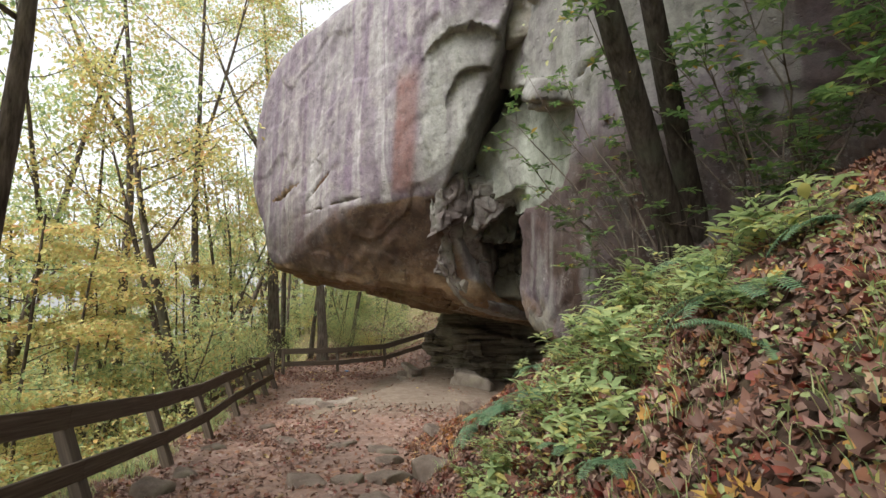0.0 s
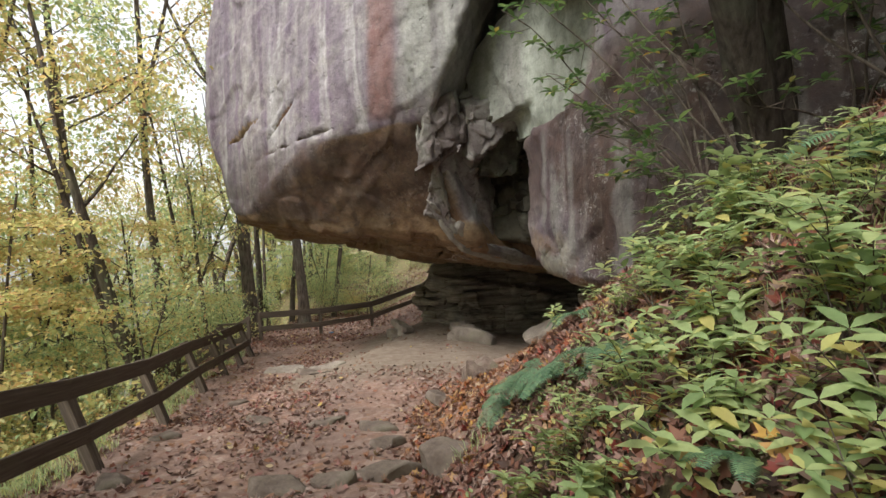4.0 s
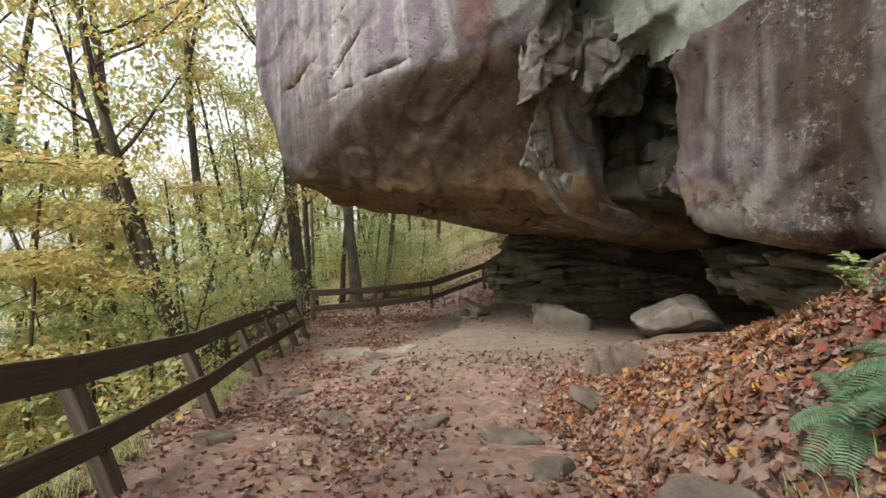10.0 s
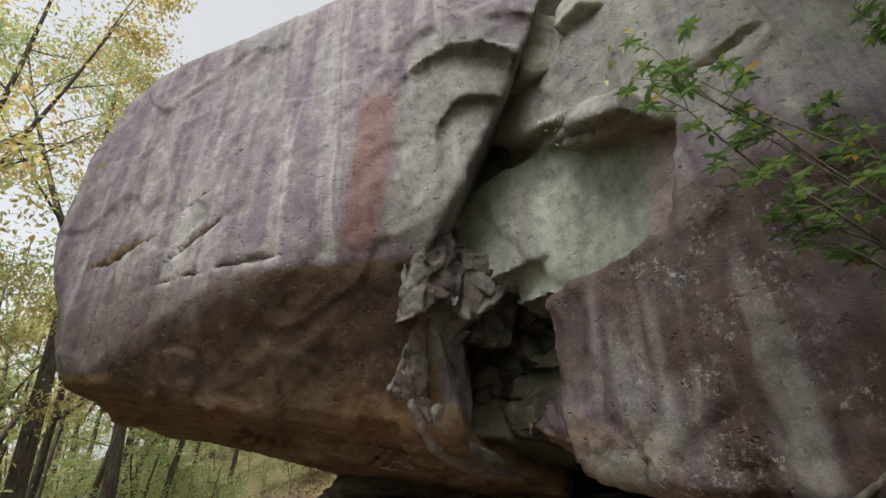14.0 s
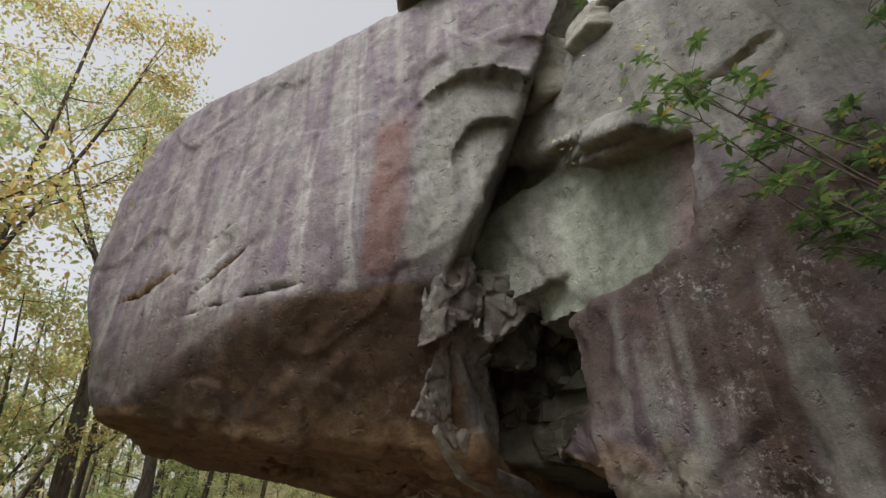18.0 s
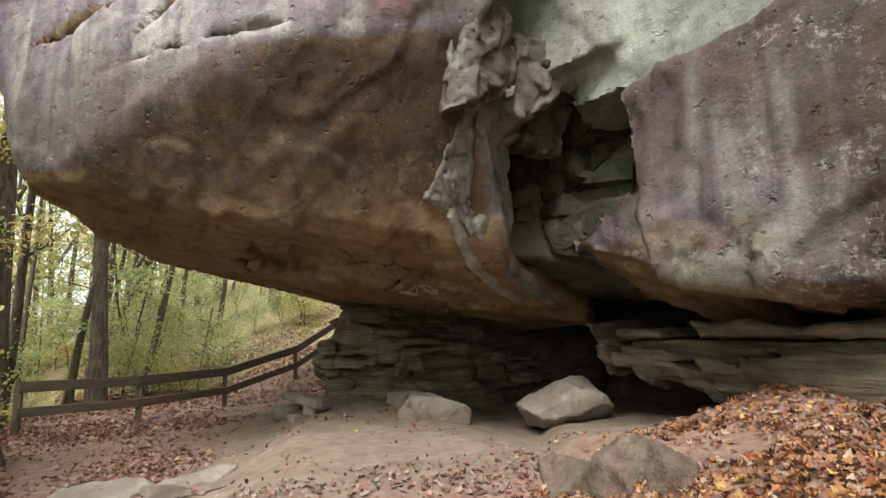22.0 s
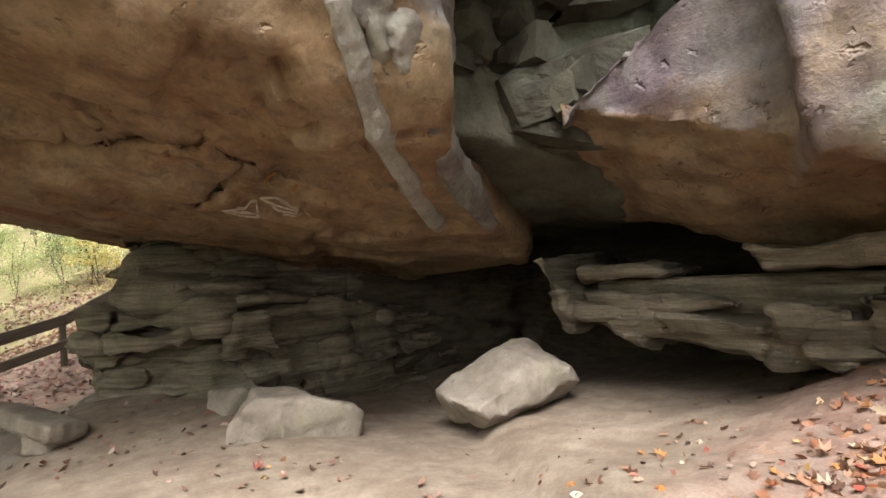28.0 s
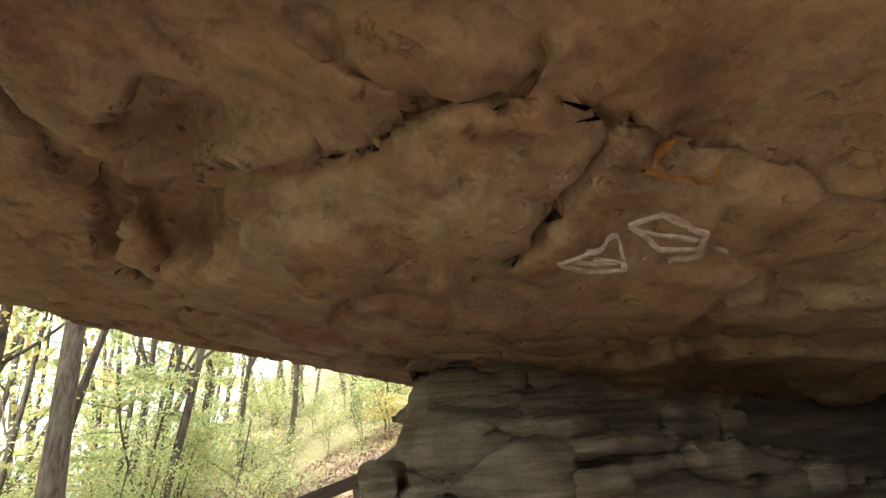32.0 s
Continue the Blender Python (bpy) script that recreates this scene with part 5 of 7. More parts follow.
def capstones():
    """Loose blocks and rock beds on top, between the two great rocks."""
    rng = np.random.default_rng(31)
    spots = [(2.3, 9.6, 8.3, 0.36, 0.4, 0.32, 20, 15)]
    spots += [(2.95 + 0.07 * k, 9.1 + 0.12 * k, 8.75 + 0.135 * k, 1.05 - 0.12 * (k % 3), 0.55, 0.07, -38 - 5 * (k % 3), -18) for k in range(10)]
    spots += [(2.3, 10.75, 8.3, 0.8, 0.45, 0.75, 10, 0)]
    spots += [(0.9 + 0.22 * k, 11.1 + 0.12 * k, 10.95 + 0.13 * k, 1.9 - 0.2 * (k % 2), 0.95, 0.075, -12 + 7 * (k % 3), -14) for k in range(8)]
    for k, (x, y, z, sx, sy, sz, rz, ry) in enumerate(spots):
        f = Field((-sx - 0.1, -sy - 0.1, -sz - 0.1), (sx + 0.1, sy + 0.1, sz + 0.1), 0.05)
        walls = [((1, 0.2, 0.1), (sx, 0, 0)), ((-1, 0.15, 0), (-sx, 0, 0)), ((0.2, 1, 0), (0, sy, 0)), ((-0.1, -1, 0.1), (0, -sy, 0)), ((0, 0, 1), (0, 0, sz)), ((0, 0, -1), (0, 0, -sz)), ((0.7, -0.7, 0.1), (0.75 * sx, -0.75 * sy, 0)), ((-0.7, -0.7, -0.1), (-0.7 * sx, -0.75 * sy, 0))]
        v, q, n = f.nets(f.solid(walls, 0.04))
        v = v + n * (0.06 * fbm(v * 1.7, 4, 300 + k) + 0.02 * fbm(v * (3, 3, 12), 3, 330 + k))[:, None]
        ob = tagged(new("capstone", mesh("capstone", v, q, SPLINTER)), "grey flat-bedded sandstone block wedged above the cleft", "rock", "blocks above the cleft")
        ob.matrix_world = pose(x, y, z, rng.uniform(-4, 4), ry, rz)


capstones()
build_prow()
build_cliff()
build_recess()
build_pedestal()
build_ledge()
build_cave_wall()


def loose_rock(name, at, size, turn, seed, planes, label, step=0.03, material=None, layers=0.0, sink=0.06, group=""):
    """A block cut by the given planes (in units of its half size), with worn edges; it stands on the ground."""
    sx, sy, sz = size
    m = max(size) + 0.12
    f = Field((-sx - 0.15, -sy - 0.15, -sz - 0.15), (sx + 0.15, sy + 0.15, sz + 0.15), step)
    full = [((1, 0, 0), (sx, 0, 0)), ((-1, 0, 0), (-sx, 0, 0)), ((0, 1, 0), (0, sy, 0)), ((0, -1, 0), (0, -sy, 0)), ((0, 0, 1), (0, 0, sz)), ((0, 0, -1), (0, 0, -sz))]
    full += [(n, (p[0] * sx, p[1] * sy, p[2] * sz)) for n, p in planes]
    v, q, n = f.nets(f.solid(full, 0.028 * min(1, min(size) / 0.25)))
    d = 0.035 * fbm(v * 2.2, 3, seed) * min(1, min(size) / 0.2) + 0.022 * min(1, min(size) / 0.25) * flakes(v, 2.4, seed + 7, 0.08) + 0.012 * fbm(v * 8, 3, seed + 4)
    if layers:
        d += np.sqrt(np.maximum(1 - n[:, 2] ** 2, 0)) * layered(v, seed, layers, 0.1)
    v = v + n * d[:, None]
    ob = tagged(new(name, mesh(name, v, q, material or DUSTY)), label, "rock", group)
    x, y = at[:2]
    z = at[2] if len(at) > 2 else float(ground_at(x, y)[0]) + sz - sink
    ob.matrix_world = pose(x, y, z, *turn)
    return ob


loose_rock("boulder", (3.05, 14.15), (0.9, 0.42, 0.38), (4, -3, -14), 3, [((-0.4, -0.1, 0.92), (-0.3, 0, 0.68)), ((-0.75, -0.12, -0.62), (-0.85, 0, -0.45)), ((0.78, 0, 0.6), (0.68, 0, 0.4)), ((0.3, -0.2, 0.95), (0.2, 0, 0.92)), ((0, -0.75, 0.66), (0, -0.7, 0.75)), ((0.1, -0.6, -0.8), (0, -0.75, -0.45)), ((0.5, -0.5, -0.7), (0.7, -0.5, -0.5)), ((0.6, -0.75, 0.2), (0.75, -0.7, 0))], "pale dusty angular sandstone boulder lying on bare sand", 0.03)
loose_rock("boulder", (0.95, 15.36), (0.66, 0.27, 0.235), (0, 5, -28), 9, [((-0.8, -0.1, 0.6), (-0.8, 0, 0.7)), ((0.5, -0.5, 0.7), (0.7, -0.6, 0.75)), ((0.1, -0.9, -0.3), (0, -0.85, -0.3)), ((0.3, 0.2, 0.9), (0.2, 0, 0.85)), ((0.8, -0.5, 0.1), (0.85, -0.6, 0))], "flat-topped dusty sandstone block lying on bare sand", 0.03)
loose_rock("boulder", (0.62, 16.45), (0.22, 0.2, 0.15), (0, 0, 10), 12, [((-0.6, -0.4, 0.7), (-0.5, -0.4, 0.6))], "small tan sandstone block against the rock pedestal", 0.03)
loose_rock("slab_bench", (-1.16, 17.35), (0.21, 0.93, 0.085), (2, 9, 17), 15, [((0.5, -0.8, 0.2), (0.7, -0.85, 0)), ((-0.8, 0.5, 0), (-0.8, 0.8, 0)), ((0.3, 0, 0.9), (0.6, 0, 0.8))], "long tilted sandstone slab propped on smaller stones", 0.025, sink=-0.16)
loose_rock("stone", (-1.0, 16.8), (0.2, 0.16, 0.13), (0, 0, 30), 18, [((0.7, 0, 0.7), (0.5, 0, 0.5))], "tan sandstone block beneath a tilted slab", 0.03)
loose_rock("stone", (-1.35, 17.95), (0.26, 0.26, 0.14), (0, 0, 70), 19, [((0.7, 0.2, 0.7), (0.5, 0, 0.6))], "tan sandstone block beneath a tilted slab", 0.03)
for x, y, sx, sy, sz, rz, k in [(-1.62, 6.15, 0.34, 0.16, 0.09, 20, 1), (-1.2, 6.25, 0.17, 0.2, 0.1, 50, 2), (-0.72, 6.5, 0.42, 0.14, 0.12, 35, 3), (-0.7, 5.25, 0.22, 0.16, 0.09, 0, 4), (-3.5, 6.75, 0.2, 0.18, 0.1, 10, 5), (-3.4, 5.85, 0.2, 0.16, 0.12, 70, 6),
                               (-0.8, 7.5, 0.3, 0.12, 0.1, 60, 7), (-0.1, 6.5, 0.3, 0.22, 0.16, 30, 8), (-2.9, 9.35, 0.3, 0.12, 0.07, 15, 9), (-3.1, 13.4, 0.4, 0.22, 0.07, 40, 10), (-1.9, 9.2, 0.35, 0.2, 0.06, 70, 11), (-3.9, 11.0, 0.3, 0.1, 0.08, 75, 12), (-4.0, 8.6, 0.26, 0.12, 0.08, 20, 13), (-1.0, 8.4, 0.3, 0.2, 0.07, 10, 14), (-0.1, 8.9, 0.25, 0.2, 0.1, 40, 15)]:
    loose_rock("trail_stone", (x, y), (0.85 * sx, 0.9 * sy, 0.75 * sz), (random.uniform(-16, 16), random.uniform(-16, 16), rz), 60 + k, [((0.6, 0.3, 0.7), (0.5, 0.3, 0.6)), ((-0.5, -0.6, 0.6), (-0.5, -0.5, 0.6))], "grey-brown flat stone half sunk in the dirt trail", 0.025, STONE, sink=0.05, group="trail stones")
loose_rock("outcrop", (0.74, 10.38), (0.4, 0.62, 0.36), (-8, 16, -8), 80, [((0.5, 0.2, 0.85), (0.1, 0, 0.55)), ((-0.2, -0.85, 0.5), (0, -0.5, 0.5)), ((-0.7, 0.3, 0.6), (-0.5, 0.2, 0.4)), ((0.1, 0.8, 0.6), (0, 0.6, 0.5)), ((-0.6, -0.3, 0.75), (-0.4, -0.3, 0.55)), ((0.4, -0.7, 0.5), (0.4, -0.6, 0.6)), ((0.3, 0.5, 0.8), (0.2, 0.4, 0.7))], "rounded brown sandstone outcrop rising from leaf litter", 0.025, MOSSY, sink=0.4)
loose_rock("outcrop", (0.48, 9.75), (0.14, 0.17, 0.3), (6, 4, 25), 83, [((-0.3, -0.6, 0.7), (0, -0.3, 0.8)), ((0.6, 0.2, 0.75), (0.3, 0, 0.8))], "flat-faced mossy sandstone block in leaf litter", 0.025, MOSSY, sink=0.3)
loose_rock("outcrop", (0.72, 11.3), (0.3, 0.42, 0.17), (0, 0, -25), 86, [((0.3, 0.5, 0.8), (0.1, 0.2, 0.7)), ((-0.6, -0.3, 0.75), (-0.4, -0.3, 0.55))], "low rounded sandstone outcrop in leaf litter", 0.025, MOSSY, sink=0.23)
loose_rock("stone", (-1.35, 16.9), (0.14, 0.12, 0.08), (0, 0, 20), 20, [((0.7, 0.2, 0.7), (0.5, 0, 0.6))], "small tan sandstone chip beside a tilted slab", 0.025)
loose_rock("outcrop", (-3.8, 13.95), (0.5, 0.4, 0.2), (4, -6, 35), 91, [((-0.6, -0.3, 0.75), (-0.5, -0.3, 0.6)), ((0.5, 0.6, 0.6), (0.5, 0.5, 0.6)), ((0.9, -0.3, 0.2), (0.85, 0, 0))], "pale worn sandstone shelf at the edge of the sand", 0.03, sink=0.3)
loose_rock("outcrop", (-2.95, 14.0), (0.45, 0.35, 0.2), (2, -8, 60), 92, [((-0.6, -0.3, 0.75), (-0.5, -0.3, 0.6)), ((0.5, 0.6, 0.6), (0.5, 0.5, 0.6))], "pale worn sandstone shelf at the edge of the sand", 0.03, sink=0.33)

# ---------------------------------------------------------------- fences


def board_mesh(name, a, b, wide, thick, material, lean=0.0):
    """A sawn board from a to b, its grain along z of its own space; returns mesh and pose."""
    a, b = Vector(a), Vector(b)
    d = b - a
    bm = bmesh.new()
    bmesh.ops.create_cube(bm, size=1)
    for v in bm.verts:
        v.co = Vector((v.co.x * thick, v.co.y * wide, v.co.z * d.length))
    bmesh.ops.bevel(bm, geom=bm.edges[:], offset=0.006, segments=1, affect="EDGES")
    for v in bm.verts:
        v.co += Vector((0.004, 0.004, 0)) * noise.noise(v.co * 2 + a)
    me = bpy.data.meshes.new(name)
    bm.to_mesh(me)
    bm.free()
    me.materials.append(material)
    z = d.normalized()
    up = Vector((0, 0, 1)) if abs(z.z) < 0.9 else Vector((0, 1, 0))
    x = up.cross(z).normalized()
    y = z.cross(x)
    m = Matrix((x, y, z)).transposed().to_4x4()
    m.translation = (a + b) / 2
    return me, m @ Matrix.Rotation(lean, 4, "Z")


def board(name, parent, a, b, wide, thick, material=None, lean=0.0, label=""):
    me, m = board_mesh(name, a, b, wide, thick, material or WOOD, lean)
    ob = part_mesh(name, me, parent, label)
    ob.matrix_world = m
    return ob


def fence(posts, label, tilt=(0, 0, 0), high=1.05, group="trail fences"):
    """Round-topped posts in the ground with two boards on the trail side and a flat cap."""
    root = tagged(new("wooden_fence"), label, "fence", group)
    tops = []
    for x, y in posts:
        z = float(ground_at(x, y)[0])
        top = Vector((x, y, z)) + Vector(tilt) * high + Vector((0, 0, high))
        board("post", root, Vector((x, y, z - 0.25)) - Vector(tilt) * 0.25, top, 0.13, 0.12)
        tops.append((Vector((x, y, z)), top))
    for (g0, t0), (g1, t1) in zip(tops, tops[1:]):
        along = (t1 - t0).normalized()
        out = along.cross(Vector((0, 0, 1))).normalized() * 0.085
        for at, wide in ((0.9, 0.225), (0.42, 0.19)):
            p0, p1 = g0.lerp(t0, at) + out, g1.lerp(t1, at) + out
            board("rail", root, p0 - along * 0.02, p1 - along * 0.02, wide, 0.042)
    return root


fence([(-2.72, 0.2), (-3.1, 2.6), (-3.52, 4.95), (-4.02, 7.29), (-4.55, 9.66), (-5.02, 12.0), (-5.36, 13.9), (-5.52, 15.3), (-5.69, 16.6)], "weathered brown two-board wooden trail fence leaning outwards", (-0.36, 0, 0))
fence([(-6.48, 19.75), (-4.47, 20.65), (-2.61, 21.84), (-0.55, 23.4), (1.6, 25.2)], "weathered two-board wooden fence climbing the leafy slope", (-0.04, 0.04, 0))


def stairway():
    """Wooden stairs that leave the trail between the two fences and go down the slope."""
    root = tagged(new("wooden_stairs"), "weathered wooden stairs with handrails going down the slope", "stairs")
    for y in (17.0, 19.3):
        board("stringer", root, (-6.7, y, -1.85), (-10.5, y, -4.2), 0.28, 0.06)
        for x, z in ((-6.75, -1.8), (-8.1, -2.65), (-9.5, -3.5)):
            board("post", root, (x, y, z - 0.4), (x, y, z + 1.1), 0.11, 0.11)
        board("handrail", root, (-6.7, y, -0.62), (-9.6, y, -2.45), 0.14, 0.05)
        board("rail", root, (-6.7, y, -1.15), (-9.6, y, -3.0), 0.13, 0.04)
    board("handrail", root, (-6.05, 16.75, -0.53), (-6.8, 17.0, -0.56), 0.05, 0.15)
    board("rail", root, (-6.0, 16.72, -1.05), (-6.75, 16.97, -1.1), 0.15, 0.04)
    for i in range(11):
        board("tread", root, (-6.85 - 0.33 * i, 17.03, -1.9 - 0.205 * i), (-6.85 - 0.33 * i, 19.27, -1.9 - 0.205 * i), 0.045, 0.29)


stairway()

# ---------------------------------------------------------------- trees


def tube(points, radii, sides=7):
    """Rings of a tapered branch: vertices and quads."""
    pts = np.array(points, float)
    tan = np.gradient(pts, axis=0)
    tan /= np.linalg.norm(tan, axis=1, keepdims=True) + 1e-9
    ref = np.array([0.31, 0.95, 0.05])
    a = np.cross(tan, ref)
    a /= np.linalg.norm(a, axis=1, keepdims=True) + 1e-9
    b = np.cross(tan, a)
    ang = np.linspace(0, 2 * np.pi, sides, endpoint=False)
    v = pts[:, None] + np.array(radii)[:, None, None] * (np.cos(ang)[None, :, None] * a[:, None] + np.sin(ang)[None, :, None] * b[:, None])
    n = len(pts)
    i = np.arange(n * sides).reshape(n, sides)
    j = np.roll(i, -1, 1)
    q = np.stack([i[:-1], j[:-1], j[1:], i[1:]], -1).reshape(-1, 4)
    return v.reshape(-1, 3), q


def gather(parts):
    vs, qs, k = [], [], 0
    for v, q in parts:
        vs.append(v)
        qs.append(q + k)
        k += len(v)
    return np.concatenate(vs), np.concatenate(qs)


def leaf_cards(rng, at, size, droop=0.5, long=1.9):
    """Folded pointed leaves at the points: six vertices and four triangles each, as quads."""
    n = len(at)
    yaw, pitch, roll = rng.uniform(0, 2 * np.pi, n), rng.normal(-droop, 0.45, n), rng.normal(0, 0.5, n)
    f = np.stack([np.cos(yaw) * np.cos(pitch), np.sin(yaw) * np.cos(pitch), np.sin(pitch)], 1)
    s = np.cross(f, [0, 0, 1.0])
    s /= np.linalg.norm(s, axis=1, keepdims=True) + 1e-9
    u = np.cross(s, f)
    s, u = s * np.cos(roll)[:, None] + u * np.sin(roll)[:, None], u * np.cos(roll)[:, None] - s * np.sin(roll)[:, None]
    L = (size * rng.uniform(0.7, 1.3, n))[:, None]
    w = L / long
    base, tip = at, at + f * L - u * L * 0.12
    lo, hi = at + f * L * 0.3, at + f * L * 0.7
    v = np.stack([base, lo + s * w * 0.5 + u * w * 0.15, hi + s * w * 0.38 + u * w * 0.08, tip, hi - s * w * 0.38 + u * w * 0.08, lo - s * w * 0.5 + u * w * 0.15], 1).reshape(-1, 3)
    k = (np.arange(n) * 6)[:, None]
    q = np.concatenate([k + [0, 1, 2, 3], k + [0, 3, 4, 5]])
    return v, q


def limb(rng, start, way, length, r0, r1, bend=0.25, steps=6, lift=0.1):
    p, d = np.array(start, float), np.array(way, float)
    d /= np.linalg.norm(d)
    pts = [p.copy()]
    for _ in range(steps):
        d = d + rng.normal(0, bend, 3) / steps ** 0.5 * 0.6 + np.array([0, 0, lift / steps])
        d /= np.linalg.norm(d)
        p = p + d * length / steps
        pts.append(p.copy())
    return np.array(pts), np.linspace(r0, r1, steps + 1)


def tree_meshes(seed, tall=13.0, r=0.15, lean=(0, 0), crown_from=0.4, leaves=3500, size=0.13, spread=3.0, fork=0.0, leaf_mat=None, flat=False, bend=0.16, limbs=14, sway=None, fork_way=None):
    """The two meshes of a tree: trunk with limbs, and crown."""
    rng = np.random.default_rng(seed)
    way = np.array([lean[0], lean[1], 1.0])
    pts, rad = limb(rng, (0, 0, -0.5), way, tall + 0.5, r, 0.025, bend, 12, 0.25)
    if sway:
        rise = np.maximum(pts[:, 2:3] - sway[0], 0)
        pts[:, :2] += rise * np.array(sway[1:])
    rad[0] *= 1.4
    rad[1] *= 1.08
    wood = [tube(pts, rad, 9)]
    ends = []
    stems = [(pts, rad)]
    if fork:
        k = int(fork * 12)
        side_way = np.array([rng.normal(), rng.normal(), 0])
        if fork_way:
            side_way = np.array([*fork_way, 0.0])
        side_way = side_way / np.linalg.norm(side_way) * 0.55 + [0, 0, 1]
        fp, fr = limb(rng, pts[k], side_way, tall * (1 - fork) * 0.95, rad[k] * 0.8, 0.02, bend, 9, 0.5)
        wood.append(tube(fp, fr, 8))
        stems.append((fp, fr))
    for i in range(limbs):
        sp, sr = stems[i % len(stems)]
        u = crown_from + (1 - crown_from) * (i + rng.uniform(0, 1)) / limbs
        k = min(u * (len(sp) - 1), len(sp) - 1.01)
        a = sp[int(k)] + (sp[int(k) + 1] - sp[int(k)]) * (k % 1)
        yaw = rng.uniform(0, 2 * np.pi)
        up = rng.uniform(-0.05, 0.25) if flat else rng.uniform(0.2, 0.9)
        ln = spread * rng.uniform(0.55, 1.15) * (1.15 - 0.6 * (u - crown_from) / (1 - crown_from))
        rr = max(sr[int(k)] * 0.42, 0.012)
        lp, lr = limb(rng, a, (np.cos(yaw), np.sin(yaw), up), ln, rr, 0.008, 0.35, 6, 0.1 if flat else 0.3)
        wood.append(tube(lp, lr, 6))
        for j in range(5):
            m = rng.integers(2, 7)
            ty = yaw + rng.normal(0, 0.9)
            tp, tr = limb(rng, lp[m], (np.cos(ty), np.sin(ty), rng.uniform(-0.1, 0.2) if flat else rng.uniform(-0.2, 0.6)), ln * rng.uniform(0.25, 0.5), max(lr[m] * 0.5, 0.007), 0.004, 0.4, 4, 0.0)
            wood.append(tube(tp, tr, 4))
            ends.append(tp)
        ends.append(lp[2:])
    v, q = gather(wood)
    tm = mesh("trunk", v, q, BARK)
    spots = np.concatenate(ends)
    pick = spots[rng.integers(0, len(spots), leaves)]
    off = rng.normal(0, 1, (leaves, 3)) * ((0.4, 0.4, 0.06) if flat else (0.33, 0.33, 0.28))
    cv, cq = leaf_cards(rng, pick + off, size, 0.25 if flat else 0.5)
    cm = mesh("crown", cv, cq, leaf_mat or GREEN, False)
    return tm, cm


def plant_tree(meshes, x, y, turn=0.0, scale=1.0, label="", z=None, group="woodland trees"):
    root = tagged(new("tree"), label or "slender woodland tree with thinning yellow-green autumn leaves", "tree", group)
    part_mesh("trunk", meshes[0], root)
    part_mesh("crown", meshes[1], root)
    zz = float(ground_z(np.array([x]), np.array([y]))[0]) if z is None else z
    root.matrix_world = pose(x, y, zz, 0, 0, turn) @ Matrix.Diagonal((scale, scale, scale, 1))
    return root


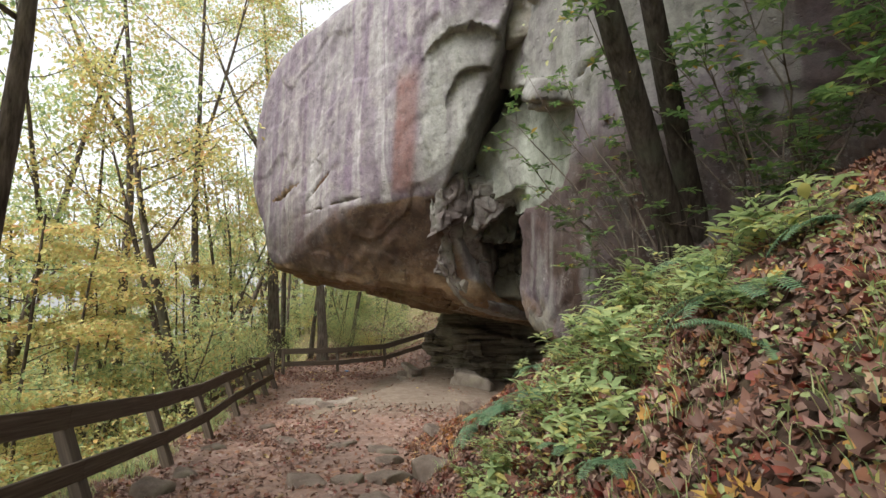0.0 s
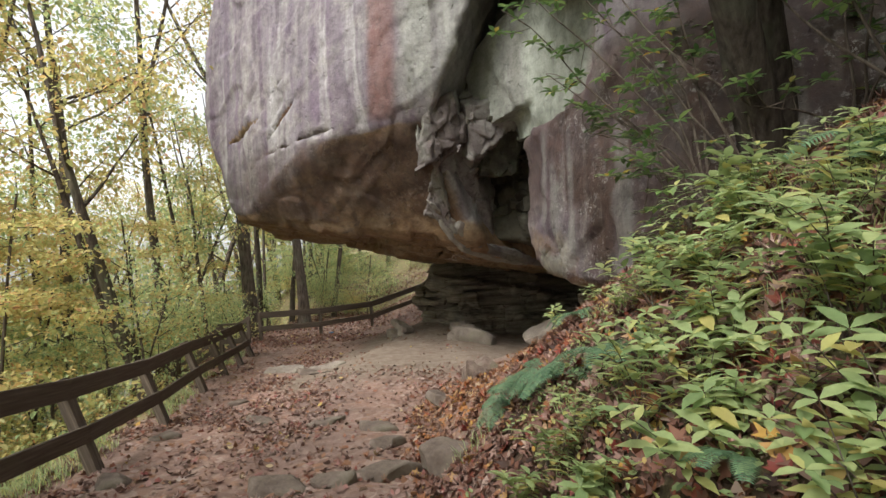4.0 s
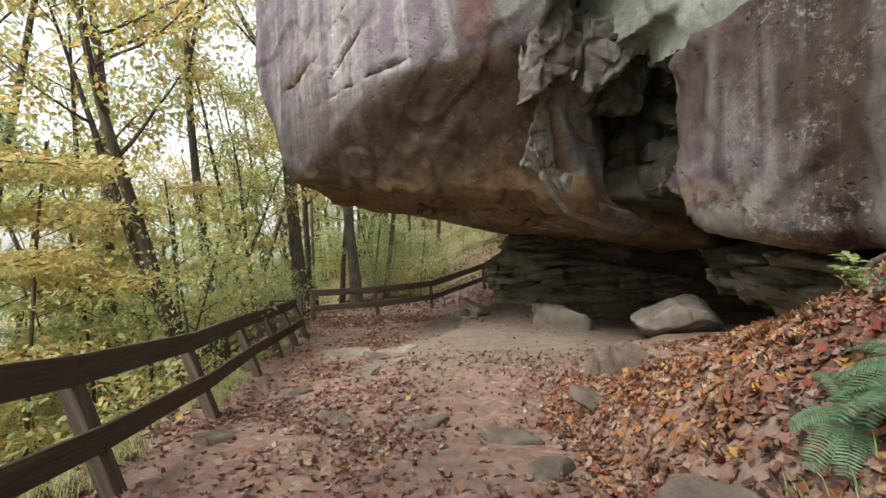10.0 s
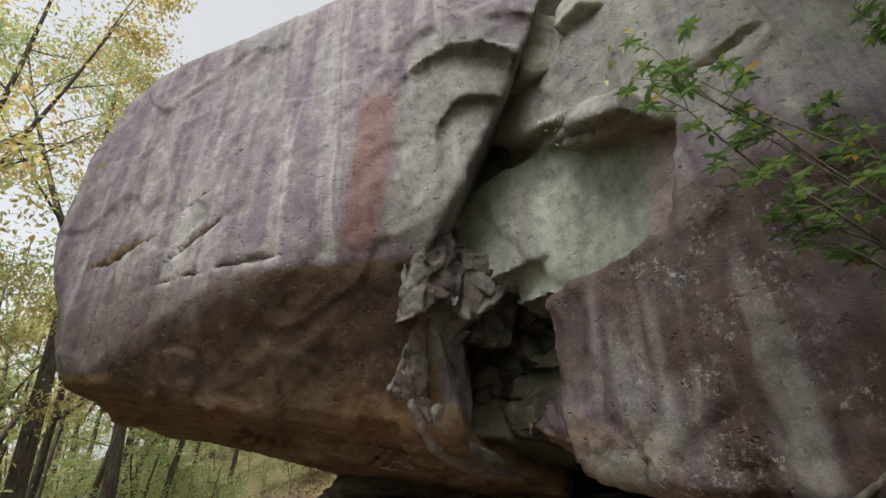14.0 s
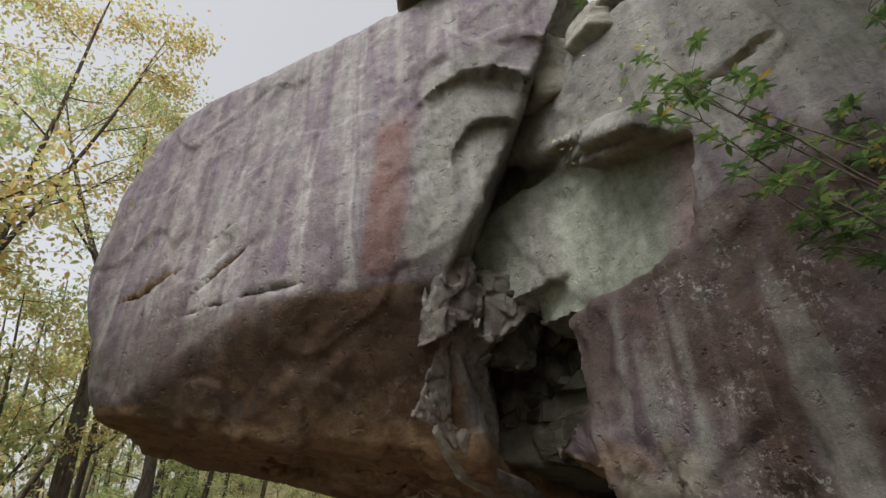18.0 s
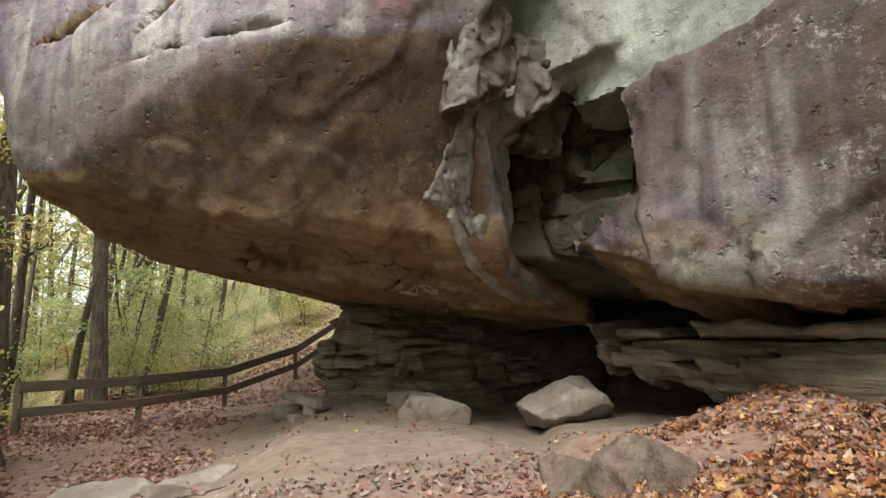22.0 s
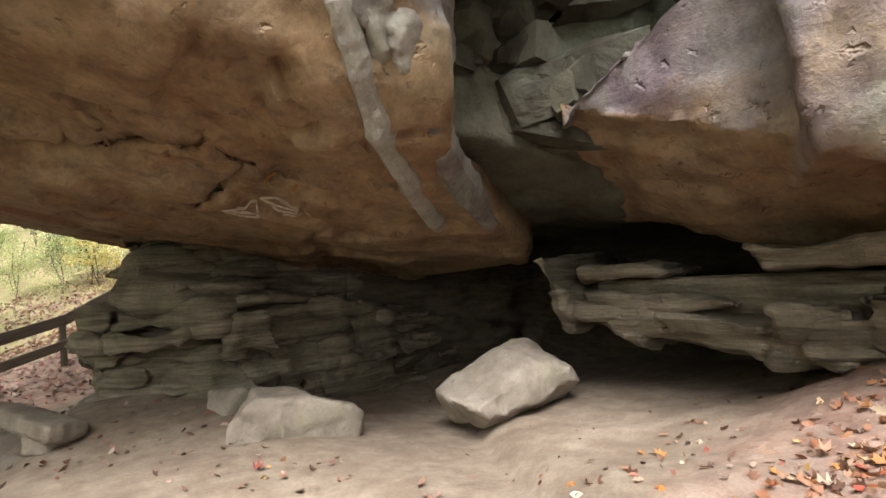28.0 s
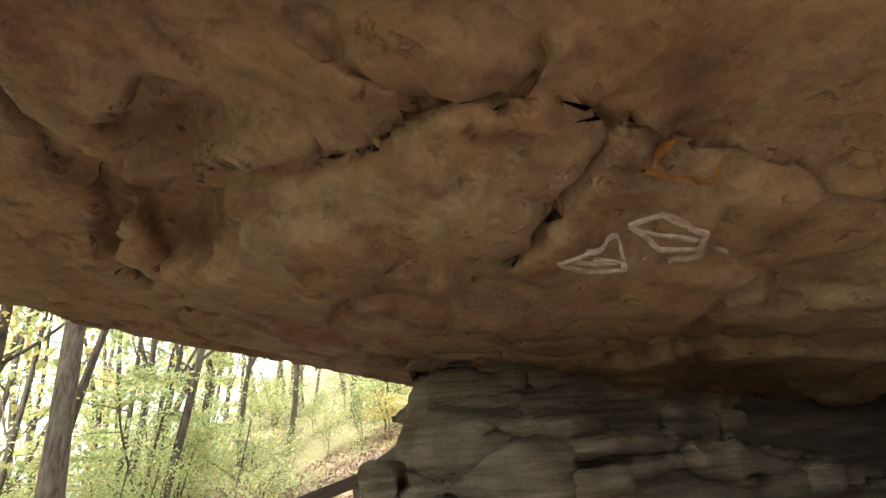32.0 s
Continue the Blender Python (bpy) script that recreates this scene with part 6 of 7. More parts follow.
def woods():
    big1 = tree_meshes(1, 21, 0.33, (-0.05, 0.0), 0.52, 5000, 0.15, 4.0, 0.5, GREEN, bend=0.08, fork_way=(-1.0, -0.2))
    big2 = tree_meshes(2, 20, 0.25, (-0.02, 0.0), 0.5, 5000, 0.15, 3.6, 0.0, GREEN)
    plant_tree(big1, -8.25, 23.9, 0, 1, "tall dark forked tree beside the boulder")
    plant_tree(big2, -6.1, 24.6, 0, 1, "tall straight dark tree behind the trail fence")
    plant_tree(tree_meshes(3, 10, 0.16, (-0.3, 0.0), 0.45, 3500, 0.14, 2.6, 0.15, YELLOW), -6.6, 13.0, 0, 1, "forked tree leaning out over the slope below the fence")
    plant_tree(tree_meshes(5, 11, 0.16, (0.05, 0.05), 0.5, 2500, 0.14, 2.6, 0.3, GREEN), -4.95, 4.9, 0, 1, "forked dark tree just below the fence")
    kinds = [tree_meshes(11, 12.5, 0.13, (-0.12, 0.05), 0.3, 3800, 0.15, 3.2, 0.4, YELLOW, limbs=12),
             tree_meshes(12, 13, 0.14, (-0.08, -0.05), 0.25, 3800, 0.15, 3.4, 0.0, GREEN, limbs=12),
             tree_meshes(13, 11, 0.1, (0.1, 0.1), 0.3, 3400, 0.15, 3.0, 0.0, GREEN, limbs=11),
             tree_meshes(14, 14, 0.17, (-0.15, 0.0), 0.3, 3800, 0.15, 3.6, 0.5, GREEN, limbs=12),
             tree_meshes(15, 6.5, 0.05, (0.1, -0.1), 0.3, 3200, 0.13, 2.6, 0.0, YELLOW, True, limbs=9),
             tree_meshes(16, 5.5, 0.045, (-0.1, 0.1), 0.25, 3200, 0.125, 2.2, 0.3, GREEN, True, limbs=9)]
    tall = tree_meshes(4, 22, 0.2, (-0.05, 0.0), 0.45, 5000, 0.15, 4.0, 0.55, YELLOW)
    for x, y, turn in [(-10.6, 21.2, 20), (-11.5, 17.0, 260)]:
        plant_tree(tall, x, y, turn, 1, "tall thin tree with sparse yellow leaves behind the boulder")
    for x, y, turn, sc, k in [(-8.0, 9.3, 0, 0.85, 4), (-9.6, 12.2, 100, 0.95, 4), (-10.8, 15.6, 220, 1.0, 4), (-8.6, 16.0, 300, 0.8, 4), (-7.2, 7.0, 60, 0.7, 5), (-12.5, 10.5, 10, 1.1, 5), (-13.5, 19.0, 40, 1.1, 4), (-12, 24, 80, 1.1, 4)]:
        plant_tree(kinds[k], x, y, turn, sc, "small understory tree with layered yellow leaves" if k == 4 else "small understory tree with layered green leaves")
    rng = np.random.default_rng(77)
    placed = []
    for _ in range(4000):
        if len(placed) > 118:
            break
        if len(placed) < 76:
            a, d = rng.uniform(math.radians(95), math.radians(205)), rng.uniform(7, 40)
        else:
            a, d = rng.uniform(math.radians(60), math.radians(215)), rng.uniform(28, 75)
        x, y = -4 + d * math.cos(a), 14 + d * math.sin(a)
        if x > fence_x(y) - 2.0 and y < 24.5 or any((x - p) ** 2 + (y - q) ** 2 < (1.6 + d * 0.03) ** 2 for p, q in placed):
            continue
        if abs(y - 18.2) < 1.6 and x > -12:
            continue
        if x > -1 and y < 27:
            continue
        placed.append((x, y))
        small = rng.uniform() < (0.45 if d < 25 else 0.25)
        k = rng.integers(4, 6) if small else rng.integers(0, 4)
        yellow = k in (0, 4)
        plant_tree(kinds[k], x, y, rng.uniform(0, 360), rng.uniform(0.8, 1.25), ("small understory tree with layered yellow leaves" if yellow else "small understory tree with layered green leaves") if small else ("slender woodland tree with yellow autumn leaves" if yellow else "slender woodland tree with yellow-green leaves"))


woods()


def raw(me):
    """Vertices and quads of a mesh."""
    v, q = np.empty(len(me.vertices) * 3, np.float32), np.empty(len(me.loops), np.int32)
    me.vertices.foreach_get("co", v)
    me.loops.foreach_get("vertex_index", q)
    return v.reshape(-1, 3), q.reshape(-1, 4)


def far_woods():
    """The crowd of trunks and crowns far down and up the slopes, with unseen ones added behind."""
    kinds = [[raw(m) for m in tree_meshes(60 + k, 13 + k, 0.12 + 0.02 * k, (0.12 * (k - 1), 0.05), 0.35, 300, 0.26, 3.4, 0.4 * (k % 2), GREEN, limbs=6)] for k in range(4)]
    rng = np.random.default_rng(78)
    trunks, green, yellow = [], [], []
    for i in range(230):
        # From 120 on: trees added behind the view to block low sky light.
        a, d = (rng.uniform(radians(58), radians(200)), rng.uniform(20, 62)) if i < 120 else (rng.uniform(radians(196), radians(300)), rng.uniform(21, 60))
        x, y = (-4 + d * math.cos(a), 14 + d * math.sin(a)) if i < 80 or i >= 120 else (rng.uniform(-16, 8), rng.uniform(25.5, 48))
        if x > fence_x(y) - 4 and -5 < y < 26 or x > 0 and y < 29 or abs(y - 18.2) < 1.6 and x > -12:
            continue
        t, s = rng.uniform(0, 6.28), rng.uniform(0.8, 1.3)
        turn = np.array([[math.cos(t), -math.sin(t), 0], [math.sin(t), math.cos(t), 0], [0, 0, 1]]) * s
        at = np.array([x, y, float(ground_z(np.array([x]), np.array([y]))[0])])
        (tv, tq), (cv, cq) = kinds[i % 4]
        trunks.append((tv @ turn.T + at, tq))
        (yellow if rng.uniform() < 0.4 else green).append((cv @ turn.T + at, cq))
    for name, label, parts, material, smooth in (("distant_trunks", "bare grey-brown trunks of the distant woods, some added unseen for shade", trunks, BARK, True), ("distant_green_crowns", "thin green crowns of the distant woods, some added unseen for shade", green, GREEN, False), ("distant_yellow_crowns", "thin yellow crowns of the distant woods, some added unseen for shade", yellow, YELLOW, False)):
        v, q = gather(parts)
        tagged(new(name, mesh(name, v, q, material, smooth)), label, "woods", kind="stuff")


far_woods()

# ---------------------------------------------------------------- plants of the bank


def whorl(rng, at, up, count, length, width_ratio=3.4):
    """Leaves that radiate from a twig's end."""
    yaw = np.arange(count) * 2 * np.pi / count + rng.uniform(0, 6)
    pts = np.repeat(np.array(at)[None], count, 0)
    f = np.stack([np.cos(yaw), np.sin(yaw), rng.normal(up, 0.2, count)], 1)
    f /= np.linalg.norm(f, axis=1, keepdims=True)
    s = np.cross(f, [0, 0, 1.0])
    s /= np.linalg.norm(s, axis=1, keepdims=True)
    u = np.cross(s, f)
    L = (length * rng.uniform(0.75, 1.15, count))[:, None]
    w = L / width_ratio
    row = []
    for t, k, lift in ((0.04, 0.1, 0), (0.35, 0.95, 0.05), (0.65, 0.85, 0.02)):
        row += [pts + f * L * t + s * w * 0.5 * k + u * L * (lift + 0.03), pts + f * L * t - u * L * (0.0 - lift), pts + f * L * t - s * w * 0.5 * k + u * L * (lift + 0.03)]
    tip = pts + f * L - u * L * 0.08
    v = np.stack(row + [tip], 1).reshape(-1, 3)
    k = (np.arange(count) * 10)[:, None]
    q = np.concatenate([k + c for c in ([0, 1, 4, 3], [1, 2, 5, 4], [3, 4, 7, 6], [4, 5, 8, 7], [6, 7, 9, 9], [7, 8, 9, 9])])
    return v, q


def tri_fix(q):
    """Quads with a doubled corner become plain face lists."""
    return [list(dict.fromkeys(f)) for f in q.tolist()]


def herb_meshes(seed, stems=7, tall=0.38, leaf=0.11):
    rng = np.random.default_rng(seed)
    wood, leaf_parts = [], []
    for _ in range(stems):
        yaw = rng.uniform(0, 6.28)
        p, r = limb(rng, (rng.normal(0, 0.09), rng.normal(0, 0.09), -0.03), (0.5 * np.cos(yaw), 0.5 * np.sin(yaw), 1), tall * rng.uniform(0.6, 1.2), 0.004, 0.0015, 0.25, 6, -0.5)
        wood.append(mesh("stem", *tube(p, r, 4), BARK))
        for k in range(2, 7):
            leaf_parts.append(whorl(rng, p[k], 0.15, 2 if k < 6 else 4, leaf * rng.uniform(0.7, 1.15), 2.5))
    lv, lq = gather(leaf_parts)
    return wood + [mesh("foliage", lv, tri_fix(lq), HERB)]


def fern_meshes(seed, fronds=9, length=0.6):
    """One mesh a frond: a stalk with paired leaflets."""
    rng = np.random.default_rng(seed)
    out = []
    for i in range(fronds):
        yaw = i * 6.283 / fronds + rng.normal(0, 0.3)
        p, r = limb(rng, (0, 0, -0.02), (np.cos(yaw), np.sin(yaw), 1.0), length * rng.uniform(0.75, 1.15), 0.004, 0.001, 0.1, 14, -1.7)
        v, q = tube(p, r, 4)
        v, faces = v.tolist(), q.tolist()
        t = np.gradient(p, axis=0)
        t /= np.linalg.norm(t, axis=1, keepdims=True)
        for k in range(2, 15):
            for sub in (0, 0.5):
                at = p[k] if sub == 0 else (p[k] + p[min(k + 1, 14)]) / 2
                s = np.cross(t[k], [0, 0, 1.0])
                s /= np.linalg.norm(s) + 1e-9
                n = np.cross(s, t[k])
                L = 0.17 * length * np.sin(np.pi * (0.12 + 0.86 * (k + sub) / 15.5)) ** 0.8 + 0.012
                for w in (1, -1):
                    d = s * w + 0.25 * t[k] - 0.15 * n
                    wd = t[k] * 0.0065
                    m = len(v)
                    v += [c.tolist() for c in (at - wd * 0.6, at + d * L * 0.5 - wd + 0.01 * n, at + d * L, at + d * L * 0.5 + wd + 0.01 * n, at + wd * 0.6)]
                    faces.append([m, m + 1, m + 2, m + 3, m + 4])
        out.append(mesh("frond", v, faces, FERN))
    return out


def plant_copy(name, meshes, names, x, y, turn, scale, label, category, group, tip=(0, 0), z=None):
    root = tagged(new(name), label, category, group)
    for me, n in zip(meshes, names):
        part_mesh(n, me, root)
    zz = float(ground_at(x, y)[0]) if z is None else z
    root.matrix_world = pose(x, y, zz, tip[0], tip[1], turn) @ Matrix.Diagonal((scale, scale, scale, 1))
    return root


def bank_plants():
    rng = np.random.default_rng(21)
    herbs = [herb_meshes(30 + k, 6 + k, 0.36 + 0.03 * k, 0.125 + 0.014 * k) for k in range(4)]
    ferns = [fern_meshes(40 + k, 7 + k, 0.42 + 0.06 * k) for k in range(3)]
    spots = []
    for _ in range(4000):
        if len(spots) >= 62:
            break
        y = rng.uniform(1.2, 7.6)
        foot = float(ease(y, FOOT_Y, FOOT_X))
        x = foot + rng.beta(1.3, 1.6) * 2.8 + 0.18
        thick = 1.0 if (3.5 < y < 5.6) else 0.3
        if rng.uniform() > thick or any((x - a) ** 2 + (y - b) ** 2 < 0.15 ** 2 for a, b in spots):
            continue
        if y > 4.9 and x < foot + 1.5 or y < 2.9 and rng.uniform() < 0.8:
            continue
        spots.append((x, y))
        k = rng.integers(0, 4)
        plant_copy("herb", herbs[k], ["stem"] * (len(herbs[k]) - 1) + ["foliage"], x, y, rng.uniform(0, 360), rng.uniform(0.7, 1.0) * (1.1 if x > 0.7 and 3.0 < y < 5.6 else 0.8), "green broad-leaved herb growing on the mossy bank", "plant", "bank herbs", (rng.uniform(-8, 8), rng.uniform(-22, -5)))
    for x, y, s, k in [(0.6, 6.05, 1.15, 0), (0.85, 5.65, 1.2, 1), (1.05, 5.2, 1.1, 2), (0.5, 6.3, 0.9, 1), (0.75, 6.2, 1.0, 2), (2.0, 3.2, 1.1, 2), (2.3, 3.9, 1.0, 0), (1.7, 2.6, 0.9, 1), (2.6, 4.6, 1.1, 2), (1.0, 2.9, 0.75, 1), (0.9, 3.6, 0.7, 0), (1.35, 6.7, 0.8, 2), (2.6, 3.0, 1.1, 1)]:
        plant_copy("fern", ferns[k], ["frond"] * 12, x, y, rng.uniform(0, 360), s, "dark green fern with arching fronds on the bank", "fern", "bank ferns", (0, -18))


bank_plants()


def exposed_root():
    rng = np.random.default_rng(4)
    pts = np.array([(2.0, 9.0, -0.35), (2.05, 8.8, -0.1), (2.15, 8.6, 0.12), (2.3, 8.35, 0.42), (2.5, 8.0, 0.75), (2.7, 7.7, 1.0), (2.9, 7.3, 1.4)])
    v, q = tube(pts + rng.normal(0, 0.03, pts.shape), [0.015, 0.02, 0.028, 0.032, 0.035, 0.04, 0.045], 7)
    tagged(new("tree_root", mesh("tree_root", v, q, BARK)), "bare grey tree root creeping along the bank's edge", "root")


exposed_root()


def fallen_sticks():
    rng = np.random.default_rng(44)
    for x, y, turn, length in [(-2.8, 13.2, 8, 0.65), (-1.2, 11.9, 70, 0.4), (0.2, 8.9, 120, 0.5), (-3.3, 9.9, 30, 0.45), (-0.4, 4.2, 100, 0.35)]:
        p, r = limb(rng, (-length / 2, 0, 0.012), (1, 0, 0), length, 0.014, 0.006, 0.5, 8, 0.0)
        p[:, 2] = 0.01 + 0.3 * (p[:, 2] - p[:, 2].min())
        ob = tagged(new("stick", mesh("stick", *tube(p, r, 6), BARK)), "thin brown fallen stick lying on the trail", "stick", "fallen sticks")
        ob.matrix_world = pose(x, y, float(ground_at(x, y)[0]), 0, 0, turn)


fallen_sticks()


def rhododendron():
    """Crooked stems that reach out from the bank in front of the cliff."""
    for k, (x, y, n, reach, label) in enumerate([(2.8, 6.7, 8, (-1.0, 0.2, 0.0, 1.2, 0.9, 3.9), "evergreen rhododendron with glossy leaf whorls beside the cliff"), (3.05, 6.4, 6, (-0.9, 0.1, 0.0, 1.0, 1.6, 4.3), "leggy evergreen rhododendron leaning over the bank"), (2.3, 6.2, 3, (-0.5, 0.2, -0.2, 0.4, 0.4, 1.0), "low evergreen rhododendron at the foot of the cliff"),
                                                 (3.9, 5.6, 9, (-0.8, 0.8, -0.8, 0.8, 0.5, 2.6), "dark evergreen rhododendron high on the bank"), (4.3, 3.0, 9, (-0.8, 0.8, -0.8, 0.8, 0.4, 2.2), "dark evergreen rhododendron high on the bank"),
                                                 (3.9, 5.0, 8, (-0.8, 0.8, -0.8, 0.8, 0.4, 2.4), "dark evergreen rhododendron high on the bank"), (4.4, 4.2, 8, (-0.8, 0.8, -0.8, 0.8, 0.4, 2.4), "dark evergreen rhododendron high on the bank"), (4.0, 6.3, 8, (-0.8, 0.8, -0.8, 0.8, 0.5, 2.6), "dark evergreen rhododendron high on the bank"), (3.7, 3.2, 7, (-0.6, 0.8, -0.8, 0.8, 0.3, 1.5), "dark evergreen rhododendron high on the bank"), (4.6, 2.2, 9, (-0.8, 0.8, -0.8, 0.8, 0.4, 2.2), "dark evergreen rhododendron high on the bank"),
                                                 (3.5, 9.7, 10, (-0.9, 0.6, -0.7, 0.5, 0.6, 2.2), "evergreen shrub on top of the cliff block"), (4.2, 8.6, 8, (-0.9, 0.6, -0.7, 0.7, 0.2, 1.8), "evergreen shrub on top of the cliff block")]):
        rng = np.random.default_rng(90 + k)
        root = tagged(new("rhododendron"), label, "shrub", "rhododendrons")
        leafs = []
        for i in range(n):
            target = np.array([rng.uniform(*reach[:2]), rng.uniform(*reach[2:4]), rng.uniform(*reach[4:])])
            ln = np.linalg.norm(target)
            p, r = limb(rng, (0, 0, -0.15), target + [0, 0, 0.4], ln * 1.15, 0.018, 0.005, 0.6, 8, -0.1)
            stem = part_mesh("stem", mesh("stem", *tube(p, r, 5), BARK), root)
            for j in range(7):
                m = rng.integers(5, 9)
                tp, tr = limb(rng, p[m], rng.normal(0, 1, 3) + [-0.4, 0, 0.3], rng.uniform(0.2, 0.5), 0.005, 0.0025, 0.4, 4, 0.2)
                part_mesh("twig", mesh("twig", *tube(tp, tr, 4), BARK), stem)
                leafs.append(whorl(rng, tp[-1], 0.1, rng.integers(6, 10), 0.15, 2.7))
                if rng.uniform() < 0.6:
                    leafs.append(whorl(rng, tp[2], 0.1, 4, 0.13, 2.7))
        lv, lq = gather(leafs)
        part_mesh("foliage", mesh("foliage", lv, tri_fix(lq), GLOSSY), root)
        root.matrix_world = pose(x, y, float(ground_at(x, y)[0]) if k < 10 else 9.5 - 0.7 * (k - 10))


rhododendron()


def bank_trees():
    """Two thick leaning trunks on the bank, and added trees, mostly unseen, that shade the trail."""
    a = tree_meshes(101, 11, 0.22, (0.0, 0.0), 0.48, 8000, 0.16, 3.8, 0.6, GREEN, False, 0.03, sway=(0.2, -0.42, -0.33))
    b = tree_meshes(102, 12, 0.2, (0.0, 0.0), 0.48, 8000, 0.16, 4.2, 0.0, GREEN, False, 0.03, sway=(0.2, -0.3, -0.3))
    a, b = (a[0], a[1]), (b[0], b[1])
    for t in (a, b):
        t[0].materials.clear()
        t[0].materials.append(DARK_BARK)
    near = [tree_meshes(101 + i, 11 + i, 0.22 - 0.02 * i, (0.0, 0.0), 0.8, 1800, 0.15, 2.2, 0.0, GREEN, False, 0.03, 6, sway=((0.2, -0.42, -0.33), (0.2, -0.3, -0.3))[i]) for i in (0, 1)]
    for t in near:
        t[0].materials.clear()
        t[0].materials.append(DARK_BARK)
    plant_tree(near[0], 3.3, 6.6, 0, 1, "thick dark mossy tree leaning out from the bank", group="bank trees")
    plant_tree(near[1], 3.9, 7.1, 0, 1, "thick dark tree leaning beside the cliff", group="bank trees")
    # Trees added outside the view; their dense crowns keep light off the bank.
    shade_canopy = tree_meshes(103, 9, 0.16, (-0.1, 0.0), 0.35, 15000, 0.22, 3.6, 0.0, GREEN, False, 0.06, 16)
    for x, y, turn, s in [(5.2, 1.2, 30, 1.0), (5.6, 3.6, 150, 1.05), (4.8, -1.6, 260, 1.0), (6.4, 5.8, 80, 1.0), (-5.0, -2.6, 10, 1.1)]:
        plant_tree(shade_canopy, x, y, turn, s, "broad leafy tree added out of view to shade the bank", group="bank trees")
    # More added trees, mostly unseen, to cut the light on rock and trail.
    for k, (x, y, turn, s) in enumerate([(5.5, 4.0, 40, 1), (4.6, 2.2, 170, 0.8), (4.2, 0.6, 310, 0.85), (4.5, 0.5, 130, 1.1), (1.5, -4, 200, 1), (-2.5, -6.5, 20, 1.1), (-7, -3, 300, 1), (6.5, -4, 90, 1.1), (9, 7, 220, 1.1), (7.5, 12.5, 10, 0.8), (10, 15, 70, 0.8), (-5.5, -3.5, 250, 0.9)]):
        plant_tree(b if k % 2 else a, x, y, turn, s, "tall leafy tree added on the slope above the trail for shade", group="bank trees")


bank_trees()

# ---------------------------------------------------------------- fallen leaves


def litter(name, label, x, y, size, seed, lobed=0.5, material=None):
    """Curled fallen leaves lying on the ground; some lobed, some pointed."""
    rng = np.random.default_rng(seed)
    n = len(x)
    h = 0.05
    z = ground_at(x, y)
    gx, gy = (ground_z(x + h, y) - ground_z(x - h, y)) / (2 * h), (ground_z(x, y + h) - ground_z(x, y - h)) / (2 * h)
    up = np.stack([-gx, -gy, np.ones(n)], 1) + rng.normal(0, 0.55, (n, 3))
    up /= np.linalg.norm(up, axis=1, keepdims=True)
    yaw = rng.uniform(0, 6.283, n)
    f = np.stack([np.cos(yaw), np.sin(yaw), 0 * yaw], 1)
    f -= up * np.sum(f * up, 1, keepdims=True)
    f /= np.linalg.norm(f, axis=1, keepdims=True)
    s = np.cross(up, f)
    L = size * rng.uniform(0.4, 1.0, n) ** 1.3 * 1.6
    curl = rng.normal(0.22, 0.4, n)
    oval = [(-0.5, 0), (-0.2, 0.24), (0.15, 0.22), (0.5, 0), (0.15, -0.22), (-0.2, -0.24)]
    star = [(-0.5, 0), (-0.36, 0.12), (-0.3, 0.4), (-0.02, 0.2), (0.16, 0.46), (0.22, 0.16), (0.55, 0.0), (0.22, -0.16), (0.16, -0.46), (-0.02, -0.2), (-0.3, -0.4), (-0.36, -0.12)]
    pick = rng.uniform(0, 1, n) < lobed
    vs, tris, k = [], [], 0
    base = np.stack([x, y, z], 1) + up * (0.012 + 0.012 * rng.uniform(0, 1, n))[:, None]
    for shape, sel in ((oval, ~pick), (star, pick)):
        idx = np.where(sel)[0]
        m = len(shape)
        ring = [base[idx] + up[idx] * 0.004]
        for a, b in shape:
            lift = curl[idx] * (a * a + 1.6 * b * b) * 2
            ring.append(base[idx] + (f[idx] * a + s[idx] * b) * L[idx, None] + up[idx] * (lift * L[idx])[:, None])
        vs.append(np.stack(ring, 1).reshape(-1, 3))
        start = k + np.arange(len(idx))[:, None] * (m + 1)
        for j in range(m):
            tris.append(np.concatenate([start, start + 1 + j, start + 1 + (j + 1) % m], 1))
        k += len(idx) * (m + 1)
    ob = new(name, mesh(name, np.concatenate(vs), np.concatenate(tris), material or FALLEN, False))
    return tagged(ob, label, "leaves", kind="stuff")


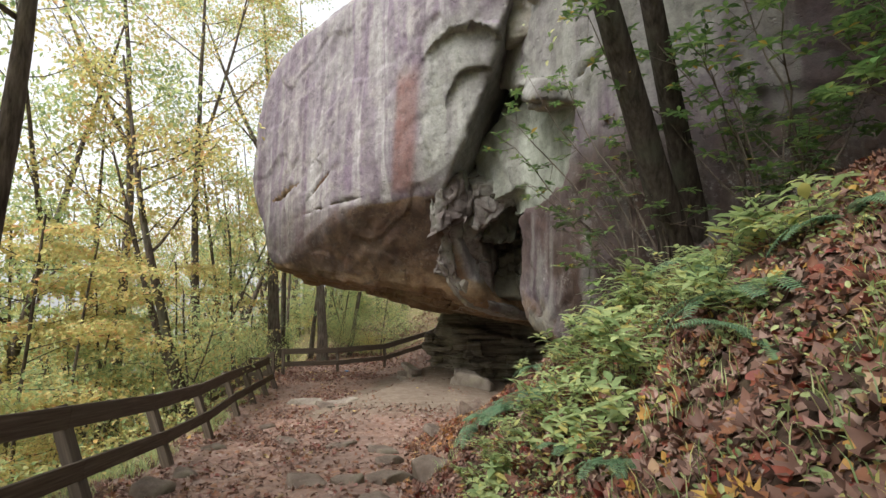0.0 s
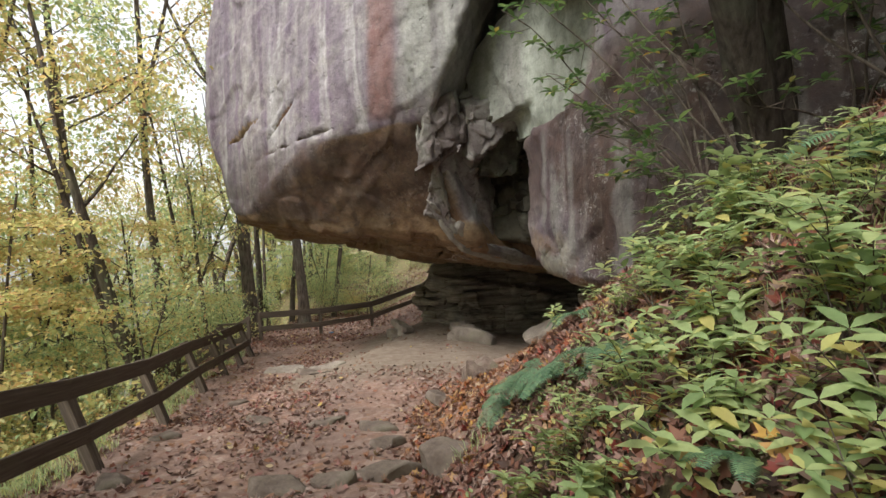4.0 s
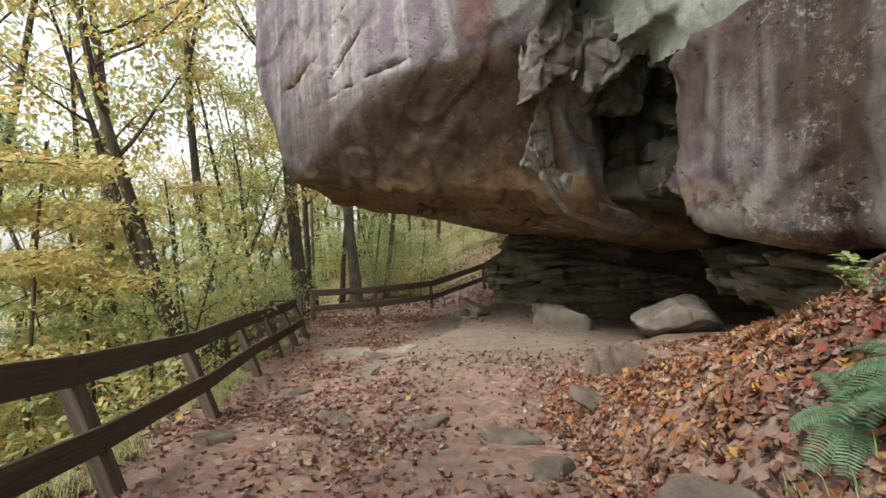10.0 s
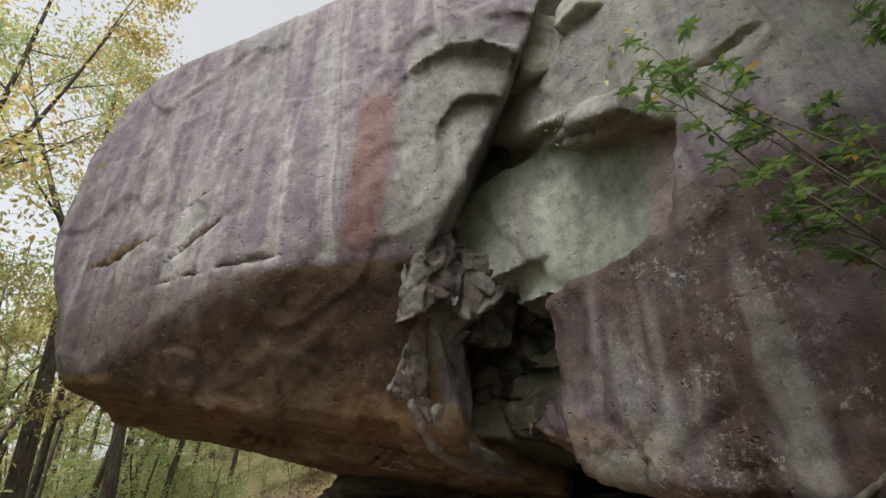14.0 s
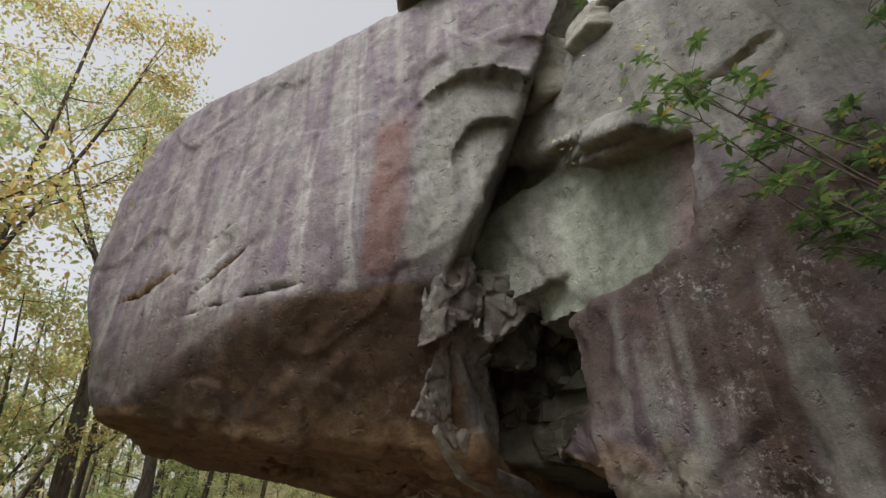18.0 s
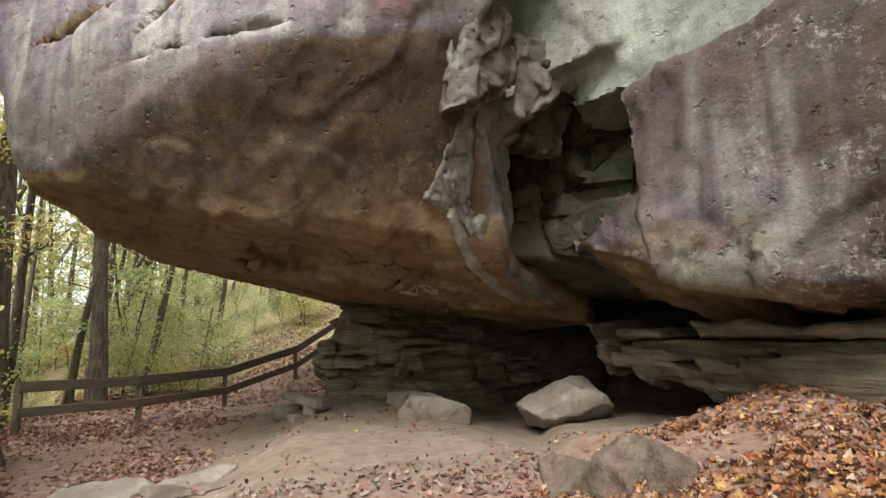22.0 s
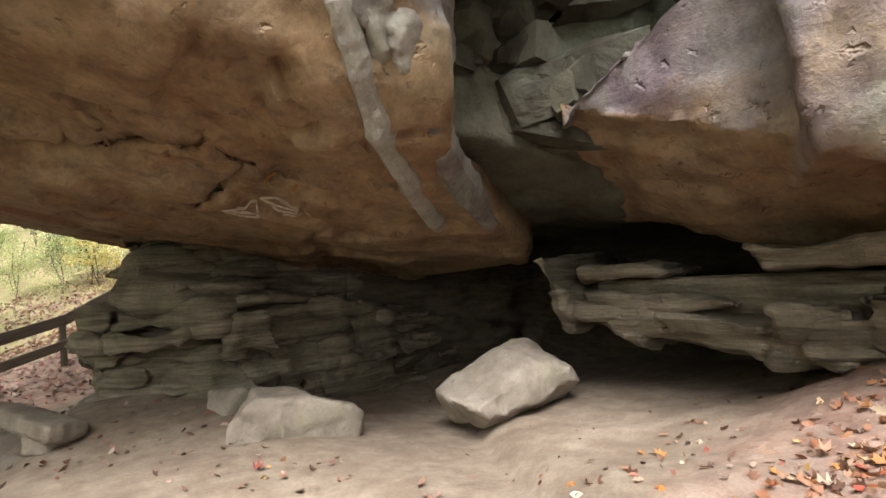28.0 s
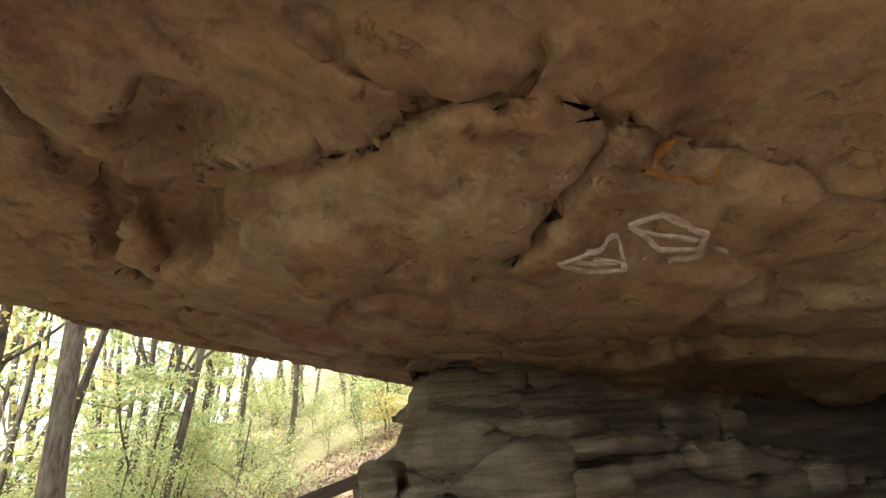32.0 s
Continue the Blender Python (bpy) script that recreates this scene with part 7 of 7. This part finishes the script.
def scatter():
    rng = np.random.default_rng(300)

    def sample(n, x0, x1, y0, y1, keep):
        x, y = rng.uniform(x0, x1, n), rng.uniform(y0, y1, n)
        p = np.stack([x, y, 0 * x], 1)
        ok = keep(x, y, fbm(p * 0.8, 3, 400)) > rng.uniform(0, 1, n)
        return x[ok], y[ok]

    def foot(y):
        return ease(y, FOOT_Y, FOOT_X)

    x, y = sample(90000, -6.8, 1.0, -1, 21, lambda x, y, n: np.clip(0.5 + 0.7 * n, 0.06, 1) * (x < foot(y) + 0.2) * (x > fence_x(y) - 0.3) * (1 - 0.96 * smooth_step(y, 10.8, 13) * smooth_step(x - 0.27 * (y - 12.5), -4.2, -3.2)))
    litter("trail_leaves", "small brown and pinkish fallen leaves on the dirt trail", x, y, 0.07, 1, 0.35, TRODDEN)
    x, y = sample(34000, -0.6, 4.5, -1, 7.2, lambda x, y, n: np.clip(0.6 + 0.9 * n, 0.06, 1) * (x > foot(y) - 0.25))
    litter("bank_leaves", "dull red and brown fallen leaves lying thick on the bank", x, y, 0.085, 2, 0.55)
    x, y = sample(36000, -0.8, 4.5, 6.6, 12.5, lambda x, y, n: np.clip(0.55 + 1.0 * n, 0.05, 1) * smooth_step(y, 6.6, 7.3) * (x > foot(y) - 0.35) * (1 - 0.97 * smooth_step(y, 10.6, 11.5)) * (1 - 0.6 * smooth_step(x - 1.6, 0, 0.8) * (y > 8.3)))
    litter("bank_leaves", "orange, red and tan fallen leaves scattered over the earth bank", x, y, 0.066, 6, 0.55, BRIGHT_FALLEN)
    x, y = sample(2600, -4, 6, 11.5, 20, lambda x, y, n: (0.1 + 0.2 * (n > 0.2)) * (1 - 0.7 * smooth_step(y, 12.5, 14)))
    litter("sand_leaves", "scattered brown leaf scraps on the sand", x, y, 0.05, 3, 0.3)
    x, y = sample(45000, -9, 9, 18.5, 34, lambda x, y, n: np.clip(0.7 + 0.6 * n, 0.1, 1) * ((y > 21.5) | (x < -2.5)) * (x > fence_x(y) - 2))
    litter("slope_leaves", "brown and pinkish fallen leaves covering the slope behind the fence", x, y, 0.1, 4, 0.5, TRODDEN)
    x, y = sample(22000, -22, -3.5, 2, 30, lambda x, y, n: np.clip(0.6 + 0.6 * n, 0.1, 1) * (x < fence_x(y)))
    litter("woods_leaves", "yellow and brown fallen leaves on the wooded slope", x, y, 0.12, 5, 0.5)


scatter()


def undergrowth():
    """Bushes and saplings on the slopes, and grass on the bank."""
    kinds = [tree_meshes(120 + k, 2.6 + 0.5 * k, 0.025, (0.2 * (k - 1), 0.1), 0.12, 2200, 0.095, 1.3, 0.3, (YELLOW, GREEN, GREEN)[k], k == 0, 0.3, 10) for k in range(3)]
    rng = np.random.default_rng(55)
    n = 0
    while n < 115:
        x, y = (rng.uniform(-26, 5), rng.uniform(3, 26)) if n < 62 else (rng.uniform(-14, 6), rng.uniform(24, 44))
        if x > fence_x(y) - 1.2 and y < 26 or (abs(y - 18.2) < 1.5 and x > -12):
            continue
        n += 1
        k = rng.integers(0, 3)
        plant_tree(kinds[k], x, y, rng.uniform(0, 360), rng.uniform(0.6, 1.2), ("yellow-leaved bush in the woodland undergrowth", "green-leaved bush in the woodland undergrowth", "tall green sapling in the woodland undergrowth")[k], group="undergrowth")
    x, y = rng.uniform(-20, -3.6, 40000), rng.uniform(1, 32, 40000)
    p = np.stack([x, y, 0 * x], 1)
    ok = (x < fence_x(y) - 0.25) & (fbm(p * 0.5, 3, 71) > -0.35) & ~((np.abs(y - 18.2) < 1.2) & (x > -11))
    x, y = x[ok], y[ok]
    tall = np.clip(0.55 + 0.6 * fbm(np.stack([x, y, 0 * x], 1) * 0.6, 2, 72), 0.1, 1.3)
    z = ground_z(x, y) + rng.uniform(0.03, 1, len(x)) * tall
    for name, label, half, leafs in (("yellow_underbrush", "low yellow leafy underbrush on the wooded slope", 0, YELLOW), ("green_underbrush", "low green leafy underbrush on the wooded slope", 1, GREEN)):
        sel = (np.arange(len(x)) % 2) == half
        lv, lq = leaf_cards(rng, np.stack([x, y, z], 1)[sel], 0.1, 0.2)
        tagged(new(name, mesh(name, lv, lq, leafs, False)), label, "plants", kind="stuff")
    wx, wy = rng.uniform(-0.1, 3.2, 9000), rng.uniform(0.2, 6.3, 9000)
    ok = (fbm(np.stack([wx, wy, 0 * wx], 1) * 1.6, 3, 170) > 0.12) & (wx > ease(wy, FOOT_Y, FOOT_X) + 0.1)
    wx, wy = wx[ok], wy[ok]
    lv, lq = leaf_cards(rng, np.stack([wx, wy, ground_at(wx, wy) + rng.uniform(0.01, 0.1, len(wx))], 1), 0.045, -0.2)
    tagged(new("bank_weeds", mesh("bank_weeds", lv, lq, HERB, False)), "tiny green weeds among the fallen leaves", "weeds", kind="stuff")
    y = np.concatenate([rng.uniform(0.5, 6.3, 5000), rng.uniform(0, 18, 16000)])
    x = np.concatenate([rng.uniform(-0.1, 2.6, 5000), fence_x(y[5000:]) + 0.1 - rng.gamma(2.0, 0.3, 16000)])
    p = np.stack([x, y, 0 * x], 1)
    ok = (fbm(p * 1.3, 3, 70) > 0.0) & ((x > ease(y, FOOT_Y, FOOT_X) + 0.05) | (x < fence_x(y) + 0.35))
    x, y = x[ok], y[ok]
    m = len(x)
    z = ground_at(x, y)
    yaw, h = rng.uniform(0, 6.28, m), rng.uniform(0.06, 0.17, m)
    lean = np.stack([np.cos(yaw), np.sin(yaw), 0 * yaw], 1) * (h * 0.7)[:, None] + np.array([-0.03, 0, 0])
    side_way = np.stack([-np.sin(yaw), np.cos(yaw), 0 * yaw], 1) * 0.0035
    b = np.stack([x, y, z], 1)
    upv = np.stack([0 * x, 0 * x, h], 1)
    v = np.stack([b - side_way, b + side_way, b + lean * 0.4 + upv * 0.7 + side_way * 0.8, b + lean * 0.4 + upv * 0.7 - side_way * 0.8, b + lean + upv], 1).reshape(-1, 3)
    k = (np.arange(m) * 5)[:, None]
    faces = np.concatenate([k + [0, 1, 2], k + [0, 2, 3], k + [3, 2, 4]])
    tagged(new("bank_grass", mesh("bank_grass", v, faces, HERB, False)), "thin green grass and moss tufts along the trail edges", "grass", kind="stuff")


undergrowth()


def dropped_bottle():
    """A small blue plastic bottle left by the fence."""
    bm = bmesh.new()
    for r, z in ((0.026, 0.0), (0.032, 0.01), (0.032, 0.12), (0.026, 0.15), (0.013, 0.175), (0.013, 0.19)):
        for k in range(12):
            bm.verts.new((r * math.cos(k * math.pi / 6), r * math.sin(k * math.pi / 6), z))
    bm.verts.ensure_lookup_table()
    for i in range(5):
        for k in range(12):
            bm.faces.new([bm.verts[12 * i + k], bm.verts[12 * i + (k + 1) % 12], bm.verts[12 * i + 12 + (k + 1) % 12], bm.verts[12 * i + 12 + k]])
    bm.faces.new(bm.verts[:12][::-1])
    root = tagged(new("plastic_bottle"), "small crushed blue plastic bottle lying near the fence", "bottle")
    part("bottle_body", bm, BLUE_PLASTIC, root)
    cap = bmesh.new()
    bmesh.ops.create_cone(cap, cap_ends=True, segments=12, radius1=0.015, radius2=0.014, depth=0.018)
    bmesh.ops.translate(cap, vec=(0, 0, 0.196), verts=cap.verts[:])
    part("cap", cap, WHITE_PAINT, root, "white cap")
    root.matrix_world = pose(-4.2, 20.85, float(ground_at(-4.2, 20.85)[0]) + 0.035, 0, 90, 25)


dropped_bottle()
